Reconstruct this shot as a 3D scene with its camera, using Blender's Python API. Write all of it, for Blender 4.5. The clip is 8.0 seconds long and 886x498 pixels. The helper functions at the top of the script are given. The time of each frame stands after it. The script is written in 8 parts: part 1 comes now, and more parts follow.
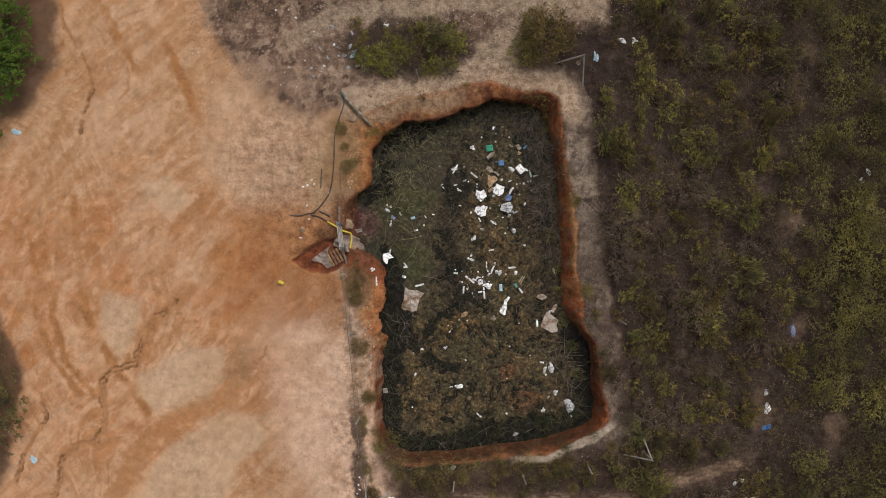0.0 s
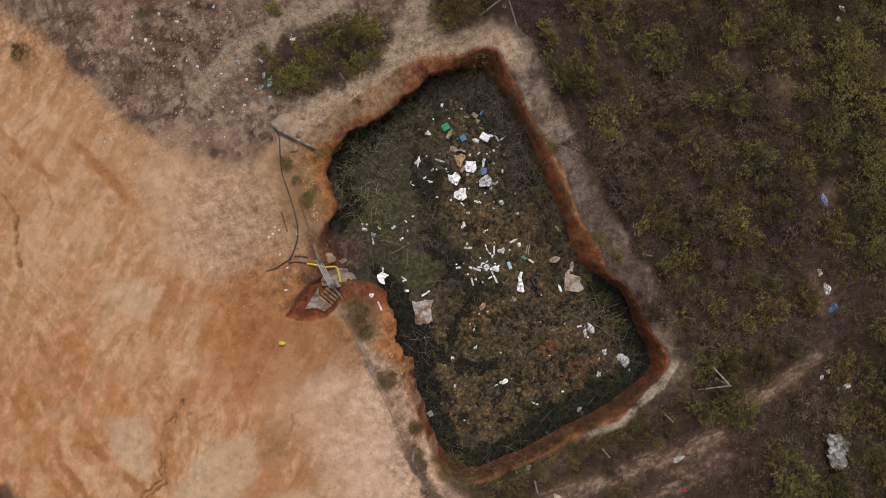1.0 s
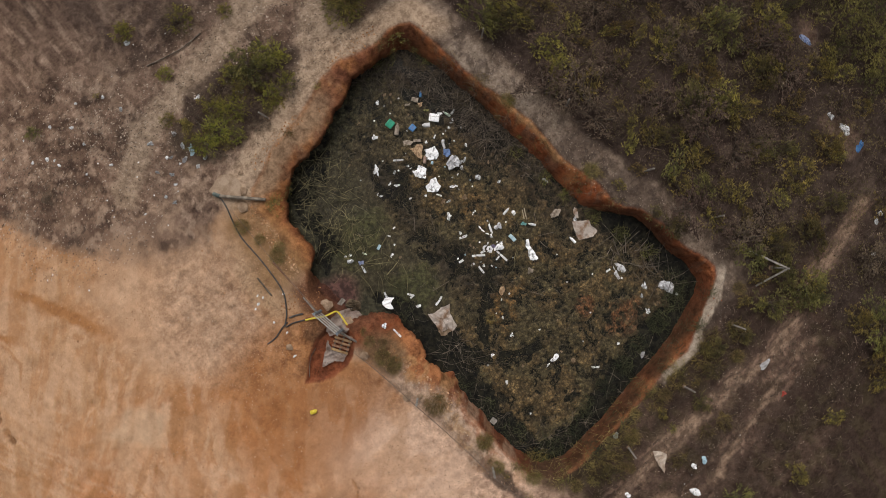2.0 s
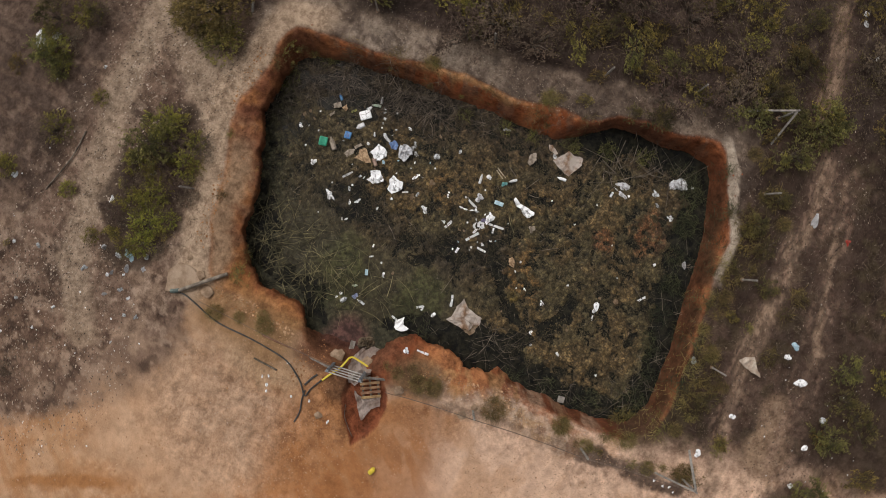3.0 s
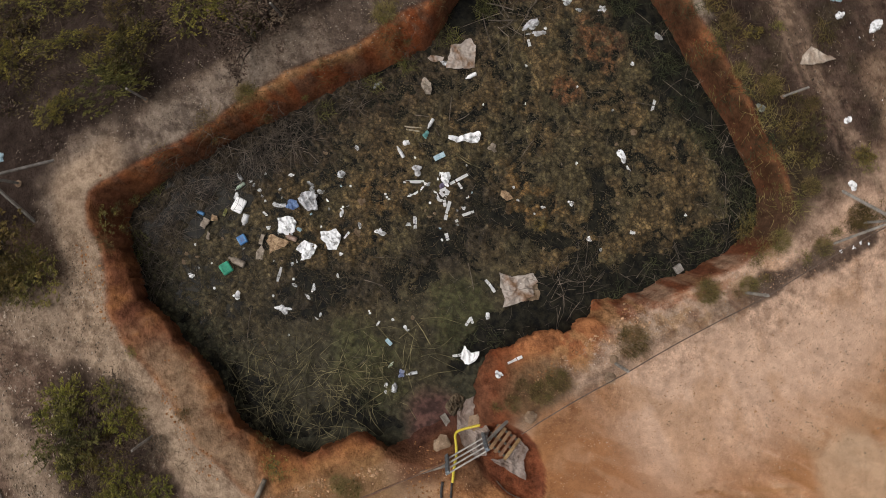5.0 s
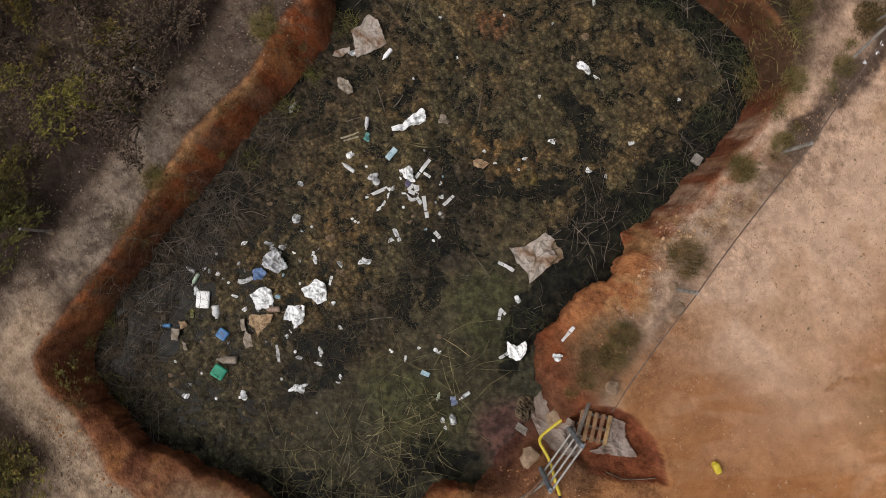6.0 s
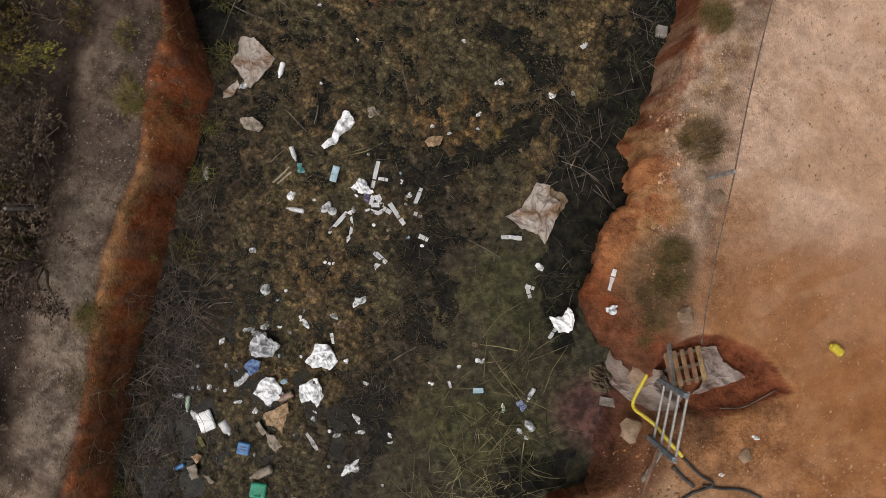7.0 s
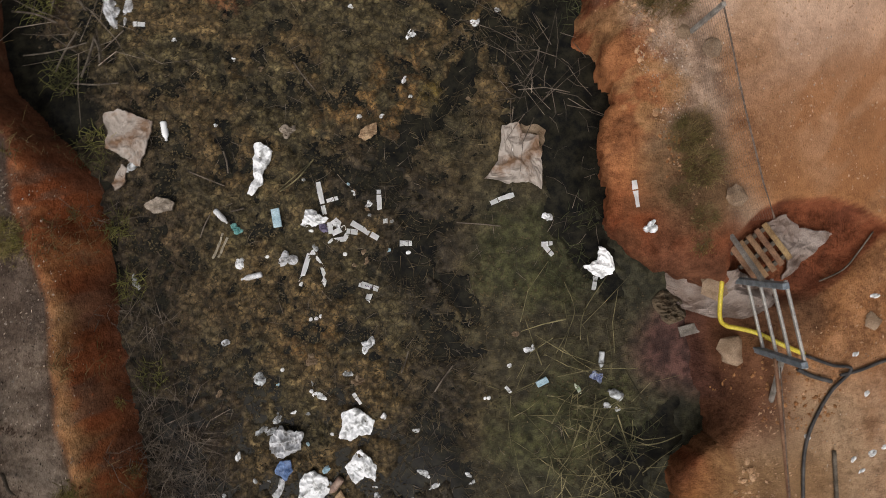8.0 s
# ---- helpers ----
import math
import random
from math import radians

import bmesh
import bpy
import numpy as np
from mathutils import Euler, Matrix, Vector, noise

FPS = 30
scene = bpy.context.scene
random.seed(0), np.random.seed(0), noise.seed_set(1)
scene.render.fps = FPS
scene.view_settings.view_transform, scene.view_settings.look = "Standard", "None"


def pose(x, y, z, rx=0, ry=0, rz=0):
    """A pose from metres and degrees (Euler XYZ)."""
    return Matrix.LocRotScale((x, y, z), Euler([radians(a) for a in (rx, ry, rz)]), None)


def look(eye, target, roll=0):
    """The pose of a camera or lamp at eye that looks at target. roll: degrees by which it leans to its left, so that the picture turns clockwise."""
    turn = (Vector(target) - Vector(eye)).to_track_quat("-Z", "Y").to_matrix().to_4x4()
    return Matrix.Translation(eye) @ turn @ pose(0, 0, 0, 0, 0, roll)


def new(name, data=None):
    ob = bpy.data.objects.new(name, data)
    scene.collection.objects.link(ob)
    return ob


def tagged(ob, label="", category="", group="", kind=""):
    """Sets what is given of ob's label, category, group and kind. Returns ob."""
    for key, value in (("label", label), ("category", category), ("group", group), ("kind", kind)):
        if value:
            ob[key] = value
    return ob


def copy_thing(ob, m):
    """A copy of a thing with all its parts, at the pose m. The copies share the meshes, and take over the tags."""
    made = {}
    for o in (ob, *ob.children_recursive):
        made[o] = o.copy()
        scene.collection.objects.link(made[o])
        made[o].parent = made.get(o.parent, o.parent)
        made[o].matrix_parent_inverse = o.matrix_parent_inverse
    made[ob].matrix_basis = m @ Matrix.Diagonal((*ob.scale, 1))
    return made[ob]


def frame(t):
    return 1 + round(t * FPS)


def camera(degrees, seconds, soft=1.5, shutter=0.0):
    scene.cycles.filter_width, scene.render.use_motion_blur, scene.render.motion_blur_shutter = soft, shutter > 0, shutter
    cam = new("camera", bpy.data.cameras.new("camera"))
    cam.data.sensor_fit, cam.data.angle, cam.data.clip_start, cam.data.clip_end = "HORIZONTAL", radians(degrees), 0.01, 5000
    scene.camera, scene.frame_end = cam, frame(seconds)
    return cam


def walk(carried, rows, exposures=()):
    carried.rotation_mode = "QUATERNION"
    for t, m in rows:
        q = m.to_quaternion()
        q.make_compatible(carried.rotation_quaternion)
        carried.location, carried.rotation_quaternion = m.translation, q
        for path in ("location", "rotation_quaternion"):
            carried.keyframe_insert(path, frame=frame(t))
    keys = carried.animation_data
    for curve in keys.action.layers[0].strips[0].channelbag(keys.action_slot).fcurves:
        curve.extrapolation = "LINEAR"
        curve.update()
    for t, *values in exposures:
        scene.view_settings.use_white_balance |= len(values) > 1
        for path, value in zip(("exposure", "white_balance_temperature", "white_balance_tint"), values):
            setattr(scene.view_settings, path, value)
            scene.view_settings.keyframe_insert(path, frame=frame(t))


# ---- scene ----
cam = camera(74.0, 8.0, soft=0.7, shutter=0.2)
PATH = [
    (0, (0.117, -0.297, 24.664, 0.66, 0.11, 0.58)),
    (0.5, (0.218, -0.265, 23.653, 0.44, 0.16, -8.32)),
    (1, (0.345, -0.258, 22.603, 0.24, 0.17, -19.66)),
    (1.5, (0.430, -0.259, 21.628, 0.09, 0.10, -30.08)),
    (1.7, (0.444, -0.260, 21.194, 0.06, 0.08, -34.80)),
    (2.8, (0.477, -0.606, 18.755, -0.01, 0.15, -60.54)),
    (3, (0.494, -0.643, 18.294, -0.01, 0.09, -65.29)),
    (3.5, (0.534, -0.638, 17.183, 0.04, -0.19, -76.82)),
    (4, (0.441, -0.572, 16.122, 0.09, -0.40, -88.60)),
    (4.5, (0.365, -0.575, 15.058, 0.31, -0.55, -100.55)),
    (4.7, (0.339, -0.619, 14.618, 0.41, -0.55, -105.51)),
    (5.8, (0.209, -0.770, 12.379, 0.77, 0.06, -131.47)),
    (6, (0.198, -0.801, 11.971, 0.76, 0.10, -136.63)),
    (6.5, (0.217, -0.855, 11.097, 0.55, 0.02, -147.99)),
    (7, (0.228, -0.906, 10.117, 0.29, -0.16, -161.37)),
    (7.5, (0.191, -0.939, 9.190, -0.03, -0.29, -173.65)),
    (8, (0.115, -0.961, 8.251, -0.35, -0.35, -186.09)),
]
walk(cam, [(t, pose(*p)) for t, p in PATH], exposures=[(0.0, -0.03), (1.7, -0.05), (4.0, -0.09), (6.0, -0.12), (8.0, -0.14)])

# ---- world and light: a bright overcast sky ----
SUN_UP, SUN_TURN = 56.0, 30.0
world = bpy.data.worlds.new("overcast")
scene.world = world
world.use_nodes = True
wt = world.node_tree
wt.nodes.clear()
sky = wt.nodes.new("ShaderNodeTexSky")
sky.sky_type, sky.sun_disc = "NISHITA", False
sky.sun_elevation, sky.sun_rotation = radians(SUN_UP), radians(SUN_TURN)
sky.air_density, sky.dust_density, sky.ozone_density = 1.0, 6.0, 1.0
grey_sky = wt.nodes.new("ShaderNodeHueSaturation")
grey_sky.inputs["Saturation"].default_value = 0.12
backing = wt.nodes.new("ShaderNodeBackground")
backing.inputs["Strength"].default_value = 0.117
sky_out = wt.nodes.new("ShaderNodeOutputWorld")
wt.links.new(sky.outputs["Color"], grey_sky.inputs["Color"])
wt.links.new(grey_sky.outputs["Color"], backing.inputs["Color"])
wt.links.new(backing.outputs["Background"], sky_out.inputs["Surface"])
lamp = bpy.data.lights.new("sun", "SUN")
lamp.energy, lamp.angle, lamp.color = 0.92, radians(35), (1.0, 0.885, 0.82)
sun = new("sun", lamp)
sun.matrix_world = look((60 * math.sin(radians(SUN_TURN)), 60 * math.cos(radians(SUN_TURN)), 60 * math.tan(radians(SUN_UP))), (0, 0, 0))

# ---- materials ----


def surface(name, a, b, scale=6.0, rough=0.8, bump=0.3, metal=0.0, crisp=0.5, steps=None, even=False, fine=60.0, island=0.0, random_by=0.0, leafy=0.0, spec=0.4, attribute="", speckle=0.0, cells=0.0):
    """A worn two-tone surface: broad patches, fine grain, relief."""
    m = bpy.data.materials.new(name)
    m.use_nodes = True
    t = m.node_tree
    n, link = t.nodes, t.links
    n.clear()
    out = n.new("ShaderNodeOutputMaterial")
    shade = n.new("ShaderNodeBsdfPrincipled")
    shade.inputs["Roughness"].default_value = rough
    shade.inputs["Metallic"].default_value = metal
    shade.inputs["Specular IOR Level"].default_value = spec
    place = n.new("ShaderNodeTexCoord")
    broad = n.new("ShaderNodeTexNoise")
    broad.inputs["Scale"].default_value, broad.inputs["Detail"].default_value, broad.inputs["Roughness"].default_value = scale, 6 if crisp == 0.5 else 12, crisp
    small = n.new("ShaderNodeTexNoise")
    small.inputs["Scale"].default_value, small.inputs["Detail"].default_value = fine, 5
    for tex in (broad, small):
        link.new(place.outputs["Object"], tex.inputs["Vector"])
    ramp = n.new("ShaderNodeValToRGB")
    ramp.color_ramp.elements[0].position, ramp.color_ramp.elements[1].position = steps or ((0.36, 0.64) if crisp == 0.5 else (0.41, 0.59))
    ramp.color_ramp.elements[0].color, ramp.color_ramp.elements[1].color = (*a, 1), (*b, 1)
    link.new(broad.outputs["Fac"], ramp.inputs["Fac"])
    colour = ramp.outputs["Color"]
    if attribute:
        own = n.new("ShaderNodeAttribute")
        own.attribute_name = attribute
        blend = n.new("ShaderNodeMix")
        blend.data_type, blend.blend_type = "RGBA", "MULTIPLY"
        blend.inputs["Factor"].default_value = 1.0
        if speckle:
            link.new(own.outputs["Alpha"], blend.inputs["Factor"])
        link.new(own.outputs["Color"], blend.inputs["A"])
        link.new(colour, blend.inputs["B"])
        colour = blend.outputs["Result"]
    grain = n.new("ShaderNodeMapRange")
    grain.inputs["From Min"].default_value, grain.inputs["From Max"].default_value = 0.3, 0.7
    grain.inputs["To Min"].default_value, grain.inputs["To Max"].default_value = (0.97, 1.03) if even else (0.8, 1.2) if speckle == 1.0 else (0.7, 1.3)
    link.new(small.outputs["Fac"], grain.inputs["Value"])
    value = grain.outputs["Result"]
    for amount, node, socket in ((island, "ShaderNodeNewGeometry", "Random Per Island"), (random_by, "ShaderNodeObjectInfo", "Random")):
        if amount:
            src = n.new(node)
            span = n.new("ShaderNodeMapRange")
            span.inputs["To Min"].default_value, span.inputs["To Max"].default_value = 1 - amount, 1 + amount
            link.new(src.outputs[socket], span.inputs["Value"])
            times = n.new("ShaderNodeMath")
            times.operation = "MULTIPLY"
            link.new(value, times.inputs[0])
            link.new(span.outputs["Result"], times.inputs[1])
            value = times.outputs["Value"]
    if speckle:
        for kind, size, low, high, gain in (("dark", 3.0, 0.56, 0.74, -0.16), ("pale", 34.0, 0.62, 0.72, 0.22), ("grit", 16.0, 0.62, 0.74, -0.16)):
            dots = n.new("ShaderNodeTexNoise")
            dots.inputs["Scale"].default_value, dots.inputs["Detail"].default_value = size, 3
            link.new(place.outputs["Object"], dots.inputs["Vector"])
            cut = n.new("ShaderNodeMapRange")
            cut.inputs["From Min"].default_value, cut.inputs["From Max"].default_value = low, high
            cut.inputs["To Min"].default_value, cut.inputs["To Max"].default_value = 1.0, 1.0 + gain * speckle
            link.new(dots.outputs["Fac"], cut.inputs["Value"])
            times = n.new("ShaderNodeMath")
            times.operation = "MULTIPLY"
            link.new(value, times.inputs[0])
            link.new(cut.outputs["Result"], times.inputs[1])
            value = times.outputs["Value"]
    if cells:
        stir = n.new("ShaderNodeTexNoise")
        stir.inputs["Scale"].default_value, stir.inputs["Detail"].default_value = cells * 0.9, 3
        bent = n.new("ShaderNodeVectorMath")
        bent.operation = "MULTIPLY_ADD"
        bent.inputs[1].default_value = (1.6 / cells, 1.6 / cells, 0.0)
        link.new(place.outputs["Object"], stir.inputs["Vector"])
        link.new(stir.outputs["Color"], bent.inputs[0])
        link.new(place.outputs["Object"], bent.inputs[2])
        clod = n.new("ShaderNodeTexVoronoi")
        clod.feature, clod.voronoi_dimensions = "DISTANCE_TO_EDGE", "2D"
        lump = n.new("ShaderNodeTexVoronoi")
        lump.voronoi_dimensions = "2D"
        for tex in (clod, lump):
            tex.inputs["Scale"].default_value = cells
            link.new(bent.outputs["Vector"], tex.inputs["Vector"])
        # darkens the seams between clods, their edge shade put into the colour
        gap = n.new("ShaderNodeMapRange")
        gap.inputs["From Min"].default_value, gap.inputs["From Max"].default_value = 0.0, 0.2
        gap.inputs["To Min"].default_value, gap.inputs["To Max"].default_value = 0.42, 1.12
        link.new(clod.outputs["Distance"], gap.inputs["Value"])
        each = n.new("ShaderNodeMapRange")
        each.inputs["To Min"].default_value, each.inputs["To Max"].default_value = 0.65, 1.35
        link.new(lump.outputs["Color"], each.inputs["Value"])
        both_ = n.new("ShaderNodeMath")
        both_.operation = "MULTIPLY"
        link.new(gap.outputs["Result"], both_.inputs[0])
        link.new(each.outputs["Result"], both_.inputs[1])
        share = n.new("ShaderNodeMix")
        share.inputs["A"].default_value = 1.0
        link.new(own.outputs["Alpha"], share.inputs["Factor"])
        link.new(both_.outputs["Value"], share.inputs["B"])
        times = n.new("ShaderNodeMath")
        times.operation = "MULTIPLY"
        link.new(value, times.inputs[0])
        link.new(share.outputs["Result"], times.inputs[1])
        value = times.outputs["Value"]
    tone = n.new("ShaderNodeHueSaturation")
    link.new(colour, tone.inputs["Color"])
    link.new(value, tone.inputs["Value"])
    if random_by:
        hue = n.new("ShaderNodeMapRange")
        hue.inputs["To Min"].default_value, hue.inputs["To Max"].default_value = 0.5 - 0.1 * random_by, 0.5 + 0.05 * random_by
        odd = n.new("ShaderNodeObjectInfo")
        link.new(odd.outputs["Random"], hue.inputs["Value"])
        link.new(hue.outputs["Result"], tone.inputs["Hue"])
    link.new(tone.outputs["Color"], shade.inputs["Base Color"])
    if bump:
        relief = n.new("ShaderNodeBump")
        relief.inputs["Strength"].default_value, relief.inputs["Distance"].default_value = bump, 0.045 if speckle == 1.0 else 0.02
        link.new(small.outputs["Fac"], relief.inputs["Height"])
        link.new(relief.outputs["Normal"], shade.inputs["Normal"])
        if speckle == 1.0:
            clod = n.new("ShaderNodeTexNoise")
            clod.inputs["Scale"].default_value, clod.inputs["Detail"].default_value, clod.inputs["Roughness"].default_value = 7.0, 9, 0.65
            link.new(place.outputs["Object"], clod.inputs["Vector"])
            lumpy = n.new("ShaderNodeBump")
            lumpy.inputs["Distance"].default_value = 0.1
            link.new(own.outputs["Alpha"], lumpy.inputs["Strength"])
            link.new(clod.outputs["Fac"], lumpy.inputs["Height"])
            link.new(lumpy.outputs["Normal"], relief.inputs["Normal"])
    if leafy:
        glow = n.new("ShaderNodeBsdfTranslucent")
        both = n.new("ShaderNodeMixShader")
        both.inputs["Fac"].default_value = leafy
        link.new(tone.outputs["Color"], glow.inputs["Color"])
        link.new(shade.outputs["BSDF"], both.inputs[1])
        link.new(glow.outputs["BSDF"], both.inputs[2])
        link.new(both.outputs["Shader"], out.inputs["Surface"])
    else:
        link.new(shade.outputs["BSDF"], out.inputs["Surface"])
    return m


SOIL = surface("soil", (0.5, 0.46, 0.44), (1.42, 1.44, 1.46), 2.6, 0.95, 0.4, crisp=0.85, fine=64, spec=0.1, attribute="soil", speckle=1.0)
MAT = surface("algae", (0.6, 0.61, 0.6), (1.34, 1.37, 1.2), 9.0, crisp=0.7, steps=(0.39, 0.6), rough=0.75, bump=0.8, fine=50, spec=0.25, attribute="soil", speckle=0.5, cells=9.5)
WATER = surface("dark_water", (0.008, 0.008, 0.008), (0.03, 0.027, 0.018), 5.0, 0.05, 0.04, fine=3, spec=0.05, crisp=0.75, steps=(0.42, 0.62))
LEAF = surface("shrub_leaf", (0.1, 0.086, 0.026), (0.35, 0.285, 0.07), 1.6, 0.7, 0, island=0.5, random_by=0.3, leafy=0.25, spec=0.2)
LEAF_DARK = surface("dark_leaf", (0.068, 0.064, 0.025), (0.215, 0.19, 0.062), 1.6, 0.7, 0, island=0.45, random_by=0.3, leafy=0.25, spec=0.2)
LEAF_OLIVE = surface("olive_leaf", (0.075, 0.064, 0.024), (0.25, 0.2, 0.058), 1.6, 0.7, 0, island=0.5, random_by=0.3, leafy=0.25, spec=0.2)
LEAF_LIME = surface("yellow_green_leaf", (0.1, 0.1, 0.02), (0.3, 0.275, 0.055), 1.6, 0.7, 0, island=0.5, random_by=0.25, leafy=0.25, spec=0.2)
LEAF_FAR = surface("far_leaf", (0.07, 0.066, 0.024), (0.24, 0.205, 0.06), 0.7, 0.7, 0, island=0.5, leafy=0.25, spec=0.2)
LEAF_FRESH = surface("fresh_leaf", (0.06, 0.11, 0.016), (0.14, 0.21, 0.034), 1.6, 0.7, 0, island=0.4, random_by=0.2, leafy=0.25, spec=0.2)
LEAF_DRY = surface("dry_leaf", (0.065, 0.047, 0.036), (0.16, 0.116, 0.082), 1.6, 0.9, 0, island=0.4, random_by=0.25, spec=0.1)
TUFT = surface("tuft_blade", (0.12, 0.105, 0.03), (0.28, 0.205, 0.09), 3, 0.8, 0, island=0.5, random_by=0.2, leafy=0.2, spec=0.2)
BARK = surface("bark", (0.08, 0.064, 0.048), (0.16, 0.132, 0.104), 9, 0.9, 0.5, island=0.3, spec=0.2)
STRAW = surface("dead_reed", (0.07, 0.063, 0.034), (0.27, 0.23, 0.12), 4, 0.8, 0, island=0.75, spec=0.2)
TWIG = surface("dead_twig", (0.07, 0.056, 0.044), (0.22, 0.18, 0.142), 4, 0.9, 0, island=0.5, spec=0.15)
STONE = surface("pebble", (0.27, 0.19, 0.13), (0.52, 0.43, 0.35), 2, 0.9, 0.4, island=0.35, spec=0.2)
PATH_STONE = surface("path_stone", (0.11, 0.09, 0.072), (0.3, 0.255, 0.21), 2, 0.9, 0.4, island=0.35, spec=0.2)
CONCRETE = surface("weathered_concrete", (0.2, 0.18, 0.158), (0.35, 0.322, 0.288), 7, 0.9, 0.5, spec=0.2)
FOOTING = surface("earthy_concrete", (0.19, 0.125, 0.08), (0.33, 0.235, 0.16), 5, 0.95, 0.6, spec=0.1)
STEEL = surface("galvanised_steel", (0.32, 0.3, 0.28), (0.47, 0.44, 0.4), 9, 0.5, 0.15, metal=0.4)
BLUE_STEEL = surface("blue_grey_steel", (0.136, 0.16, 0.184), (0.24, 0.264, 0.288), 8, 0.55, 0.2, metal=0.3)
WIRE = surface("fence_wire", (0.075, 0.05, 0.036), (0.17, 0.118, 0.088), 20, 0.7, 0)
WOOD = surface("pallet_wood", (0.17, 0.09, 0.045), (0.33, 0.2, 0.1), 4, 0.85, 0.5, random_by=0.25)
GREY_WOOD = surface("grey_wood", (0.136, 0.116, 0.096), (0.264, 0.232, 0.2), 6, 0.85, 0.5)
SHEET = surface("muddy_plastic", (0.18, 0.125, 0.098), (0.31, 0.25, 0.215), 3.5, 0.45, 0.3)
TARP = surface("soiled_tarpaulin", (0.2, 0.115, 0.065), (0.4, 0.34, 0.292), 2.4, 0.5, 0.12, crisp=0.6, steps=(0.4, 0.53), even=True)
WHITE = surface("white_plastic", (0.94, 0.94, 0.94), (0.97, 0.97, 0.97), 6, 0.3, 0.05, even=True)
BAGWHITE = surface("white_bag", (0.3, 0.3, 0.29), (0.9, 0.9, 0.91), 9, 0.35, 0.3, steps=(0.37, 0.5), even=True)
FILM = surface("milky_film", (0.26, 0.25, 0.24), (0.66, 0.66, 0.68), 9, 0.35, 0.2, steps=(0.38, 0.56), even=True)
DULL_FILM = surface("weathered_film", (0.27, 0.26, 0.255), (0.46, 0.455, 0.46), 3, 0.5, 0.15)
MILKY = surface("milky_plastic", (0.5, 0.49, 0.48), (0.7, 0.7, 0.71), 7, 0.4, 0.15)
DEEP_BLUE = surface("deep_blue_film", (0.05, 0.09, 0.2), (0.12, 0.2, 0.38), 9, 0.4, 0.2)
CLEAR = surface("cloudy_plastic", (0.14, 0.135, 0.125), (0.7, 0.72, 0.74), 12, 0.25, 0.3, even=True)
PALEBLUE = surface("pale_blue_plastic", (0.3, 0.44, 0.52), (0.48, 0.62, 0.68), 6, 0.4, 0.15)
BLUE = surface("blue_plastic", (0.04, 0.14, 0.34), (0.1, 0.26, 0.5), 6, 0.4, 0.2)
GREEN = surface("green_plastic", (0.02, 0.22, 0.13), (0.05, 0.36, 0.22), 6, 0.4, 0.2)
TEAL = surface("teal_plastic", (0.1, 0.28, 0.27), (0.2, 0.42, 0.4), 6, 0.45, 0.2)
YELLOW = surface("yellow_plastic", (0.544, 0.4, 0.024), (0.656, 0.528, 0.064), 5, 0.4, 0.15)
BLACK = surface("black_hose", (0.022, 0.021, 0.022), (0.07, 0.064, 0.06), 8, 0.5, 0.2)
CARD = surface("wet_cardboard", (0.16, 0.104, 0.06), (0.272, 0.2, 0.132), 5, 0.9, 0.4)
SOAKED = surface("soaked_card", (0.2, 0.12, 0.065), (0.46, 0.32, 0.19), 13, 0.9, 0.5, crisp=0.7)
GREY_CARD = surface("grey_card", (0.17, 0.135, 0.1), (0.36, 0.3, 0.24), 9, 0.85, 0.4)
PURPLE = surface("purple_film", (0.12, 0.10, 0.17), (0.22, 0.19, 0.28), 8, 0.45, 0.2)

# ---- helpers for shapes ----


def part(name, bm, material, parent=None, label="", smooth=False):
    me = bpy.data.meshes.new(name)
    bm.to_mesh(me)
    bm.free()
    me.materials.append(material)
    if smooth:
        me.polygons.foreach_set("use_smooth", [True] * len(me.polygons))
    ob = new(name, me)
    if parent is not None:
        ob.parent = parent
    return tagged(ob, label)


def holder(name, m, label, category, group=""):
    ob = new(name)
    ob.matrix_world = m
    return tagged(ob, label, category, group)


def soup(name, verts, faces, material, parent=None):
    me = bpy.data.meshes.new(name)
    me.from_pydata(verts, [], faces)
    me.materials.append(material)
    ob = new(name, me)
    if parent is not None:
        ob.parent = parent
    return ob


def add_box(bm, sx, sy, sz, at=(0, 0, 0), turn=(0, 0, 0), bevel=0.0):
    made = bmesh.ops.create_cube(bm, size=1.0)["verts"]
    bmesh.ops.scale(bm, vec=(sx, sy, sz), verts=made)
    if bevel:
        edges = list({e for v in made for e in v.link_edges})
        made = list({v for f in bmesh.ops.bevel(bm, geom=edges, offset=bevel, segments=2, affect="EDGES", profile=0.5)["faces"] for v in f.verts} | {v for v in made if v.is_valid})
    bmesh.ops.transform(bm, matrix=pose(*at, *turn), verts=made)
    return made


def tube(bm, points, radii, sides=6):
    """A tapering tube along points."""
    points = [Vector(p) for p in points]
    if not hasattr(radii, "__len__"):
        radii = [radii] * len(points)
    rings = []
    for i, p in enumerate(points):
        way = (points[min(i + 1, len(points) - 1)] - points[max(i - 1, 0)]).normalized()
        side = way.orthogonal().normalized()
        up = way.cross(side)
        rings.append([bm.verts.new(p + radii[i] * (math.cos(k * math.tau / sides) * side + math.sin(k * math.tau / sides) * up)) for k in range(sides)])
    for a, b in zip(rings, rings[1:]):
        base = min(range(sides), key=lambda s: (a[0].co - b[s].co).length)
        for k in range(sides):
            bm.faces.new((a[k], a[(k + 1) % sides], b[(k + 1 + base) % sides], b[(k + base) % sides]))
    bm.faces.new(rings[0][::-1])
    bm.faces.new(rings[-1])


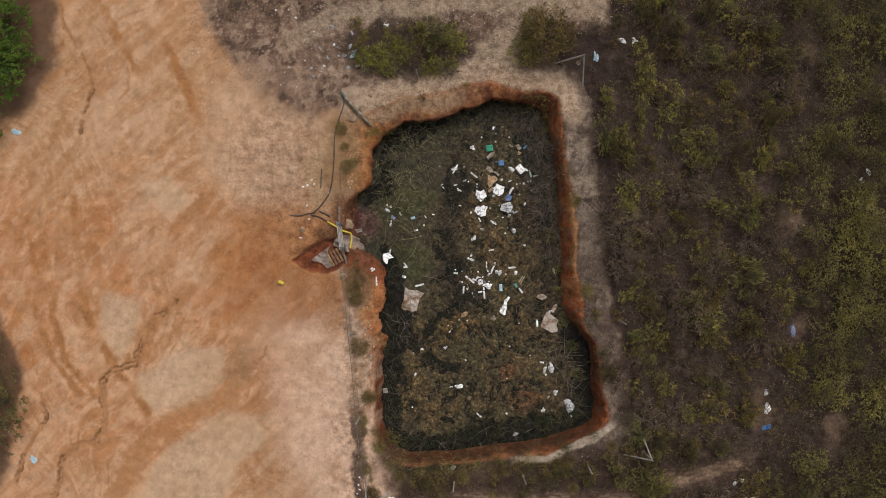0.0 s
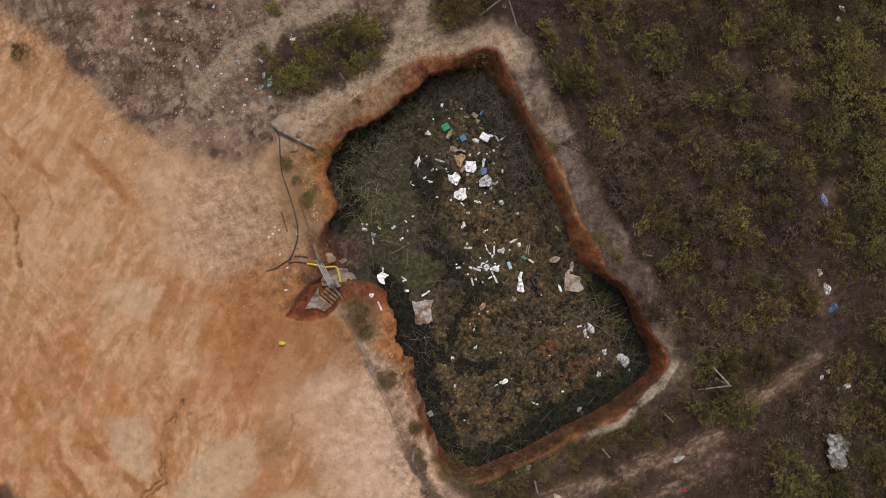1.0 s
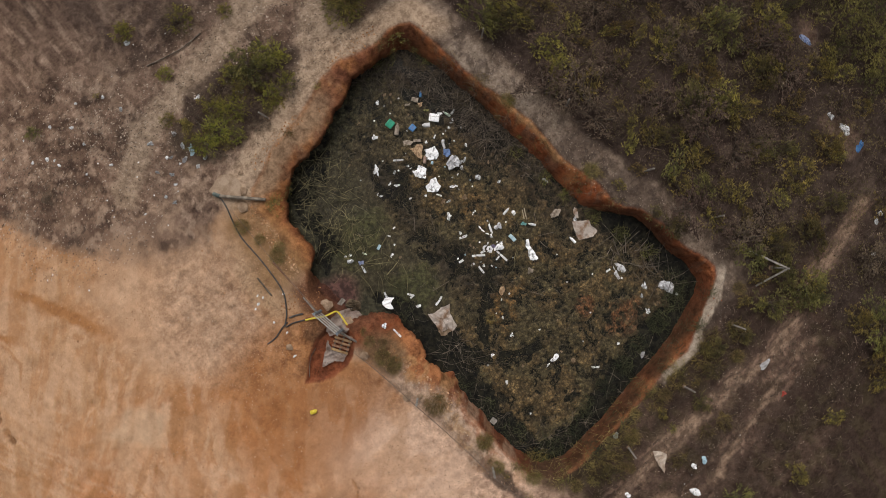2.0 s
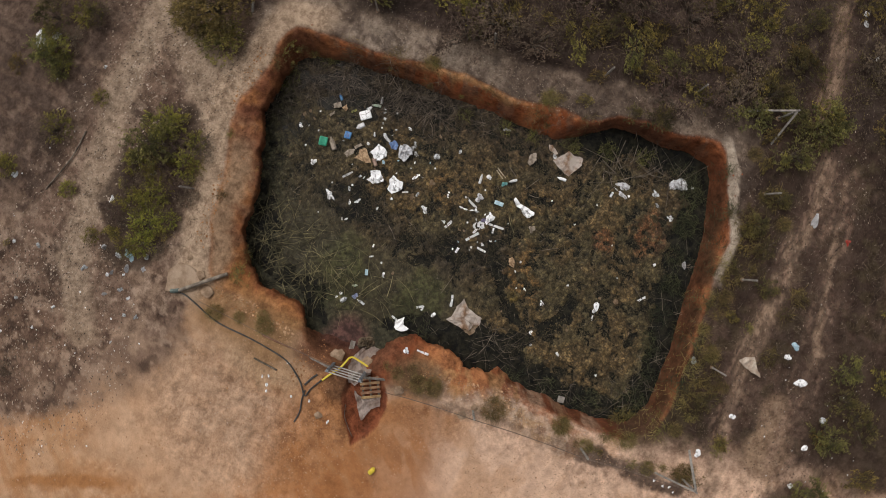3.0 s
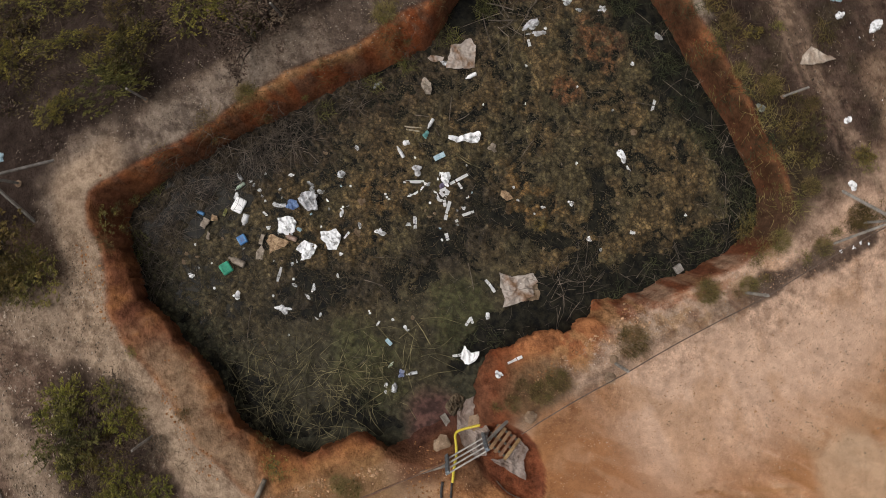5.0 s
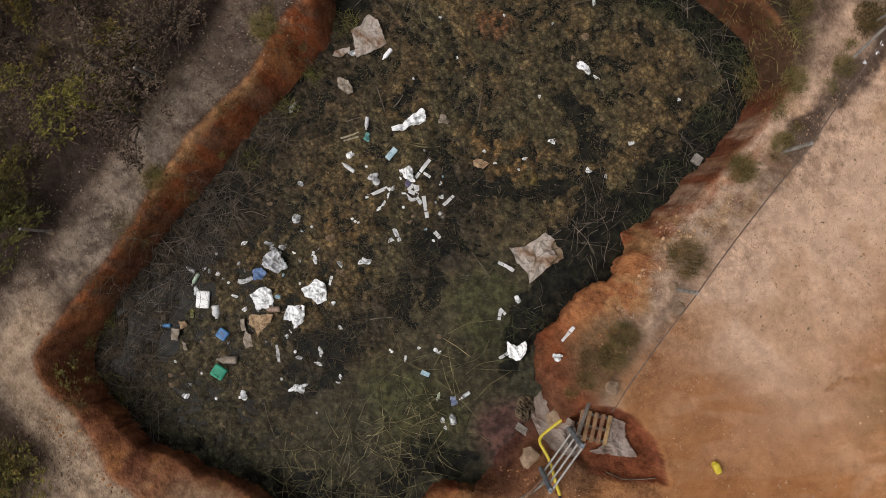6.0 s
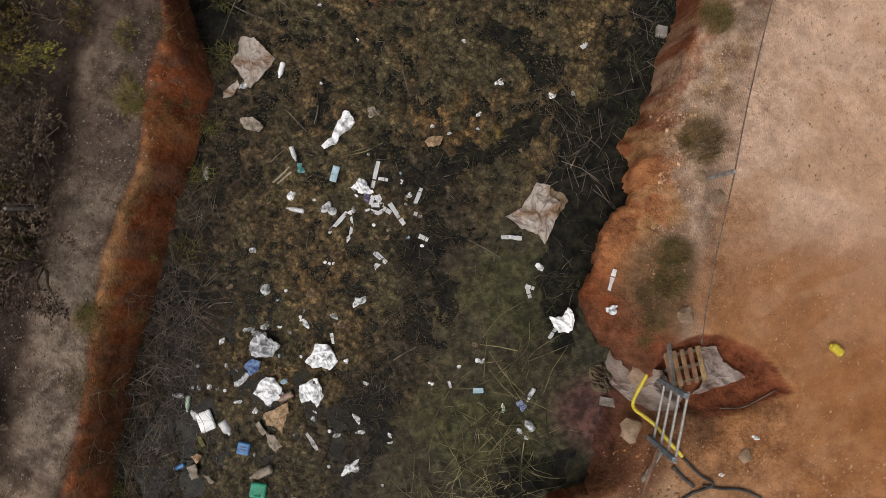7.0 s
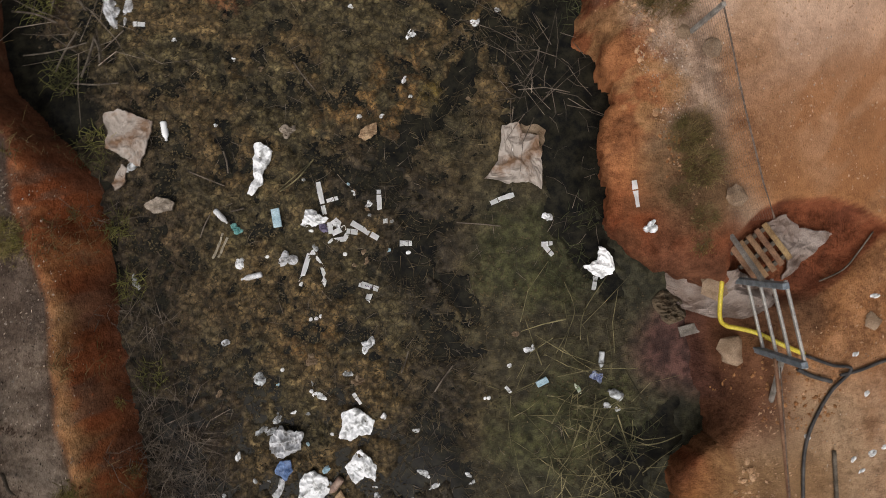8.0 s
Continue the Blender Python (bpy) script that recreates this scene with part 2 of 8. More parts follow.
def lathe(bm, profile, sides=14, m=Matrix()):
    """A body turned round z from (radius, height) pairs."""
    rings = [[bm.verts.new(m @ Vector((r * math.cos(k * math.tau / sides), r * math.sin(k * math.tau / sides), h))) for k in range(sides)] for r, h in profile]
    for a, b in zip(rings, rings[1:]):
        for k in range(sides):
            bm.faces.new((a[k], a[(k + 1) % sides], b[(k + 1) % sides], b[k]))
    bm.faces.new(rings[0][::-1])
    bm.faces.new(rings[-1])


LATTICE = np.random.RandomState(7).rand(256, 256)


def patchy(x, y, scale, octaves=4, seed=0):
    """Fractal value noise from 0 to 1; scale: patches per metre."""
    x, y = np.asarray(x, float) * scale + 37.1 * seed, np.asarray(y, float) * scale + 11.7 * seed
    total, weight, amp = 0.0, 0.0, 1.0
    for _ in range(octaves):
        i, j = np.floor(x).astype(int), np.floor(y).astype(int)
        u, v = x - i, y - j
        u, v = u * u * (3 - 2 * u), v * v * (3 - 2 * v)
        a, b, c, d = LATTICE[i & 255, j & 255], LATTICE[(i + 1) & 255, j & 255], LATTICE[i & 255, (j + 1) & 255], LATTICE[(i + 1) & 255, (j + 1) & 255]
        total = total + amp * ((a * (1 - u) + b * u) * (1 - v) + (c * (1 - u) + d * u) * v)
        weight, amp = weight + amp, amp * 0.55
        x, y = x * 2.03 + 17.3, y * 2.03 + 5.9
    return total / weight


def ease(a, b, x):
    u = np.clip((x - a) / (b - a), 0, 1)
    return u * u * (3 - 2 * u)


def to_line(x, y, pts):
    """Distance to an open chain of points."""
    best = np.full(np.shape(x), 1e9)
    for (ax, ay), (bx, by) in zip(pts, pts[1:]):
        dx, dy = bx - ax, by - ay
        k = np.clip(((x - ax) * dx + (y - ay) * dy) / (dx * dx + dy * dy), 0, 1)
        best = np.minimum(best, np.hypot(x - ax - k * dx, y - ay - k * dy))
    return best


def to_ring(x, y, pts):
    """Distance to a closed outline, negative inside."""
    inside = np.zeros(np.shape(x), bool)
    for (ax, ay), (bx, by) in zip(pts, pts[1:] + pts[:1]):
        if ay != by:
            inside ^= ((ay > y) != (by > y)) & (x < (bx - ax) * (y - ay) / (by - ay) + ax)
    d = to_line(x, y, pts + pts[:1])
    return np.where(inside, -d, d)


# ---- the ground: one sheet with the pit dug into it ----
SHORE_EAST = [(4.05, 6.2), (4.36, 5.7), (4.59, 4.9), (4.76, 4.08), (4.9, 2.9), (4.96, 1.6), (5.03, 0.15), (5.12, -0.84), (5.08, -1.66), (5.14, -2.49), (5.43, -3.02), (5.96, -3.46), (6.41, -4.11), (6.5, -4.93), (6.45, -5.76), (6.62, -6.6), (6.5, -7.3)]
SHORE_SOUTH = [(6.11, -7.59), (5.29, -7.86), (3.81, -8.2), (2.16, -8.42), (0.52, -8.7), (-1.3, -8.79), (-2.05, -8.5)]
SHORE_WEST = [(-2.35, -7.6), (-2.5, -6.8), (-2.37, -5.15), (-2.3, -4.2), (-2.13, -3.79), (-2.4, -3.6), (-2.35, -3.25), (-2.56, -3.0), (-2.55, -2.75), (-2.25, -2.3), (-2.28, -1.4), (-2.34, -0.7), (-2.7, -0.3), (-3.31, 0.0), (-3.66, 0.6), (-3.7, 1.6), (-3.55, 2.28), (-3.13, 2.42), (-2.9, 2.65), (-2.8, 3.2), (-2.83, 4.2)]
SHORE_NORTH = [(-2.3, 4.85), (-1.75, 5.25), (-0.76, 5.33), (-0.06, 5.52), (0.64, 5.74), (1.42, 5.99), (2.04, 6.3), (3.1, 6.2)]
SHORE = SHORE_EAST + SHORE_SOUTH + SHORE_WEST + SHORE_NORTH
RIM_EAST = [(4.8, 6.36), (4.98, 5.4), (5.1, 3.9), (5.26, 3.06), (5.45, 2.1), (5.62, 1.0), (5.62, -0.03), (5.6, -0.8), (5.8, -1.6), (5.95, -2.35), (5.92, -3.1), (6.1, -3.5), (6.47, -3.89), (6.65, -4.9), (6.78, -5.9), (7.01, -6.68), (7.07, -7.05)]
RIM_SOUTH = [(6.87, -7.39), (6.41, -7.63), (5.26, -8.13), (4.41, -8.54), (3.2, -8.55), (2.39, -8.72), (1.6, -8.85), (0.3, -8.98), (-1.02, -9.05), (-1.96, -8.9)]
RIM_WEST = [(-2.5, -8.2), (-2.7, -7.2), (-2.72, -5.7), (-2.8, -4.5), (-2.85, -3.8), (-3.1, -2.2), (-3.5, -0.7), (-4.25, 0.1), (-4.25, 1.5), (-3.75, 2.5), (-3.55, 4.2), (-3.5, 5.2)]
RIM_NORTH = [(-3.07, 5.72), (-2.46, 5.87), (-2.0, 6.12), (-1.54, 6.28), (-0.6, 6.4), (0.46, 6.64), (1.38, 6.97), (2.15, 7.1), (3.0, 6.84), (3.9, 6.66), (4.45, 6.52)]
RIM = RIM_EAST + RIM_SOUTH + RIM_WEST + RIM_NORTH
GULLIES = [([(-16.1, 10.0), (-15.9, 9.0), (-15.3, 8.1), (-15.0, 7.4), (-14.8, 6.6), (-15.0, 6.0), (-15.14, 5.2), (-15.23, 4.85)], 0.1, 0.36), ([(-14.5, 3.4), (-14.5, 2.8), (-14.7, 2.2)], 0.07, 0.5),
           ([(-11.2, -2.3), (-11.7, -2.8), (-12.4, -3.5), (-12.6, -4.3), (-12.9, -5.0), (-13.8, -5.25), (-14.1, -5.8), (-14.1, -6.5), (-13.95, -7.05), (-14.1, -7.8), (-14.6, -8.3), (-15.3, -8.5), (-15.7, -8.95), (-15.8, -9.7), (-16.1, -10.4), (-16.5, -12.0)], 0.14, 0.2),
           ([(-16.7, -6.5), (-16.55, -7.1), (-17.0, -8.1), (-17.5, -9.1), (-17.8, -10.3)], 0.13, 0.45), ([(-7.0, -3.9), (-7.8, -4.9)], 0.05, 0.5), ([(-9.0, -6.6), (-10.4, -7.1), (-11.6, -7.8)], 0.06, 0.55)]


def gully_marks(x, y):
    """Share of the worn bed and of the broken, crumbling edges."""
    bed, edge = np.zeros(np.shape(x)), np.zeros(np.shape(x))
    wx, wy = 0.5 * (patchy(x, y, 1.3, 5, 8) - 0.5), 0.5 * (patchy(x, y, 1.3, 5, 7) - 0.5)
    gaps = patchy(x, y, 1.6, 4, 6)
    for chain, half, broken in GULLIES:
        d = to_line(x + wx, y + wy, chain) + 0.12 * (patchy(x, y, 6.0, 3, 43) - 0.5)
        here = ease(broken - 0.05, broken + 0.1, gaps)
        bed = np.maximum(bed, ease(half + 0.02, half - 0.04, d) * here)
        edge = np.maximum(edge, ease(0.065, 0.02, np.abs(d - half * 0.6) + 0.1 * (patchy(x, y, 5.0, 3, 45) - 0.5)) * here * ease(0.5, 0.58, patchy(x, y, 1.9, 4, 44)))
    return bed, edge


HOLE = [(-6.26, -0.55), (-5.85, -0.87), (-5.38, -1.06), (-4.77, -1.1), (-4.41, -0.95), (-4.0, -0.6), (-3.95, 0.1), (-4.5, 0.4), (-5.0, 0.36), (-5.64, 0.04), (-6.05, -0.4)]


def cliffs(x, y):
    """Where the wall is undercut rather than sloping: 0 to 1."""
    return np.clip(ease(3.6, 1.5, x) * ease(-4.1, -3.4, y) + ease(5.2, 6.2, y) * ease(4.2, 3.2, x), 0, 1) * ease(0.7, 1.5, np.hypot(x + 3.6, y - 1.0))


def lean_out(verts):
    """Pushes the top of the undercut walls over the water."""
    x, y, z = verts.T
    near = np.abs(to_ring(x, y, SHORE)) < 1.3
    x, y, z = x[near], y[near], z[near]
    e = 0.05
    gx, gy = (to_ring(x + e, y, SHORE) - to_ring(x - e, y, SHORE)) / (2 * e), (to_ring(x, y + e, SHORE) - to_ring(x, y - e, SHORE)) / (2 * e)
    k = cliffs(x, y) * ease(-1.0, -0.35, z) * ease(1.2, 0.25, to_ring(x, y, SHORE)) * (0.24 + 0.2 * (patchy(x, y, 1.4, 3, 17) - 0.5))
    verts[near, 0] -= k * gx
    verts[near, 1] -= k * gy
    return verts


def inlet(x, y):
    """The mud bank that runs into the pond below the gate: 0 to 1."""
    a, b = 0.6 * (patchy(x, y, 1.6, 4, 10) - 0.5), 0.7 * (patchy(x, y, 1.8, 4, 45) - 0.5)
    return ease(-2.0, -3.5, x + a) * ease(-0.1, 0.5, y + b) * ease(2.0, 1.3, y + b)


def pit_shares(x, y):
    shore = to_ring(x, y, SHORE) + 0.16 * (patchy(x, y, 0.9, 6, 1) - 0.5) + (0.08 + 0.12 * cliffs(x, y) + 0.25 * ease(-1.6, -2.0, x) * ease(-3.9, -4.4, y)) * (patchy(x, y, 3.4, 4, 23) - 0.5) - 0.26 * cliffs(x, y)
    rim = to_ring(x, y, RIM) + 0.24 * (patchy(x, y, 1.1, 6, 2) - 0.5)
    return shore, rim


def ground_height(x, y):
    shore, rim = pit_shares(x, y)
    u = np.clip(shore / np.maximum(shore - np.minimum(rim, 0), 1e-3), 0, 1)
    cliff = cliffs(x, y)
    steep = 0.78 * ease(0.0, 0.13, u) + 0.22 * u
    gentle = 0.35 * u + 0.65 * ease(0.05, 0.95, u)
    wall = cliff * steep + (1 - cliff) * gentle
    xr, yr = 0.8 * x + 0.6 * y, 0.8 * y - 0.6 * x
    rough = 0.3 * (patchy(xr, yr, 1.5, 6, 3) - 0.5) + 0.07 * (patchy(xr, yr, 5.3, 4, 47) - 0.5)
    flat = 0.16 * (patchy(x, y, 0.25, 3, 5) - 0.5) + 0.05 * (patchy(x, y, 1.6, 3, 6) - 0.5) - 0.15 * ease(6.0, 12.0, x)
    z = np.where(shore <= 0, -1.14, np.where(rim < 0, -1.14 + 1.14 * wall + rough * ease(0, 0.2, u) + flat * u, flat + 0.25 * rough))
    z = np.maximum(z, -1.14 + (0.08 + 0.3 * ease(-3.4, -4.0, x) + 0.1 * (patchy(x, y, 2.5, 3, 22) - 0.5)) * inlet(x, y))
    bed, edge = gully_marks(x, y)
    z = z - 0.05 * bed - 0.03 * edge
    return z - 0.22 * ease(0.03, -0.16, to_ring(x, y, HOLE) + 0.14 * (patchy(x, y, 2, 4, 9) - 0.5)) * (rim > -0.6)


def table(f, x0, x1, y0, y1, step):
    """A quick look-up of f(x, y) between the knots of a grid."""
    xs, ys = np.arange(x0, x1 + step, step), np.arange(y0, y1 + step, step)
    gx, gy = np.meshgrid(xs, ys)
    grid = f(gx, gy).tolist()
    wide, high = len(xs) - 2, len(ys) - 2

    def at(x, y):
        u, v = (x - x0) / step, (y - y0) / step
        i, j = min(max(int(u), 0), wide), min(max(int(v), 0), high)
        u, v = min(max(u - i, 0.0), 1.0), min(max(v - j, 0.0), 1.0)
        return (grid[j][i] * (1 - u) + grid[j][i + 1] * u) * (1 - v) + (grid[j + 1][i] * (1 - u) + grid[j + 1][i + 1] * u) * v

    return at


ground_z = table(ground_height, -24, 24, -18, 16, 0.07)


def east_scrub(x, y):
    """How far a place lies inside the scrub beyond the eastern path: 0 to 1."""
    edge = to_line(x, y, [(7.0, 16.0), (7.0, 8.0), (6.75, 4.0), (7.1, 0.5), (7.7, -3.0), (8.1, -6.0), (9.2, -9.0)])
    side = x - np.interp(y, [-16, -9, -6, -3, 0.5, 4, 8, 16], [9.1, 8.7, 7.75, 7.3, 6.75, 6.4, 6.6, 6.9])
    return ease(0.0, 0.5, side + 0.9 * (patchy(x, y, 0.7, 3, 21) - 0.5)) * np.where(edge < 99, 1, 0)


def ground_colour(x, y):
    def lay(under, tone, share):
        return under + (np.array(tone) - under) * np.clip(share, 0, 1)[..., None]

    n1, n2, n3, n4 = patchy(x, y, 0.35, 4, 11), patchy(x, y, 0.9, 5, 12), patchy(x, y, 3.2, 4, 13), patchy(x, y, 0.22, 3, 14)
    shore, rim = pit_shares(x, y)
    c = np.zeros((*np.shape(x), 3)) + np.array((0.545, 0.3, 0.165))
    c = lay(c, (0.48, 0.222, 0.097), ease(0.44, 0.66, n1) * 0.75)
    drag = patchy(0.35 * (x + 0.45 * y), 1.6 * (y - 0.45 * x), 0.8, 4, 15)
    c = lay(c, (0.36, 0.165, 0.068), ease(0.54, 0.68, drag) * ease(0.4, 0.55, n1) * 0.6)
    c = lay(c, (0.56, 0.38, 0.235), ease(0.56, 0.7, patchy(x, y, 0.6, 4, 16)) * 0.45)
    c = lay(c, (0.54, 0.37, 0.24), ease(0.45, 0.65, n4) * 0.5)
    ring, turn = np.hypot(x + 11.5, y + 1.5), np.arctan2(y + 1.5, x + 11.5)
    swirl = patchy(ring + 0.5 * n1, 1.1 * turn, 1.7, 4, 20)
    c = lay(c, (0.37, 0.165, 0.066), ease(0.56, 0.62, swirl) * ease(9.0, 6.0, ring) * ease(1.5, 3.0, ring) * (0.3 + 0.5 * n3))
    c = lay(c, (0.55, 0.36, 0.22), ease(0.45, 0.34, swirl) * ease(9.0, 6.0, ring) * ease(1.5, 3.0, ring) * 0.45)
    c = lay(c, (0.5, 0.325, 0.196), ease(1.0, 4.6, y + 3.0 * (n1 - 0.5)) * 0.7)
    c = lay(c, (0.45, 0.27, 0.145), ease(0.5, 0.64, patchy(0.8 * x - 0.3 * y, 0.35 * y, 0.9, 5, 55)) * ease(0.5, 3.5, y) * 0.55)
    scrape = patchy(0.45 * (x + y) + 0.5 * n1, 2.4 * (x - y) + 2.0 * n1, 0.9, 6, 56)
    c = lay(c, (0.4, 0.2, 0.088), ease(0.5, 0.6, scrape) * 0.5)
    c = lay(c, (0.56, 0.37, 0.235), ease(0.46, 0.36, scrape) * 0.55)
    bend = 2.2 * (patchy(x, y, 0.16, 2, 61) - 0.5)
    fibre = patchy(5.0 * (x + bend * y + 1.5 * n1), 0.7 * (y - bend * x), 0.9, 5, 60)
    c = lay(c, (0.39, 0.2, 0.09), ease(0.54, 0.64, fibre) * (0.2 + 0.45 * ease(0.45, 0.6, n2)))
    c = lay(c, (0.57, 0.39, 0.26), ease(0.44, 0.34, fibre) * (0.15 + 0.35 * ease(0.45, 0.6, n3)))
    # a smear of brown earth, then dried puddles of pale silt, then wheel tracks
    for chain, half in (([(-4.8, -2.2), (-6.9, -3.8), (-7.8, -4.8), (-9.0, -6.4), (-11.2, -7.3), (-12.6, -8.6), (-13.6, -10.5), (-14.2, -13.0)], 0.5), ([(-10.6, -1.8), (-11.9, -3.0), (-12.8, -4.9)], 0.35)):
        c = lay(c, (0.4, 0.2, 0.088), ease(half + 0.1, half - 0.2, to_line(x, y, chain) + 0.8 * (n2 - 0.5) + 0.2 * (n3 - 0.5)) * 0.75)
    for ring_ in ([(-14.3, -2.0), (-12.9, -2.0), (-12.5, -3.0), (-12.75, -4.3), (-13.4, -5.0), (-14.1, -4.2), (-14.6, -2.7)], [(-11.5, -4.3), (-8.9, -4.1), (-9.2, -5.8), (-9.8, -6.4), (-11.9, -7.2), (-12.5, -6.5), (-12.65, -5.6)],
                  [(-13.0, -11.5), (-11.5, -8.2), (-9.0, -6.8), (-7.4, -7.1), (-7.3, -8.1), (-8.3, -9.3), (-9.5, -11.5)], [(-12.6, 2.6), (-11.4, 2.9), (-10.6, 1.9), (-11.6, 1.3)]):
        c = lay(c, (0.55, 0.405, 0.275), ease(0.16, -0.3, to_ring(x, y, ring_) + 0.8 * (n2 - 0.5) + 0.25 * (n3 - 0.5)) * (0.55 + 0.3 * n2))
    c = lay(c, (0.3, 0.2, 0.115), ease(0.9, 0.4, np.hypot(x + 8.3, (y + 5.0) * 0.6) + 0.9 * (n2 - 0.5)) * 0.5)
    tracks = (([(-14.9, 11.0), (-14.0, 9.3), (-13.3, 8.1)], 0.24), ([(-13.3, 8.1), (-12.7, 7.0)], 0.16), ([(-12.6, 9.2), (-11.55, 8.35), (-11.06, 7.28), (-10.69, 6.45)], 0.22), ([(-10.69, 6.45), (-10.19, 5.38), (-9.1, 3.96), (-8.37, 2.66), (-7.16, 0.89)], 0.26),
                        ([(-15.4, 2.0), (-15.4, -0.1), (-15.1, -1.9), (-14.6, -3.5), (-13.7, -4.9), (-12.2, -7.0)], 0.2), ([(-16.0, 1.0), (-16.1, -0.7), (-16.3, -3.0), (-15.6, -4.9), (-14.4, -6.3)], 0.18), ([(-17.1, 0.0), (-17.0, -3.0), (-16.1, -4.9), (-15.0, -6.2)], 0.17))
    faint_tracks = (([(-16.9, 1.8), (-15.0, 1.4), (-12.5, 1.9), (-10.5, 3.4)], 0.14), ([(-15.6, -0.2), (-13.6, 0.2), (-11.6, 1.4), (-10.2, 3.4)], 0.16), ([(-9.2, -7.2), (-7.0, -6.0), (-4.8, -4.9)], 0.12), ([(-7.6, -7.2), (-6.4, -8.4), (-4.6, -9.4)], 0.12))
    for chain, half in tracks + faint_tracks:
        c = lay(c, (0.375, 0.185, 0.078), ease(1.25 * half, 0.4 * half, to_line(x + 0.3 * (n2 - 0.5), y, chain) + 0.2 * (n3 - 0.5)) * (0.3 + 0.7 * ease(0.35, 0.6, n2)) * (0.5 if (chain, half) in faint_tracks else 1.0))
    # brown soil round the western bushes, their shade put into its colour
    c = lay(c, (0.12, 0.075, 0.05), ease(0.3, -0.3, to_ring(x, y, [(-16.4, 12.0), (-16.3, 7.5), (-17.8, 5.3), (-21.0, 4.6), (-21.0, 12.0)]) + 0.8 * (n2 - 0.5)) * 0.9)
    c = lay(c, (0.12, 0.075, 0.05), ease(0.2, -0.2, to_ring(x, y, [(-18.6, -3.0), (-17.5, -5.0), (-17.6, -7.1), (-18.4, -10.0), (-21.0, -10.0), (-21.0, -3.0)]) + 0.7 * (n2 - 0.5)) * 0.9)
    # pink-white gritty strip along the fence
    strip = ease(-8.2, -5.6, x + 2.2 * (n1 - 0.5) + 0.25 * (y + 6)) * ease(-0.5, -2.4, y + 1.2 * (n2 - 0.5))
    c = lay(c, (0.72, 0.5, 0.36), strip * 0.95)
    c = lay(c, (0.56, 0.345, 0.205), strip * ease(0.5, 0.62, patchy(0.6 * x, y, 0.9, 6, 53)) * 0.6)
    c = lay(c, (0.53, 0.375, 0.27), ease(2.6, 0.6, np.hypot((x + 7.2), (y - 3.2) * 0.8) + 1.4 * (n2 - 0.5)) * 0.7)
    c = lay(c, (0.4, 0.22, 0.12), ease(2.8, 1.2, np.hypot((x + 6.9), (y - 3.2) * 0.8)) * ease(0.52, 0.6, patchy(x, y, 2.0, 6, 62)) * 0.55)
    c = lay(c, (0.4, 0.185, 0.075), ease(-10.5, -8.0, x + 1.5 * (n2 - 0.5)) * ease(-4.2, -2.4, y + (n1 - 0.5)) * ease(2.6, 1.0, y) * 0.75)
    c = lay(c, (0.36, 0.155, 0.058), ease(0.47, 0.62, patchy(0.5 * (x + y), 1.6 * (y - x), 1.1, 6, 54)) * ease(-10.5, -8.5, x) * ease(-3.8, -2.4, y) * ease(1.8, 0.2, y) * 0.6)
    c = lay(c, (0.3, 0.13, 0.05), ease(0.5, 0.68, n2) * ease(-9.5, -7.5, x) * ease(-3.5, -1.5, y) * ease(1.5, -0.8, y) * 0.4)
    c = lay(c, (0.07, 0.048, 0.038), ease(0.34, 0.2, to_line(x, y, [(-3.5, -7.2), (-3.4, -7.9), (-3.25, -9.1), (-3.4, -9.6), (-3.3, -10.3)]) + 0.9 * (n2 - 0.5) + 0.2 * (n3 - 0.5)) * 0.85)
    c = lay(c, (0.47, 0.325, 0.2), ease(1.3, 0.7, np.hypot(x + 4.9, (y - 2.9) * 0.7) + 0.9 * (n2 - 0.5) + 0.4 * (n3 - 0.5)) * 0.75)
    c = lay(c, (0.55, 0.38, 0.255), ease(3.4, 1.8, np.hypot(x + 7.8, (y - 5.0) * 0.9) + 1.6 * (n2 - 0.5)) * 0.6)
    # grey stony waste in the north and brown soil in the south
    edge_north = np.interp(x, [-12.5, -10.4, -8.2, -6.2, -4.5], [14.0, 10.2, 6.8, 5.6, 5.3])
    north = ease(-0.5, 1.1, y - edge_north + 2.4 * (n2 - 0.5) + 1.0 * (n1 - 0.5))
    n5, n6 = patchy(x, y, 0.55, 6, 50), patchy(x, y, 1.7, 6, 51)
    c = lay(c, (0.225, 0.155, 0.115), north * 0.95)
    c = lay(c, (0.38, 0.27, 0.192), north * ease(0.49, 0.58, n6) * 0.8)
    c = lay(c, (0.12, 0.078, 0.057), north * ease(0.48, 0.54, 0.55 * n5 + 0.45 * n6 + 0.04 * ease(7.0, 10.0, y)) * (0.45 + 0.5 * ease(0.4, 0.56, n3)))
    c = lay(c, (0.08, 0.055, 0.042), north * ease(0.55, 0.61, n6) * ease(0.46, 0.54, n5) * ease(0.38, 0.5, n3) * 0.8)
    c = lay(c, (0.45, 0.335, 0.25), north * ease(0.57, 0.64, patchy(x, y, 3.6, 4, 58)) * 0.55)
    for chain, half in (([(8.5, 10.0), (7.0, 10.2), (3.9, 10.5), (0.8, 10.55), (-2.9, 9.96), (-4.9, 9.66), (-6.5, 8.6)], 0.55), ([(3.6, 9.9), (2.8, 9.0), (2.0, 8.4), (2.4, 7.7)], 0.75), ([(2.6, 7.7), (1.4, 7.7), (0.1, 7.25), (-2.85, 6.4), (-3.9, 6.3)], 0.42)):
        c = lay(c, (0.41, 0.312, 0.225), ease(half + 0.15, 0.5 * half, to_line(x, y, chain) + 0.7 * (n2 - 0.5) + 0.3 * (n3 - 0.5)) * 0.9)
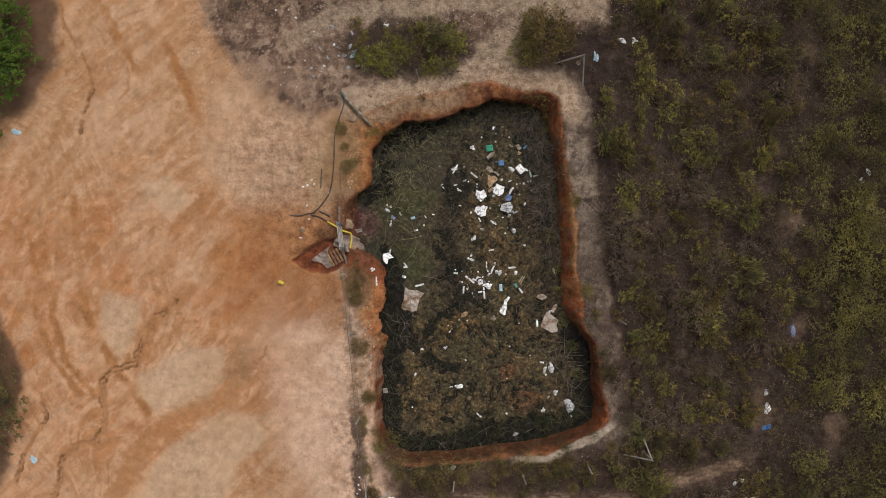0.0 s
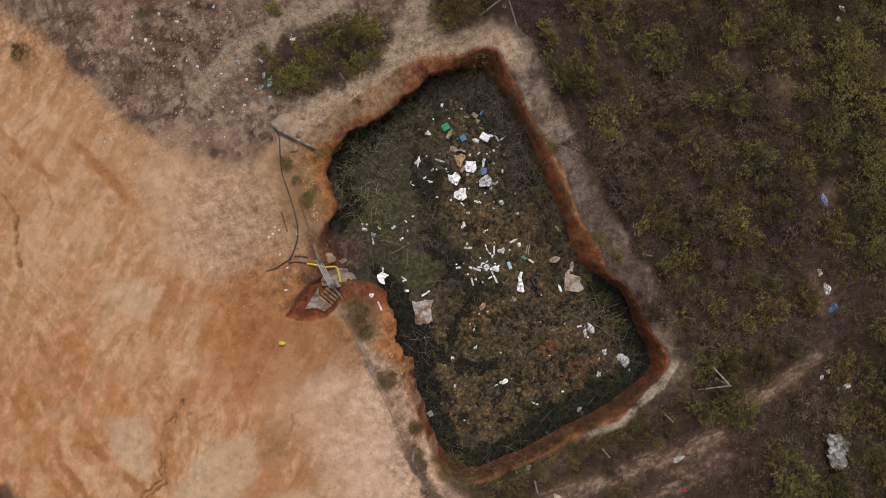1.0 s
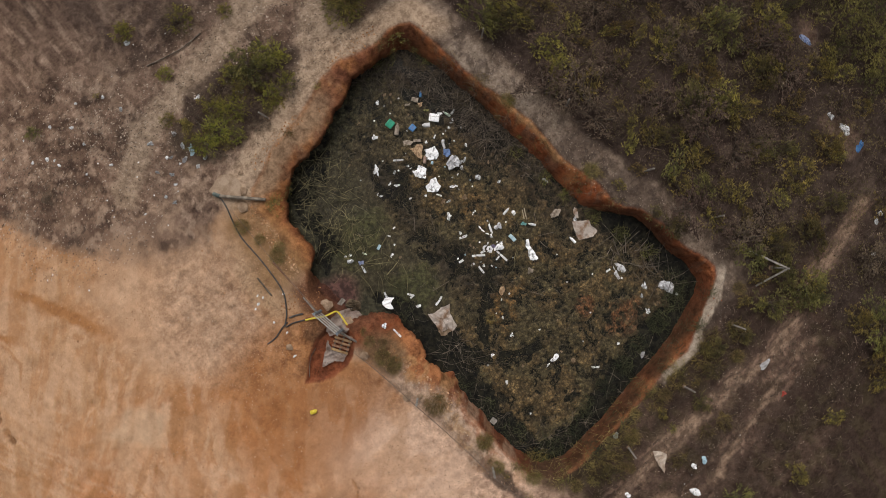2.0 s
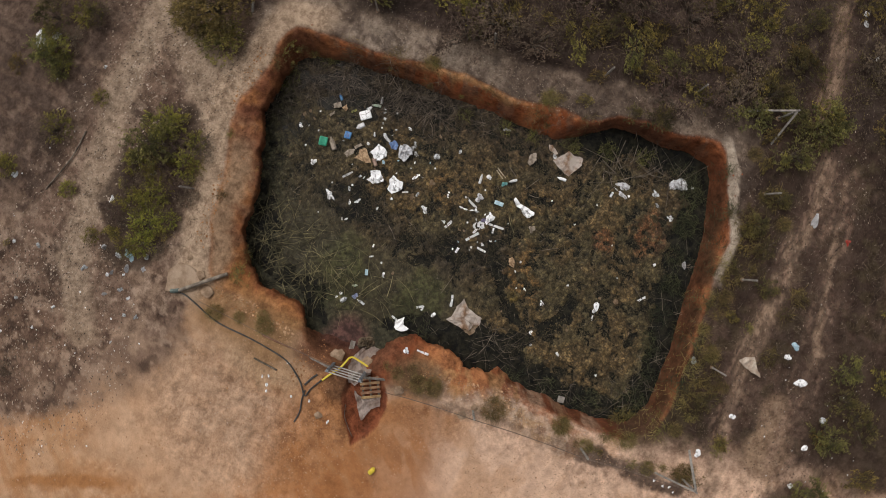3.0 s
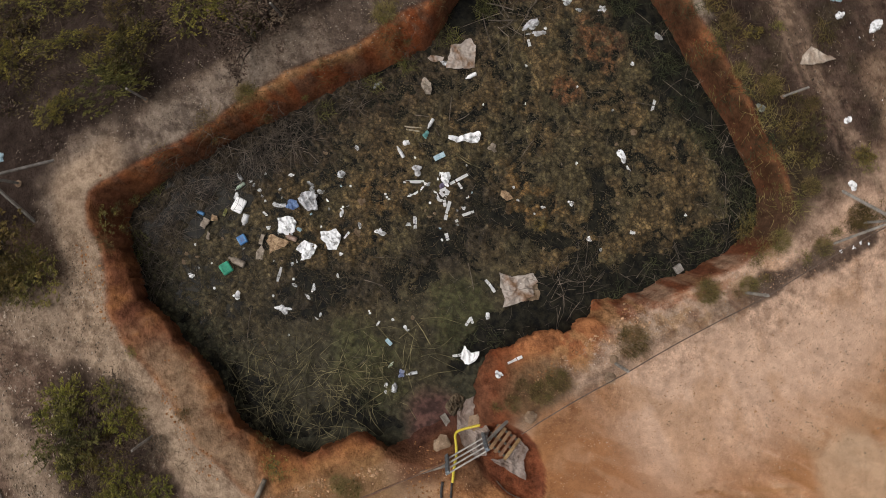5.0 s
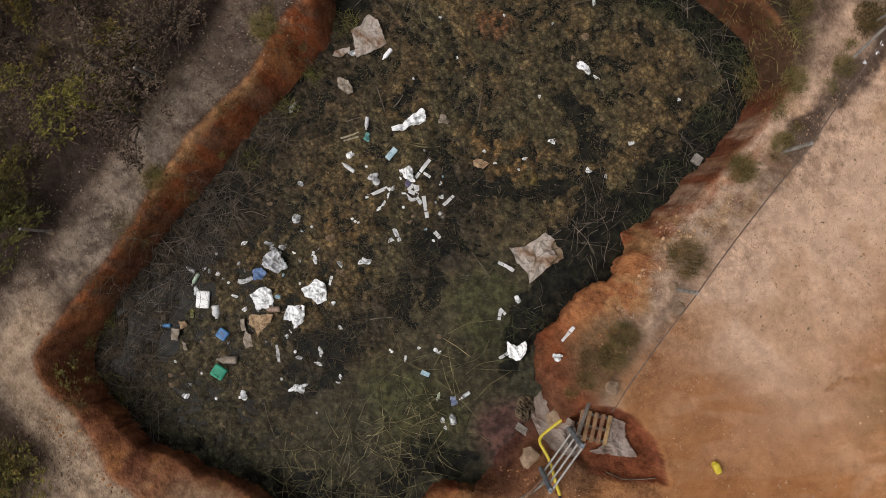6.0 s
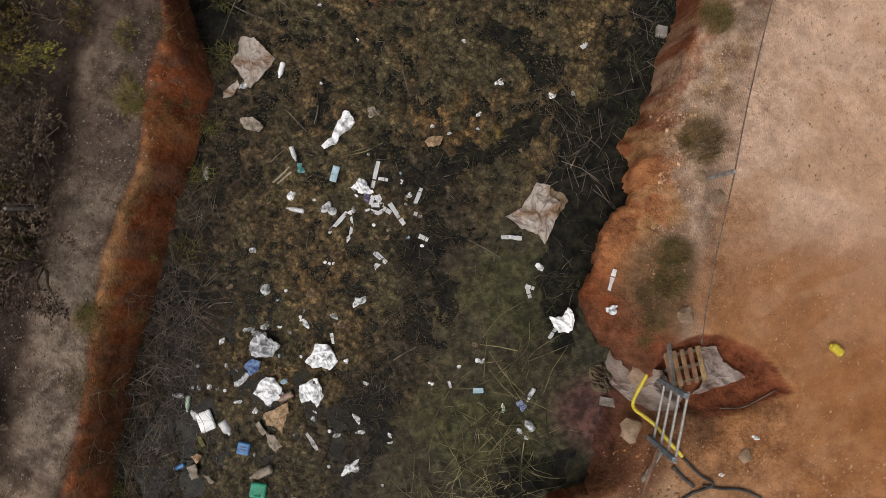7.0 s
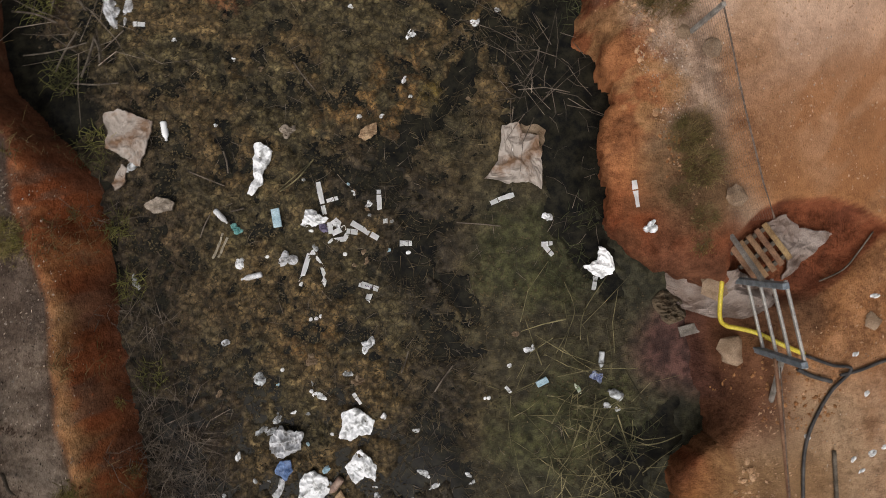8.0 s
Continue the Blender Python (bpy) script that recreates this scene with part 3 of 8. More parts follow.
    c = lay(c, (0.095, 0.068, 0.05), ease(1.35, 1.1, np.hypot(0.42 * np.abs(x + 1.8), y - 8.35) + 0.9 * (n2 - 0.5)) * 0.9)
    south = ease(-8.3, -8.9, y + 0.7 * (n2 - 0.5)) * ease(-2.9, -1.4, x + 1.2 * (n2 - 0.5) + 0.25 * (y + 10))
    c = lay(c, (0.062, 0.041, 0.031), south)
    c = lay(c, (0.115, 0.076, 0.056), south * ease(0.5, 0.68, n2))
    c = lay(c, (0.07, 0.055, 0.03), south * ease(0.5, 0.6, n3) * 0.6)
    rut = patchy(0.45 * x, 2.6 * y, 1.2, 5, 65)
    c = lay(c, (0.05, 0.036, 0.027), south * ease(0.46, 0.36, rut) * 0.6)
    c = lay(c, (0.36, 0.245, 0.165), ease(0.75, 0.4, np.hypot((x - 0.0) * 0.7, y + 12.1) + 0.7 * (n2 - 0.5)) * 0.7)
    c = lay(c, (0.38, 0.26, 0.17), ease(0.9, 0.5, np.hypot((x + 0.9) * 0.7, y + 12.4) + 0.9 * (n2 - 0.5)) * 0.85)
    c = lay(c, (0.4, 0.3, 0.21), ease(0.22, 0.1, np.hypot(x - 1.3, (y + 10.7) * 1.3) + 0.2 * (n3 - 0.5)) * 0.8)
    c = lay(c, (0.1, 0.07, 0.054), ease(10.9, 11.9, y + 1.6 * (n2 - 0.5)) * ease(-5.0, -3.0, x) * (0.55 + 0.4 * ease(0.4, 0.55, n3)))
    for px_, py_, r in ((-2.5, -13.8, 1.1), (0.6, -14.2, 1.6), (2.4, -13.6, 1.1), (-5.0, -14.2, 1.5), (-5.2, -12.9, 0.9), (-4.4, -13.3, 0.8), (-6.0, -12.8, 0.7)):
        c = lay(c, (0.08, 0.055, 0.04), ease(r, 0.6 * r, np.hypot(x - px_, y - py_) + 1.0 * (n2 - 0.5)) * 0.9)
    # scrub soil in the east, and the grey path between it and the rim
    scrub = east_scrub(x, y)
    c = lay(c, (0.055, 0.038, 0.03), ease(4.4, 5.0, x + 0.5 * (n2 - 0.5)) * ease(-9.2, -8.4, y) * ease(9.8, 9.0, y))
    c = lay(c, (0.066, 0.047, 0.038), scrub)
    c = lay(c, (0.1, 0.072, 0.056), scrub * ease(0.53, 0.68, n2) * ease(0.4, 0.55, n3))
    for px_, py_, r in ((14.8, 1.2, 0.6), (15.0, -3.2, 0.5), (13.7, -6.8, 0.6), (16.6, -7.6, 0.7), (15.5, 8.6, 0.6)):
        c = lay(c, (0.26, 0.175, 0.13), ease(r, 0.3 * r, np.hypot(x - px_, (y - py_) * 0.6) + 1.3 * (n2 - 0.5) + 0.4 * (n3 - 0.5)) * 0.75)
    grit = patchy(0.5 * x, 3.4 * (y - 0.08 * x), 1.6, 5, 59)
    fine_grit = patchy(1.5 * x, 4.0 * y, 2.6, 4, 64)
    for chain, half in (([(-3.0, -11.3), (-1.34, -11.08), (-0.55, -10.78), (1.35, -10.55), (2.16, -10.55), (3.19, -10.62), (4.23, -10.64), (5.14, -10.52), (5.71, -10.72), (6.98, -10.65), (7.89, -10.36), (8.94, -9.81), (9.61, -9.57), (10.29, -9.65), (11.09, -9.38), (12.54, -8.87)], 0.22), ([(-2.4, -12.9), (0.2, -12.7), (2.39, -12.54), (2.88, -12.33), (3.96, -12.09), (4.9, -11.82), (6.2, -11.5), (7.6, -11.2)], 0.06)):
        near_track = to_line(x, y, chain)
        c = lay(c, (0.17, 0.112, 0.084), south * ease(0.8, 0.2, near_track + 0.6 * (n2 - 0.5)) * 0.4)
        c = lay(c, (0.34, 0.238, 0.166), ease(half + 0.08, 0.3 * half, near_track + 0.45 * (grit - 0.5) + 0.45 * (n2 - 0.5)) * (0.35 + 0.6 * ease(0.44, 0.56, fine_grit)))
        c = lay(c, (0.36, 0.24, 0.175), ease(0.6, 0.3, near_track) * ease(0.56, 0.62, grit) * ease(0.44, 0.54, fine_grit) * 0.5)
    path = ease(0.02, 0.2, rim) * ease(1.4, 1.05, rim + 0.5 * (n2 - 0.5) + 0.3 * (n3 - 0.5)) * (1 - scrub) * np.clip(ease(4.0, 5.0, x) * ease(-8.7, -7.7, y) + 0.0, 0, 1)
    c = lay(c, (0.15, 0.112, 0.086), path)
    c = lay(c, (0.25, 0.19, 0.143), path * ease(0.44, 0.6, n2 + 0.12 * ease(1.0, 4.0, y)))
    c = lay(c, (0.28, 0.215, 0.163), path * ease(0.5, 0.62, patchy(x, y, 5.0, 4, 49)) * ease(0.42, 0.56, n2) * 0.7)
    c = lay(c, (0.33, 0.265, 0.207), path * ease(-1.2, 1.6, y + 1.5 * (n2 - 0.5)) * ease(0.36, 0.5, n2) * ease(1.15, 0.85, rim) * 0.8)
    c = lay(c, (0.075, 0.056, 0.045), path * ease(0.52, 0.66, n3) * 0.6)
    ledge = ease(0.0, 0.2, rim) * ease(1.1, 0.7, rim + 0.3 * (n2 - 0.5)) * ease(5.0, 5.8, y)
    c = lay(c, (0.47, 0.35, 0.245), ledge * 0.95)
    lip = ease(0.02, 0.1, rim) * ease(0.42, 0.3, rim + 0.4 * (n2 - 0.5) + 0.2 * (n3 - 0.5)) * ease(2.9, 3.4, x) * ease(-7.0, -7.6, y)
    c = lay(c, (0.5, 0.42, 0.33), lip)
    n6_ = patchy(x, y, 2.3, 5, 57)
    # pit walls of red clay, orange and ochre towards the top
    wall = ease(0.12, -0.08, rim)
    c = lay(c, (0.41, 0.122, 0.046), wall)
    c = lay(c, (0.49, 0.205, 0.085), wall * ease(0.5, 0.62, patchy(x, y, 1.4, 5, 24)) * (0.7 - 0.4 * ease(4.0, 4.6, x)))
    c = lay(c, (0.46, 0.24, 0.11), wall * ease(-0.2, -0.06, rim + 0.3 * (n3 - 0.5)) * ease(4.0, 4.6, x) * ease(-1.2, -0.4, y + 0.8 * (n2 - 0.5)) * ease(2.9, 2.2, y) * 0.85)
    c = lay(c, (0.52, 0.26, 0.11), wall * ease(0.55, 0.6, patchy(x, y, 3.6, 5, 52)) * (0.55 - 0.35 * ease(4.0, 4.6, x)))
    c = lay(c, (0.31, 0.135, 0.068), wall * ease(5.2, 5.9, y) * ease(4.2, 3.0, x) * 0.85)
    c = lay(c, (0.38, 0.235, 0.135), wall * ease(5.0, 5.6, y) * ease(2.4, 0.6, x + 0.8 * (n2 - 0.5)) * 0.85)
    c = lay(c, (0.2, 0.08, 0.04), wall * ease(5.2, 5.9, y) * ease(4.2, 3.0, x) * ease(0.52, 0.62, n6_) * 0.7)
    c = lay(c, (0.2, 0.16, 0.12), wall * ease(0.56, 0.64, patchy(x, y, 4.5, 3, 46)) * ease(4.0, 4.6, x) * ease(-0.6, -0.2, rim) * 0.5)
    c = lay(c, (0.40, 0.175, 0.065), wall * ease(0.35, 0.6, n3) * np.clip(ease(3.5, 1.0, x) * ease(-4.2, -3.4, y) + ease(5.0, 6.0, y), 0.12, 1))
    c = lay(c, (0.16, 0.05, 0.022), wall * ease(0.52, 0.62, patchy(x, y, 2.6, 5, 18)) * 0.4)
    c = lay(c, (0.45, 0.24, 0.105), wall * ease(-0.5, 0.0, rim + 0.4 * (n2 - 0.5)) * np.clip(ease(3.5, 1.0, x) * ease(-4.2, -3.4, y) * ease(6.0, 5.0, y) + 0.5 * ease(0.55, 0.7, n1) * ease(-4.5, -2.5, y), 0.05, 0.8))
    c = lay(c, (0.4, 0.27, 0.175), wall * ease(5.0, 5.6, y) * ease(1.0, -0.5, x) * ease(-0.5, 0.0, rim + 0.5 * (n3 - 0.5)) * 0.6)
    # dark where brush shades the north-east corner; the shade is in the colour
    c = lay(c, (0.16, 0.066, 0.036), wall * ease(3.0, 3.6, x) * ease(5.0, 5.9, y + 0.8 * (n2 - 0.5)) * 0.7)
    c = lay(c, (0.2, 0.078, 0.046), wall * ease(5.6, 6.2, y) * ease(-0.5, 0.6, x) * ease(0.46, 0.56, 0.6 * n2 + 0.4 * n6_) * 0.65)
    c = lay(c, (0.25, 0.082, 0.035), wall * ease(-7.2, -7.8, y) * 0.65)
    # south-east wall: shade from the vegetation laid on as darker clay
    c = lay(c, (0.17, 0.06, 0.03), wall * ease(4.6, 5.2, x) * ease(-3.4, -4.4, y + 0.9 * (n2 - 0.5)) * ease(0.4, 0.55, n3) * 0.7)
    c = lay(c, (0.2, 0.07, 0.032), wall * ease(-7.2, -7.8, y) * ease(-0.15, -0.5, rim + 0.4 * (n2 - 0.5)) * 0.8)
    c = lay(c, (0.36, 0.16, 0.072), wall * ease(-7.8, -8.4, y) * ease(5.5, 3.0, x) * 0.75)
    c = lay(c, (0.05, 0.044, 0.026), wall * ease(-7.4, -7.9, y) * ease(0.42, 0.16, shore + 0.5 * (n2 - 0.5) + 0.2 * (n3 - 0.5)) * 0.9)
    c = lay(c, (0.1, 0.06, 0.034), wall * ease(-8.0, -8.5, y) * ease(4.5, 2.0, x) * ease(0.48, 0.58, n6_) * 0.8)
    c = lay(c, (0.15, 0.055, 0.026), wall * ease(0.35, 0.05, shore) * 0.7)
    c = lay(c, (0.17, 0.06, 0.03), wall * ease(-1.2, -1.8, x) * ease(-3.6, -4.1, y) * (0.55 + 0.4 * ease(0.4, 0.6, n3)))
    c = lay(c, (0.46, 0.31, 0.21), wall * ease(-1.2, -1.8, x) * ease(-3.6, -4.1, y) * ease(0.5, 0.58, n6_) * ease(-0.45, -0.1, rim) * ease(-8.0, -7.2, y) * 0.8)
    c = lay(c, (0.1, 0.062, 0.038), ease(0.75, 0.35, np.hypot(x + 1.95, y + 8.55) + 0.6 * (n2 - 0.5)) * (shore > 0) * 0.8)
    bank = ease(1.5, 1.0, shore + 0.7 * (n2 - 0.5)) * ease(-1.6, -2.0, x) * ease(-7.5, -6.5, y) * ease(0.9, 0.2, y + 0.6 * (n2 - 0.5))
    c = lay(c, (0.56, 0.4, 0.29), bank * ease(0.3, 0.6, shore + 0.5 * (n3 - 0.5)) * ease(-1.9, -2.6, y + 0.8 * (n2 - 0.5)) * 0.9)
    c = lay(c, (0.44, 0.185, 0.078), bank * ease(0.75, 0.4, shore + 0.7 * (n3 - 0.5)) * ease(-4.4, -3.4, y) * 0.95)
    c = lay(c, (0.3, 0.1, 0.042), bank * ease(0.5, 0.58, patchy(3.2 * x, 0.9 * y, 1.2, 5, 63)) * ease(0.8, 0.5, shore) * 0.6)
    c = lay(c, (0.45, 0.33, 0.235), bank * ease(0.5, 0.85, shore + 0.5 * (n3 - 0.5)) * ease(0.42, 0.54, n6_) * 0.7)
    c = lay(c, (0.29, 0.083, 0.033), bank * ease(-1.9, -1.0, y + 1.3 * (n2 - 0.5)) * ease(1.1, 0.6, shore) * 0.95)
    c = lay(c, (0.15, 0.072, 0.042), ease(1.0, 0.4, shore + 0.5 * (n2 - 0.5)) * ease(-1.6, -2.2, x) * ease(-1.1, -0.4, y + 0.8 * (n2 - 0.5)) * ease(1.0, 0.4, y) * 0.8)
    c = lay(c, (0.54, 0.33, 0.155), bank * ease(0.55, 0.64, patchy(x, y, 2.2, 5, 19)) * ease(-1.4, -2.0, y) * 0.5)
    c = lay(c, (0.2, 0.085, 0.045), bank * ease(-1.5, -0.8, y + 0.9 * (n2 - 0.5)) * ease(1.0, 0.6, shore) * ease(0.42, 0.54, n3) * 0.7)
    c = lay(c, (0.17, 0.07, 0.033), bank * ease(0.56, 0.66, patchy(x, y, 2.7, 5, 48)) * 0.6)
    c = lay(c, (0.17, 0.11, 0.06), ease(0.75, 0.35, np.hypot(x + 3.55, (y + 1.6) * 0.7) + 0.6 * (n2 - 0.5)) * 0.8)
    c = lay(c, (0.52, 0.3, 0.135), wall * ease(-0.2, -0.08, rim + 0.3 * (n3 - 0.5)) * ease(4.2, 4.8, x) * ease(-1.6, -0.8, y + 0.8 * (n2 - 0.5)) * ease(3.2, 2.4, y + 0.8 * (n2 - 0.5)) * 0.55)
    c = lay(c, (0.31, 0.18, 0.085), ease(-5.4, -4.6, x + 0.8 * (n2 - 0.5)) * ease(-3.35, -3.75, x + 0.4 * (n2 - 0.5)) * ease(2.2, 2.8, y) * ease(6.0, 5.2, y) * 0.8)
    c = lay(c, (0.37, 0.25, 0.158), wall * ease(5.0, 5.5, y) * ease(1.6, 0.4, x + 0.8 * (n2 - 0.5)) * ease(-0.55, -0.3, rim + 0.5 * (n3 - 0.5)) * 0.8)
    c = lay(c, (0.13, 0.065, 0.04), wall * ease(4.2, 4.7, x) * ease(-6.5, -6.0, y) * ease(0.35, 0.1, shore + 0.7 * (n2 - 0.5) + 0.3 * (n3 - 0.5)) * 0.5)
    c = lay(c, (0.035, 0.028, 0.02), shore < -0.1)
    c = lay(c, (0.17, 0.076, 0.043), ease(0.95, 0.35, np.hypot(x + 3.95, (y - 1.55) * 0.8) + 0.8 * (n2 - 0.5)) * 0.9)
    c = lay(c, (0.1, 0.046, 0.034), ease(0.3, 0.6, inlet(x, y)) * ease(0.4, 0.05, shore + 0.3 * (n3 - 0.5)) * (0.6 + 0.5 * n3))
    hole = ease(0.03, -0.02, to_ring(x, y, HOLE) + 0.14 * (n2 - 0.5))
    c = lay(c, (0.27, 0.09, 0.042), hole * (rim > -0.3))
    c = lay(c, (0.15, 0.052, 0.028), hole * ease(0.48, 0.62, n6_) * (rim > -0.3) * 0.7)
    c = lay(c, (0.34, 0.14, 0.07), hole * ease(0.55, 0.66, n3) * (rim > -0.3) * 0.5)
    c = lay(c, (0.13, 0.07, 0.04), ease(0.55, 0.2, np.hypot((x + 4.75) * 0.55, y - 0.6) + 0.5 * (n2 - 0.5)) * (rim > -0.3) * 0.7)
    bed, edge = gully_marks(x, y)
    c = lay(c, (0.4, 0.215, 0.105), bed * 0.85)
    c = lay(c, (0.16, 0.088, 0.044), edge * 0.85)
    c = c * (np.array((1.02, 0.988, 0.97)) + ease(-5.0, -7.0, x)[..., None] * np.array((0.015, -0.015, -0.04)))
    return 0.765 * c * (1 + 0.14 * ease(-7.0, -9.0, x))[..., None] * (0.85 + 0.3 * n3)[..., None]


def ground_coarse(x, y):
    """How strongly the soil is mottled: smooth clay 0.3, rubble and waste up to 1."""
    shore, rim = pit_shares(x, y)
    n2 = patchy(x, y, 0.9, 5, 12)
    rough = np.maximum(ease(-4.8, -3.6, x + 1.2 * (n2 - 0.5)), ease(5.0, 6.6, y - 0.8 * np.maximum(-4.5 - x, 0) + 1.6 * (n2 - 0.5)))
    rough = np.maximum(rough, ease(1.6, 1.0, np.hypot(x + 5.2, y - 0.2)))
    rough = np.maximum(rough, 0.8 * ease(3.0, 1.2, np.hypot(x + 6.9, (y - 3.2) * 0.8) + 1.2 * (n2 - 0.5)))
    return 0.2 + 0.13 * ease(0.4, 0.6, n2) + 0.62 * rough


def spaced(stops):
    """Coordinates from (start, step) pairs, up to the last start."""
    line = []
    for (a, step), (b, _) in zip(stops, stops[1:]):
        line += list(np.linspace(a, b, max(1, round((b - a) / step)), endpoint=False))
    return np.array(line + [stops[-1][0]])


def sheet_object(name, xs, ys, height, colours, material, keep=None, shape=None, coarse=None):
    gx, gy = np.meshgrid(xs, ys)
    gz = height(gx.ravel(), gy.ravel())
    verts = np.stack([gx.ravel(), gy.ravel(), gz], -1)
    if shape is not None:
        verts = shape(verts)
    w, h = len(xs), len(ys)
    k = (np.arange(h - 1)[:, None] * w + np.arange(w - 1)[None, :]).ravel()
    faces = np.stack([k, k + 1, k + w + 1, k + w], -1)
    if keep is not None:
        ok = keep(gx.ravel(), gy.ravel())
        faces = faces[ok[faces].all(1)]
    me = bpy.data.meshes.new(name)
    me.from_pydata(verts.tolist(), [], faces.tolist())
    layer = me.color_attributes.new("soil", "FLOAT_COLOR", "POINT")
    rgba = np.ones((len(verts), 4))
    rgba[:, :3] = colours(gx.ravel(), gy.ravel())
    if coarse is not None:
        rgba[:, 3] = coarse(gx.ravel(), gy.ravel())
    layer.data.foreach_set("color", rgba.ravel())
    me.polygons.foreach_set("use_smooth", [True] * len(me.polygons))
    me.materials.append(material)
    return new(name, me)


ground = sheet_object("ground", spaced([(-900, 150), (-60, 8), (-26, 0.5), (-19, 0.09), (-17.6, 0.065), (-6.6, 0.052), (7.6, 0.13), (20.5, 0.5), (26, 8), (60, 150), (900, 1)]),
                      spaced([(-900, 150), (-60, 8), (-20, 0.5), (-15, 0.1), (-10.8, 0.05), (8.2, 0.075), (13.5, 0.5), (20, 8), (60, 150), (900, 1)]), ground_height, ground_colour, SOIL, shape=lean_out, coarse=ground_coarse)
tagged(ground, "bare orange clay ground with a red-walled pit, grey paths and scrub soil", "ground", kind="structure")

# ---- water and the algae floating on it ----
LEVEL = -1.0
bm = bmesh.new()
bmesh.ops.create_grid(bm, x_segments=24, y_segments=34, size=1.0)
bmesh.ops.scale(bm, vec=(5.9, 8.9, 1), verts=bm.verts)
bmesh.ops.translate(bm, vec=(1.6, -1.2, LEVEL), verts=bm.verts)
tagged(part("water", bm, WATER), "dark still pond water at the bottom of the pit", "water", kind="structure")


OPEN_WATER = [([(1.2, -2.1), (0.63, -1.74), (0.4, -1.03), (0.41, -0.24), (0.22, 0.48), (0.35, 1.42), (0.69, 2.43), (0.55, 3.16)], 0.3), ([(0.5, -5.2), (-0.5, -4.55)], 0.15), ([(-0.74, -4.0), (-0.35, -3.17), (0.32, -2.8), (0.53, -2.45)], 0.16),
              ([(-0.74, -4.0), (-1.45, -4.58), (-1.71, -5.46)], 0.26), ([(-2.0, -7.6), (-1.95, -6.4), (-1.8, -5.4), (-1.45, -3.6), (-1.6, -2.9), (-2.1, -1.9), (-2.2, -1.1), (-2.5, -0.3)], 0.26), ([(-1.3, -8.3), (0.0, -8.15), (1.3, -8.0), (2.97, -7.85), (4.94, -7.55), (5.7, -7.1)], 0.3),
              ([(5.7, -3.7), (6.0, -4.94), (6.1, -6.1)], 0.4), ([(-0.97, 5.3), (-1.62, 5.0), (-2.4, 4.5)], 0.3), ([(3.7, 5.6), (4.05, 4.6), (4.15, 3.7), (4.3, 2.4), (4.6, 1.2)], 0.3), ([(3.2, 4.7), (3.6, 4.0), (3.4, 3.3)], 0.16), ([(-3.0, 2.3), (-2.6, 2.7), (-2.5, 3.6)], 0.3)]


def open_water(x, y):
    """Where the mat is torn open: 0 to 1."""
    wx, wy = 1.0 * (patchy(x, y, 0.9, 5, 31) - 0.5), 1.0 * (patchy(x, y, 0.9, 5, 33) - 0.5)
    rag = 0.7 * (patchy(x, y, 2.6, 5, 39) - 0.5)
    share, lead = np.zeros(np.shape(x)), np.zeros(np.shape(x))
    for chain, half in OPEN_WATER:
        if half < 0.2:
            lead = np.maximum(lead, ease(half + 0.08, half - 0.08, to_line(x + 0.3 * wx, y + 0.3 * wy, chain) + 0.6 * rag))
        share = np.maximum(share, ease(half + 0.16, half - 0.14, to_line(x + wx, y + wy, chain) + rag))
    broken = ease(0.4, 0.56, patchy(x, y, 1.5, 5, 42) + 0.12 * ease(-0.9, -0.4, to_ring(x, y, SHORE)))
    moat = ease(-0.75, -0.45, to_ring(x, y, SHORE) + rag) * np.clip(ease(-6.9, -7.4, y) + ease(-1.0, -1.5, x) * ease(-1.0, -2.0, y) + ease(5.0, 5.6, x) * ease(-3.0, -3.8, y), 0, 1)
    return np.maximum(np.maximum(share * broken, lead), moat)


def murk(x, y):
    """The smooth green growth under the surface in the western half: 0 to 1."""
    n = 1.3 * (patchy(x, y, 0.7, 4, 40) - 0.5)
    return ease(0.9, -0.9, x + n) * ease(-3.4, -1.4, y + n) * ease(5.2, 4.2, y + n)


def silt(x, y):
    """Red mud washed into the pond below the gate: 0 to 1."""
    return ease(1.15, 0.45, np.hypot((x + 3.55) / 1.0, (y - 1.1) / 0.75) + 0.8 * (patchy(x, y, 1.1, 4, 45) - 0.5))


def algae_cover(x, y):
    """From 0 (open water) to 1 (thick mat)."""
    return 0.74 + 0.5 * (patchy(x, y, 0.9, 5, 30) - 0.5) - 0.55 * open_water(x, y) - 0.28 * murk(x, y) - 0.5 * silt(x, y)


def clumps(x, y):
    """The crumbled lumps of the mat and the thin dark gaps between them."""
    return 0.55 * patchy(x, y, 3.0, 5, 32) + 0.45 * patchy(x + 0.3 * y, y - 0.3 * x, 8.0, 3, 37) + 0.07


def algae_height(x, y):
    soft = murk(x, y)
    return LEVEL + 0.03 + (0.3 - 0.2 * soft) * (clumps(x, y) - 0.58) - 0.15 * open_water(x, y) * (1 - silt(x, y))


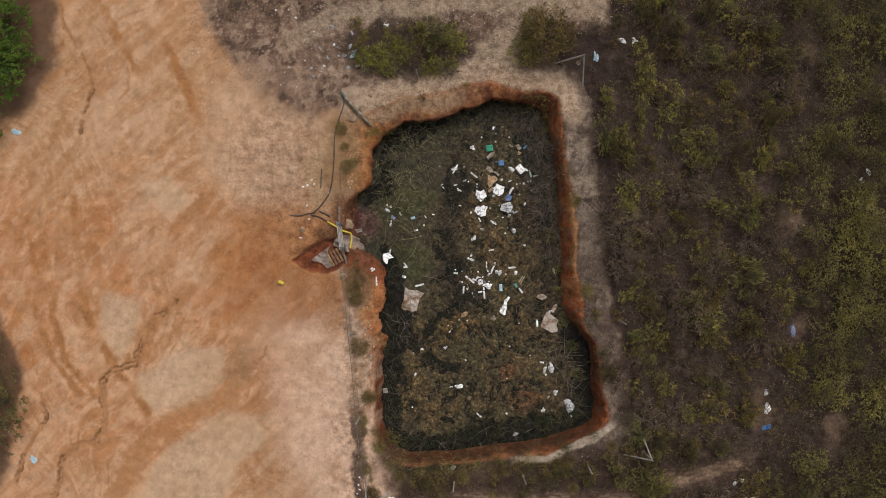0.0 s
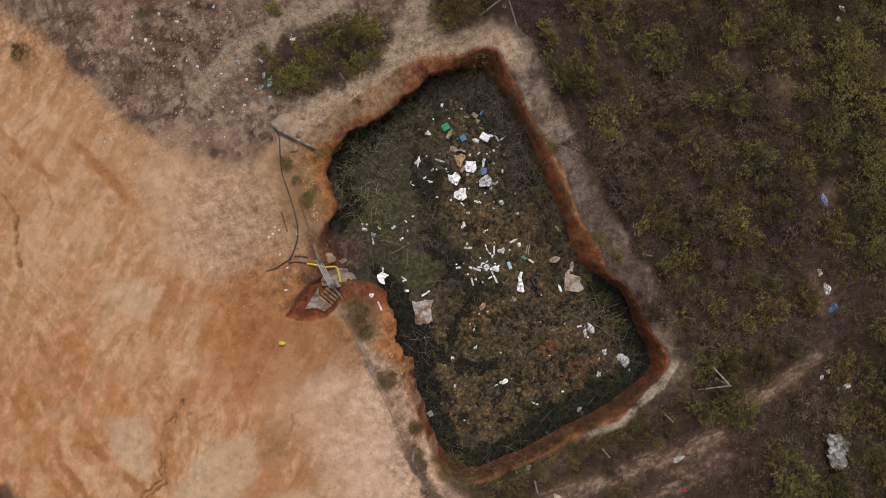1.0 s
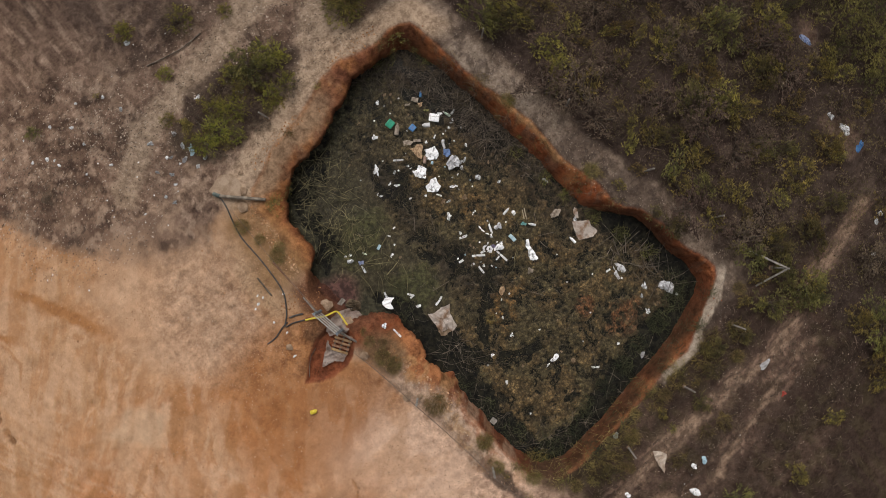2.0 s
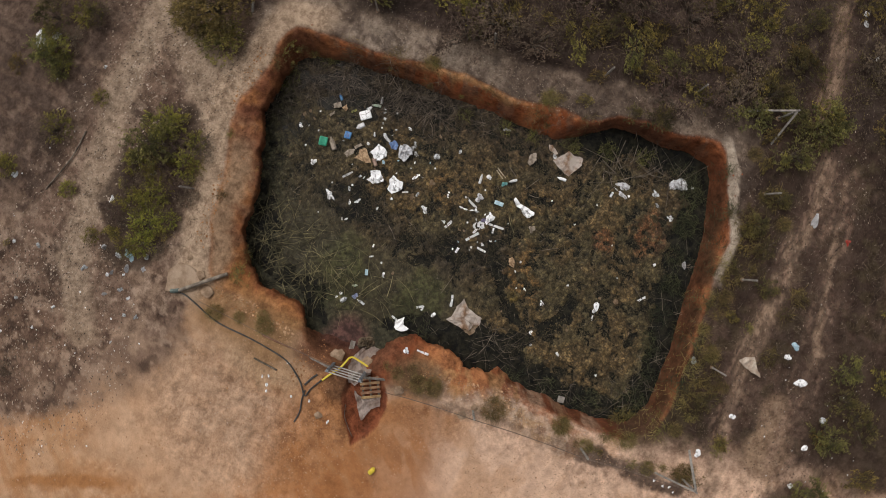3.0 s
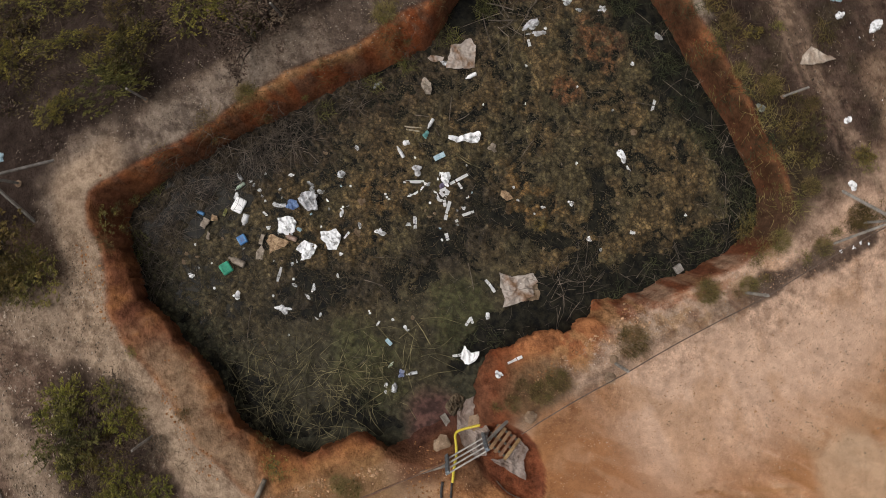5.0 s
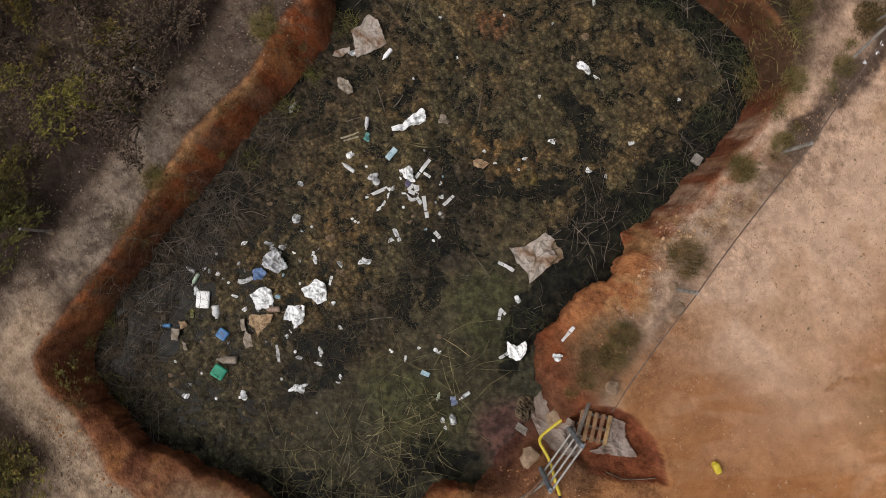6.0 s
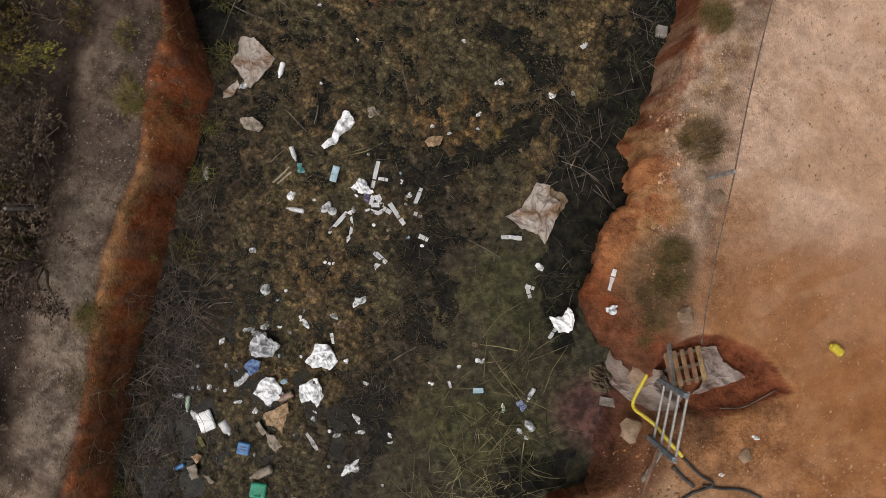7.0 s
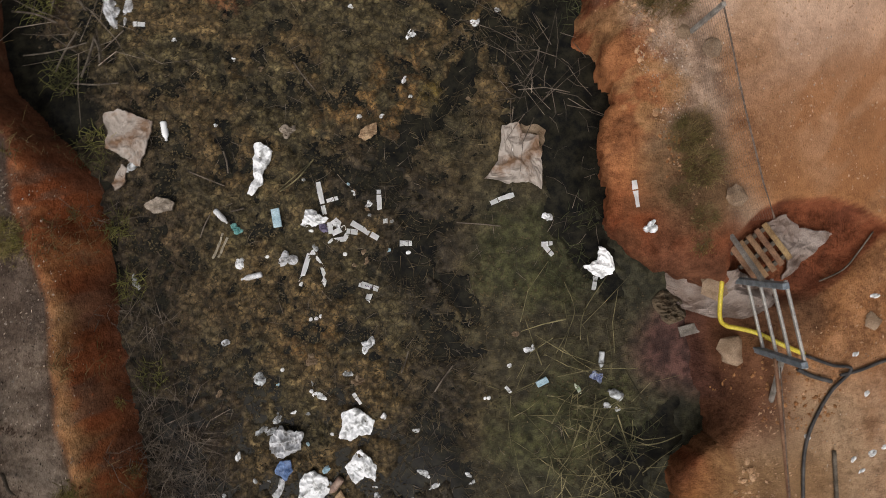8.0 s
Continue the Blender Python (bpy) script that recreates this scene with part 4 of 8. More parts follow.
def algae_colour(x, y):
    n1, n2, n3, n4 = [patchy(x, y, f, 4, k)[..., None] for f, k in ((0.45, 34), (1.3, 35), (4.5, 36), (11.0, 38))]

    def lay(under, tone, share):
        return under + (np.array(tone) - under) * np.clip(share, 0, 1)

    def spot(cx, cy, rx, ry):
        return ease(1.25, 0.6, np.hypot((x - cx) / rx, (y - cy) / ry) + 1.2 * (patchy(x, y, 1.8, 5, 35) - 0.5))[..., None]

    c = np.array((0.105, 0.076, 0.034)) + 0 * n1
    c = lay(c, (0.075, 0.064, 0.031), 0.9 * ease(0.5, 0.6, n1))
    c = lay(c, (0.118, 0.083, 0.036), ease(0.52, 0.64, n2) * 0.8)
    c = lay(c, (0.15, 0.088, 0.03), 0.75 * np.maximum(spot(1.0, -3.05, 0.95, 0.5), np.maximum(spot(2.2, 0.3, 0.5, 0.35), spot(0.4, -3.6, 0.5, 0.5))) * ease(0.36, 0.5, n3))
    c = lay(c, (0.15, 0.066, 0.027), 0.75 * np.maximum(spot(3.7, -6.6, 0.75, 0.6), spot(2.9, -5.3, 0.4, 0.4)) * ease(0.38, 0.52, n3))
    c = lay(c, (0.135, 0.1, 0.022), 0.8 * spot(-0.1, -3.35, 0.3, 0.22))
    green = murk(x, y)[..., None]
    c = lay(c, (0.05, 0.046, 0.023), 0.95 * green)
    c = lay(c, (0.056, 0.06, 0.021), 0.85 * np.maximum(spot(-1.3, -0.6, 0.9, 0.8), spot(-1.5, 2.0, 1.1, 0.9)) * green)
    c = lay(c, (0.043, 0.036, 0.025), ease(3.0, 4.0, x[..., None] + 0.8 * (n2 - 0.5)) * ease(0.0, 1.5, y[..., None]) * 0.8)
    c = lay(c, (0.048, 0.046, 0.028), ease(2.2, 3.6, y[..., None] + 1.5 * (n2 - 0.5)) * 0.65)
    c = lay(c, (0.036, 0.038, 0.02), ease(-0.9, -0.3, to_ring(x, y, SHORE)[..., None] + 0.5 * (n2 - 0.5)) * 0.7)
    c = lay(c, (0.05, 0.035, 0.023), ease(-1.9, -0.6, to_ring(x, y, SHORE)[..., None] + 0.9 * (n2 - 0.5)) * ease(2.8, 3.6, x[..., None]) * 0.6)
    band = ease(0.85, 0.25, to_line(x, y, OPEN_WATER[0][0]) + 1.2 * (patchy(x, y, 1.2, 5, 31) - 0.5))[..., None]
    c = lay(c, (0.036, 0.031, 0.022), band * 0.8)
    c = lay(c, (0.082, 0.04, 0.031), 0.85 * silt(x, y)[..., None])
    # low weed is wet, and the water's dimming is put into its colour
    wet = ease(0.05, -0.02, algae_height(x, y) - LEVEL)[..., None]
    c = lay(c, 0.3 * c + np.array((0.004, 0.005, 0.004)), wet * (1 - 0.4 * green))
    return 1.0 * c * np.array((1.06, 0.96, 1.05)) * (0.55 + 0.9 * ease(0.3, 0.7, n4)) * (0.6 + 0.8 * n3)


def algae_coarse(x, y):
    """How strongly the mat is mottled: crumbled lumps 1, smooth green growth 0.35."""
    return np.clip(1.0 - 0.65 * murk(x, y) - 0.7 * silt(x, y), 0.15, 1)


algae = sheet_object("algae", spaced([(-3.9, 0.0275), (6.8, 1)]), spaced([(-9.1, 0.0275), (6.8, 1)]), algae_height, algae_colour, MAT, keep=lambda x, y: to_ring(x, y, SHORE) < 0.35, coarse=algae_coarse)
tagged(algae, "olive and brown algae mat floating on the dark pond", "algae", kind="stuff")
algae_z, cover_at, shore_at = [table(f, -4.5, 7.5, -9.5, 7.5, 0.05) for f in (algae_height, algae_cover, lambda x, y: to_ring(x, y, SHORE))]

# ---- shrubs ----


def shrub(name, seed, radius, height, leaves, size, material, label, category="shrub", clumps=34, spread=0.15, group=""):
    """A low shrub: stems that fork to clumps of small leaves, with gaps between them."""
    rnd = random.Random(seed)
    base = holder(name, pose(0, 0, 0), label, category, group)
    tips = []
    for _ in range(clumps):
        a, r = rnd.uniform(0, math.tau), radius * math.sqrt(rnd.uniform(0.01, 1.0)) * rnd.uniform(0.75, 1.12)
        tips.append(Vector((r * math.cos(a), r * math.sin(a), height * (0.35 + 0.62 * max(0.0, 1 - (r / radius) ** 2) * rnd.uniform(0.6, 1.1)))))
    bm = bmesh.new()
    for k, tip in enumerate(tips):
        if k % 3 == 0:
            bend = Vector((tip.x * 0.45, tip.y * 0.45, tip.z * 0.65)) + Vector((rnd.uniform(-0.06, 0.06), rnd.uniform(-0.06, 0.06), 0))
            tube(bm, [(tip.x * 0.04, tip.y * 0.04, -0.08), bend, tip], [0.022, 0.014, 0.005], 4)
    part("trunk", bm, BARK, base)
    verts, faces = [], []
    sprigs = []
    for tip in tips:
        for _ in range(5):
            way = Vector((0.7 * tip.x / radius + rnd.gauss(0, 0.55), 0.7 * tip.y / radius + rnd.gauss(0, 0.55), rnd.uniform(0.2, 0.9))).normalized()
            sprigs.append((tip + Vector((rnd.gauss(0, 0.6 * spread), rnd.gauss(0, 0.6 * spread), rnd.gauss(0, 0.4 * spread))), way * spread * rnd.uniform(0.9, 2.2)))
    for _ in range(leaves):
        root, way = rnd.choice(sprigs)
        p = root + way * rnd.random() + Vector((rnd.gauss(0, 0.022), rnd.gauss(0, 0.022), rnd.gauss(0, 0.015)))
        p.z = max(p.z, 0.03)
        e = Euler((rnd.gauss(0, 0.5), rnd.gauss(0, 0.5), math.atan2(way.y, way.x) + rnd.gauss(0, 0.7))).to_matrix()
        s, w = size * rnd.uniform(0.6, 1.4), size * rnd.uniform(0.25, 0.5)
        k = len(verts)
        for q in ((-s * 0.5, 0, 0), (0, -w * 0.5, 0.12 * s), (s * 0.5, 0, -0.05 * s), (0, w * 0.5, 0.12 * s)):
            verts.append(p + e @ Vector(q))
        faces.append((k, k + 1, k + 2, k + 3))
    soup("crown", verts, faces, material, base)
    return base


def tuft(name, seed, radius, height, blades, material, label, category="grass tuft"):
    """A tuft of thin arching blades from one root."""
    rnd = random.Random(seed)
    base = holder(name, pose(0, 0, 0), label, category)
    verts, faces = [], []
    for _ in range(blades):
        a, r0 = rnd.uniform(0, math.tau), radius * 0.75 * math.sqrt(rnd.random())
        b, out = a + rnd.gauss(0, 1.3), radius * rnd.uniform(0.1, 0.6)
        h, w = height * rnd.uniform(0.3, 1.1), rnd.uniform(0.003, 0.007)
        root = Vector((r0 * math.cos(a), r0 * math.sin(a), -0.02))
        side = Vector((-math.sin(b), math.cos(b), 0)) * w
        k = len(verts)
        for u in (0.0, 0.5, 1.0):
            p = root + Vector((out * u * u * math.cos(b), out * u * u * math.sin(b), h * (1 - (1 - u) ** 2) * (1 - 0.25 * u)))
            verts += [p - side * (1 - 0.8 * u), p + side * (1 - 0.8 * u)]
        faces += [(k, k + 1, k + 3, k + 2), (k + 2, k + 3, k + 5, k + 4)]
    soup("foliage", verts, faces, material, base)
    return base


def standing(x, y, turn=0.0, size=1.0, sink=0.03, tall=1.0, slim=1.0):
    return pose(x, y, ground_z(x, y) - sink, 0, 0, turn) @ Matrix.Diagonal((size, size * slim, size * tall, 1))


def plant(ob, x, y, turn=0.0, size=1.0, tall=1.0):
    return copy_thing(ob, standing(x, y, turn, size, tall=tall))


rng = random.Random(5)
SCRUB = "shrubs of the scrub"
kinds = [shrub("shrub", 101, 0.8, 0.95, 1150, 0.1, LEAF, "olive-green leafy shrub in the dense scrub", group=SCRUB),
         shrub("shrub", 102, 0.8, 0.8, 1150, 0.1, LEAF_DARK, "dark green leafy shrub in the dense scrub", group=SCRUB),
         shrub("shrub", 103, 0.9, 1.05, 1500, 0.093, LEAF, "tall yellowish-green shrub in the dense scrub", clumps=44, spread=0.14, group=SCRUB),
         shrub("dry_shrub", 104, 0.75, 0.6, 1300, 0.068, LEAF_DRY, "dry grey-brown half-bare shrub in the scrub", "dry shrub", clumps=44, spread=0.12, group=SCRUB)]
used = [False] * len(kinds)
spots = []
y = -15.5
while y < 14.5:
    x = 6.4
    while x < 23.0:
        px_, py_ = x + rng.uniform(-0.5, 0.5), y + rng.uniform(-0.5, 0.5)
        bare = float(patchy(px_, py_, 0.28, 3, 41))
        clear = min(math.hypot(px_ - a, (py_ - b) * 0.7) for a, b in ((14.8, 1.2), (15.0, -3.2), (13.7, -6.8), (16.6, -7.6), (15.5, 8.6), (11.8, -9.6)))
        track = float(to_line(np.array([px_]), np.array([py_]), [(5.0, -11.2), (9.0, -11.0), (12.5, -8.6), (15.5, -7.6)])[0])
        if float(east_scrub(np.array([px_]), np.array([py_]))[0]) > 0.2 and clear > 0.62 and math.hypot(px_ - 11.90, py_ - -12.50) > 1.3 and track > 0.9 and bare < 0.74:
            spots.append((px_, py_, bare))
        x += 0.85
    y += 0.83
NEAR = sorted(spots, key=lambda p: p[0] + 0.12 * abs(p[1]))[:285]
near = set(NEAR)
far_verts, far_faces, far_count = [], [], 0
for spot in spots:
    px_, py_, bare = spot
    k = 3 if bare > 0.69 or rng.random() < 0.09 else rng.choice((0, 2, 0, 1, 2))
    m = standing(px_, py_, rng.uniform(0, 360), rng.uniform(0.5, 1.2), tall=rng.uniform(0.75, 1.15), slim=rng.uniform(0.6, 1.0))
    if spot not in near:
        crown = next(o for o in kinds[0 if k == 2 else k].children if o.name.startswith("crown")).data
        pts = np.empty(len(crown.vertices) * 3)
        crown.vertices.foreach_get("co", pts)
        pts = pts.reshape(-1, 3)[:2300]
        m = np.array(m)
        far_verts.append(pts @ m[:3, :3].T + m[:3, 3])
        far_faces.append(np.arange(len(pts)).reshape(-1, 4) + far_count)
        far_count += len(pts)
    elif used[k]:
        copy_thing(kinds[k], m)
    else:
        kinds[k].matrix_world, used[k] = m, True
tagged(soup("far_shrubs", np.concatenate(far_verts).tolist(), np.concatenate(far_faces).tolist(), LEAF_FAR), "olive-green shrubs of the scrub far from the pit", "shrubs", kind="stuff")

# single shrubs north, west and south of the pit
big = shrub("bush", 111, 0.95, 1.3, 4500, 0.085, LEAF_OLIVE, "rounded green bush beside the corner post of the pit", "bush", clumps=95, spread=0.17)
big.matrix_world = standing(4.35, 8.85, 20, 1.1, tall=0.85)
plant(big, 3.45, 8.3, 130, 0.62, 0.8)
plant(big, 3.75, 9.45, 250, 0.55, 0.8)
verge = shrub("bush", 112, 0.7, 0.75, 1800, 0.085, LEAF_DARK, "low green bush among litter on stony ground", "bush", clumps=30)
verge.matrix_world = standing(-0.2, 8.9, 0, 1.05)
for k in range(64):
    x, y = -4.6 + 5.7 * ((k * 0.618) % 1.0), 7.3 + 2.1 * ((k * 0.414 + 0.2) % 1.0)
    if math.hypot(0.42 * (x + 1.8), y - 8.35) < 1.12 and not (x < -3.3 and 7.6 < y < 8.7):
        copy_thing(rng.choice((kinds[2], kinds[0], kinds[2], kinds[0], kinds[3], kinds[3])), standing(x, y, rng.uniform(0, 360), rng.uniform(0.3, 0.66), tall=0.75, slim=rng.uniform(0.6, 1.0)))
lime = shrub("bush", 115, 0.55, 0.6, 1300, 0.075, LEAF_LIME, "yellow-green leafy bush in the thicket on the waste ground", "bush", clumps=26, spread=0.13)
lime.matrix_world = standing(0.41, 8.8, 0, 0.85)
for x, y, s in ((0.0, 8.62, 0.8), (-1.09, 9.16, 0.7), (-2.17, 8.65, 0.8), (-1.76, 8.19, 0.9), (-2.67, 8.06, 0.9), (0.2, 7.7, 0.7), (-0.48, 7.7, 0.8), (-3.28, 7.97, 0.8), (-2.3, 7.5, 0.6), (-1.3, 8.5, 0.6), (-3.6, 8.3, 0.6), (1.24, 12.9, 1.0), (2.52, 12.38, 0.8), (-1.11, 11.75, 0.9), (-2.88, 12.77, 0.7), (-2.73, 10.75, 0.5), (-3.73, 9.5, 0.5), (0.3, 10.96, 0.5), (0.8, 12.5, 0.7)):
    plant(lime, x, y, 37 * s * x + 11 * y, s, 0.8)
green = shrub("bush", 113, 1.1, 1.3, 3200, 0.115, LEAF_FRESH, "bright green bush at the edge of the bare clay", "bush", clumps=60, spread=0.15)
green.matrix_world = standing(-18.2, 9.0, 0, 1.1)
for x, y, s in ((-18.3, 7.2, 1.0), (-19.6, 7.6, 1.2), (-19.6, 10.0, 1.3), (-19.0, 5.8, 1.0), (-18.4, 10.8, 1.0), (-17.6, 8.0, 0.6)):
    plant(green, x, y, rng.uniform(0, 360), s)
for x, y, s in ((-18.6, -4.0, 1.0), (-18.4, -5.4, 1.2), (-18.0, -6.6, 1.2), (-18.3, -7.6, 1.3), (-18.5, -8.8, 1.0), (-19.2, -6.2, 1.3)):
    plant(kinds[1], x, y, rng.uniform(0, 360), s)
for x, y, s in ((7.9, -8.4, 0.7), (7.0, -8.6, 0.55), (8.9, -9.7, 0.9), (5.2, -9.1, 0.45), (8.1, -7.0, 0.6), (7.2, -5.0, 0.5), (8.5, -8.9, 0.6), (7.4, -9.1, 0.5), (6.5, -2.7, 0.55), (7.0, -5.0, 0.6), (6.75, -4.2, 0.4), (8.1, -7.6, 0.7), (7.6, -9.2, 0.8), (8.7, -9.9, 0.7), (6.2, -9.4, 0.5), (4.6, -9.6, 0.55), (2.3, -9.6, 0.5), (-0.4, -9.9, 0.55), (-1.4, -10.9, 0.6), (3.6, -10.2, 0.45)):
    plant(rng.choice((verge, kinds[1], kinds[0])), x, y, rng.uniform(0, 360), s)
for x, y, s in ((10.0, -13.0, 1.0), (8.6, -13.8, 0.9), (6.6, -13.6, 0.8), (4.4, -14.2, 0.9), (0.0, -13.6, 0.7), (-4.6, -13.8, 1.2), (-5.4, -14.6, 1.3), (-3.4, -14.5, 1.0), (-4.0, -13.0, 0.7), (-2.4, -14.6, 0.9), (0.9, -14.4, 0.8), (2.4, -14.6, 0.9), (-0.6, -15.2, 1.0), (-2.3, -13.6, 0.8), (-2.9, -13.4, 0.6), (-1.7, -14.0, 0.7), (0.2, -13.8, 0.7), (1.4, -13.7, 0.6), (2.3, -13.4, 0.6), (11.4, -13.4, 1.1), (12.6, -12.4, 1.0), (11.0, -14.8, 1.1), (13.4, -13.8, 1.2), (14.5, -11.6, 1.0)):
    plant(rng.choice((verge, kinds[1], kinds[0])), x, y, rng.uniform(0, 360), s)
for x, y, s in ((-8.6, 10.2, 0.5), (1.0, 13.0, 1.3), (0.7, 12.4, 0.9), (3.2, 13.2, 1.2), (0.2, 13.7, 1.2), (2.0, 13.2, 1.3), (1.6, 12.5, 0.9), (3.6, 12.3, 0.9), (-1.26, 11.83, 1.2), (-2.8, 12.8, 0.9), (-2.87, 10.9, 0.5), (2.6, 12.06, 0.8), (-10.5, 11.5, 0.7), (-7.5, 12.2, 0.6), (-12.4, 12.4, 0.8), (-5.0, 11.8, 0.5), (0.5, 12.5, 0.8), (2.6, 12.0, 0.9), (5.4, 12.2, 0.8), (6.4, 9.4, 0.8), (7.4, 9.6, 0.7)):
    plant(rng.choice((verge, kinds[0], kinds[3])), x, y, rng.uniform(0, 360), 0.55 * s)
rim_shrub = shrub("bush", 114, 0.52, 0.42, 1100, 0.053, LEAF_OLIVE, "small green bush clinging to the rim of the pit", "bush", clumps=30, spread=0.13)
rim_shrub.matrix_world = standing(4.15, 6.45, 0, 0.7, tall=0.7)
for x, y, s in ((-2.2, -6.8, 0.6), (-2.05, -7.4, 0.7), (-1.95, -8.0, 0.7), (-1.5, -8.45, 0.6), (-2.35, -5.9, 0.45), (5.05, 3.3, 0.3), (5.25, 0.9, 0.3), (5.5, -2.0, 0.35), (5.95, -4.4, 0.35), (3.6, 6.6, 0.7), (-2.4, 5.15, 0.9), (-2.95, 4.8, 0.9), (-2.0, -8.4, 0.95), (-1.5, -8.9, 0.8), (-2.1, -7.7, 0.6), (5.15, 2.0, 0.45), (-0.9, 6.3, 0.5), (-2.77, -10.2, 0.8), (6.1, -9.0, 0.5)):
    plant(rim_shrub, x, y, rng.uniform(0, 360), s)
for x, y, s in ((-1.91, -8.35, 0.9), (-2.3, -8.0, 0.7), (-2.98, -6.35, 0.7), (-2.61, -7.67, 0.7), (-2.77, -10.55, 1.0), (-1.56, -10.99, 0.8), (-5.0, -12.8, 1.3), (-5.6, -12.9, 1.3), (-4.5, -13.2, 1.1), (4.45, 6.2, 0.6), (3.9, 6.35, 0.6), (4.55, 5.8, 0.5), (4.1, 6.1, 0.5), (0.3, 5.95, 0.45), (-2.3, 5.2, 0.8), (-1.85, -8.25, 0.8)):
    plant(rim_shrub, x, y, rng.uniform(0, 360), s)
grassy = tuft("grass_tuft", 120, 0.5, 0.5, 520, TUFT, "green and brown grass tuft on the pale bank of the pit")
grassy.matrix_world = standing(-3.35, -4.1, 0, 0.95)
for x, y, s in ((-3.55, -0.6, 0.4), (-3.25, -7.6, 0.45), (-3.1, -8.7, 0.5), (-3.3, -6.9, 0.35), (-2.9, -9.6, 0.5), (5.0, 2.3, 0.35), (5.2, -0.3, 0.3), (6.05, -1.5, 0.5), (6.2, -2.0, 0.5), (5.6, 1.95, 0.45), (6.35, -5.4, 0.4), (5.2, -8.2, 0.4), (1.0, 6.9, 0.4)):
    plant(rim_shrub, x, y, rng.uniform(0, 360), s)
for x, y, s in ((-3.42, -2.1, 0.6), (-3.62, -1.65, 0.75), (-3.3, -1.3, 0.4), (-3.6, -0.95, 0.5), (6.1, -1.7, 0.7), (5.6, 2.1, 0.6), (-3.2, -7.2, 0.6), (-3.05, -9.2, 0.6), (-2.95, -6.2, 0.75), (-4.0, 3.4, 0.75), (-3.75, 3.6, 0.5), (-4.1, 4.25, 0.5), (-4.25, 5.0, 0.7), (-3.0, -0.3, 0.5), (-2.5, -8.3, 0.7), (-2.7, -10.3, 0.8), (-3.6, -2.2, 0.6), (1.6, -9.0, 0.5), (2.8, -9.2, 0.6)):
    plant(grassy, x, y, rng.uniform(0, 360), s)

for x, y, s in ((5.0, -9.1, 0.7), (3.9, -9.5, 0.6), (1.0, -9.5, 0.7), (-0.2, -9.4, 0.7), (-1.0, -9.8, 0.6), (0.2, -10.3, 0.5), (5.6, -9.9, 0.6), (7.2, -8.2, 0.6), (2.2, -10.2, 0.5), (-1.6, -9.5, 0.6)):
    plant(rng.choice((grassy, rim_shrub)), x, y, rng.uniform(0, 360), s)

# ---- uncountable dead growth: reeds, twigs, undergrowth, pebbles, litter ----


def blades_of(name, seed, spots_, n, length, width, lift, material, label, category, floor=None):
    """Thin bent stalks scattered round (x, y, radius) places."""
    rnd = random.Random(seed)
    verts, faces = [], []
    weights = [r * r for _, _, r in spots_]
    for cx, cy, r in rnd.choices(spots_, weights, k=n):
        a, q = rnd.uniform(0, math.tau), r * math.sqrt(rnd.random())
        x, y = cx + q * math.cos(a), cy + q * math.sin(a)
        z = (floor if floor is not None else ground_z(x, y)) + rnd.uniform(0, 0.35 * lift)
        b, l, w = rnd.uniform(0, math.tau), length * rnd.uniform(0.3, 1.3), width * rnd.uniform(0.6, 1.3)
        rise, bend = lift * rnd.uniform(-0.1, 1.0), rnd.gauss(0, 0.35)
        k = len(verts)
        for u in (0.0, 0.5, 1.0):
            ang = b + bend * u
            p = Vector((x + l * u * math.cos(ang), y + l * u * math.sin(ang), z + rise * u * (1.6 - u)))
            s = Vector((-math.sin(ang), math.cos(ang), 0)) * w * (1 - 0.6 * u)
            verts += [p - s, p, p + s]
            verts[-2].z += w * 0.8
        for j in (k, k + 3):
            faces += [(j, j + 1, j + 4, j + 3), (j + 1, j + 2, j + 5, j + 4)]
    return tagged(soup(name, verts, faces, material), label, category, kind="stuff")


MOAT_GRASS = surface("moat_grass", (0.025, 0.03, 0.014), (0.075, 0.078, 0.034), 1.6, 0.7, 0, island=0.4, spec=0.2)
blades_of("reeds", 201, [(-1.9, 3.7, 1.2), (-2.3, 4.5, 0.8), (-1.0, 4.4, 0.9), (-2.0, 2.9, 0.9), (-1.0, 5.2, 0.6)], 330, 0.8, 0.0065, 0.3, STRAW, "tangled dead reeds lying at the edge of the pond", "reeds", LEVEL)
blades_of("reeds", 202, [(-1.4, 0.6, 0.6), (-1.9, 1.3, 0.8), (-1.2, 1.6, 0.6), (-2.0, 2.1, 0.7)], 65, 0.85, 0.009, 0.35, STRAW, "yellowish reed stalks over the pond by the inlet", "reeds", LEVEL)
blades_of("reeds", 203, [(-1.7, -3.2, 0.5), (-1.9, -2.9, 0.4), (-1.9, -3.8, 0.5)], 50, 0.75, 0.007, 0.35, TWIG, "tan dead reeds beside the sunken tarpaulin", "reeds", LEVEL)
blades_of("brushwood", 204, [(4.3, 3.4, 0.6), (4.4, 2.4, 0.55), (4.1, 4.6, 0.6), (4.5, 1.9, 0.5), (4.6, 1.2, 0.4), (3.6, 5.6, 0.6), (2.7, 6.0, 0.5), (4.75, -0.2, 0.3)], 900, 0.7, 0.0055, 0.35, surface("grey_brush", (0.055, 0.043, 0.034), (0.17, 0.138, 0.108), 4, 0.9, 0, island=0.5, spec=0.15), "grey dead brushwood heaped along the eastern wall of the pit", "brushwood", LEVEL)
blades_of("brushwood", 205, [(5.3, -5.0, 0.5), (5.5, -5.6, 0.5), (5.0, -4.7, 0.5), (5.8, -6.4, 0.4)], 50, 1.1, 0.008, 0.4, TWIG, "dead branches lying in the corner of the pond", "brushwood", LEVEL)
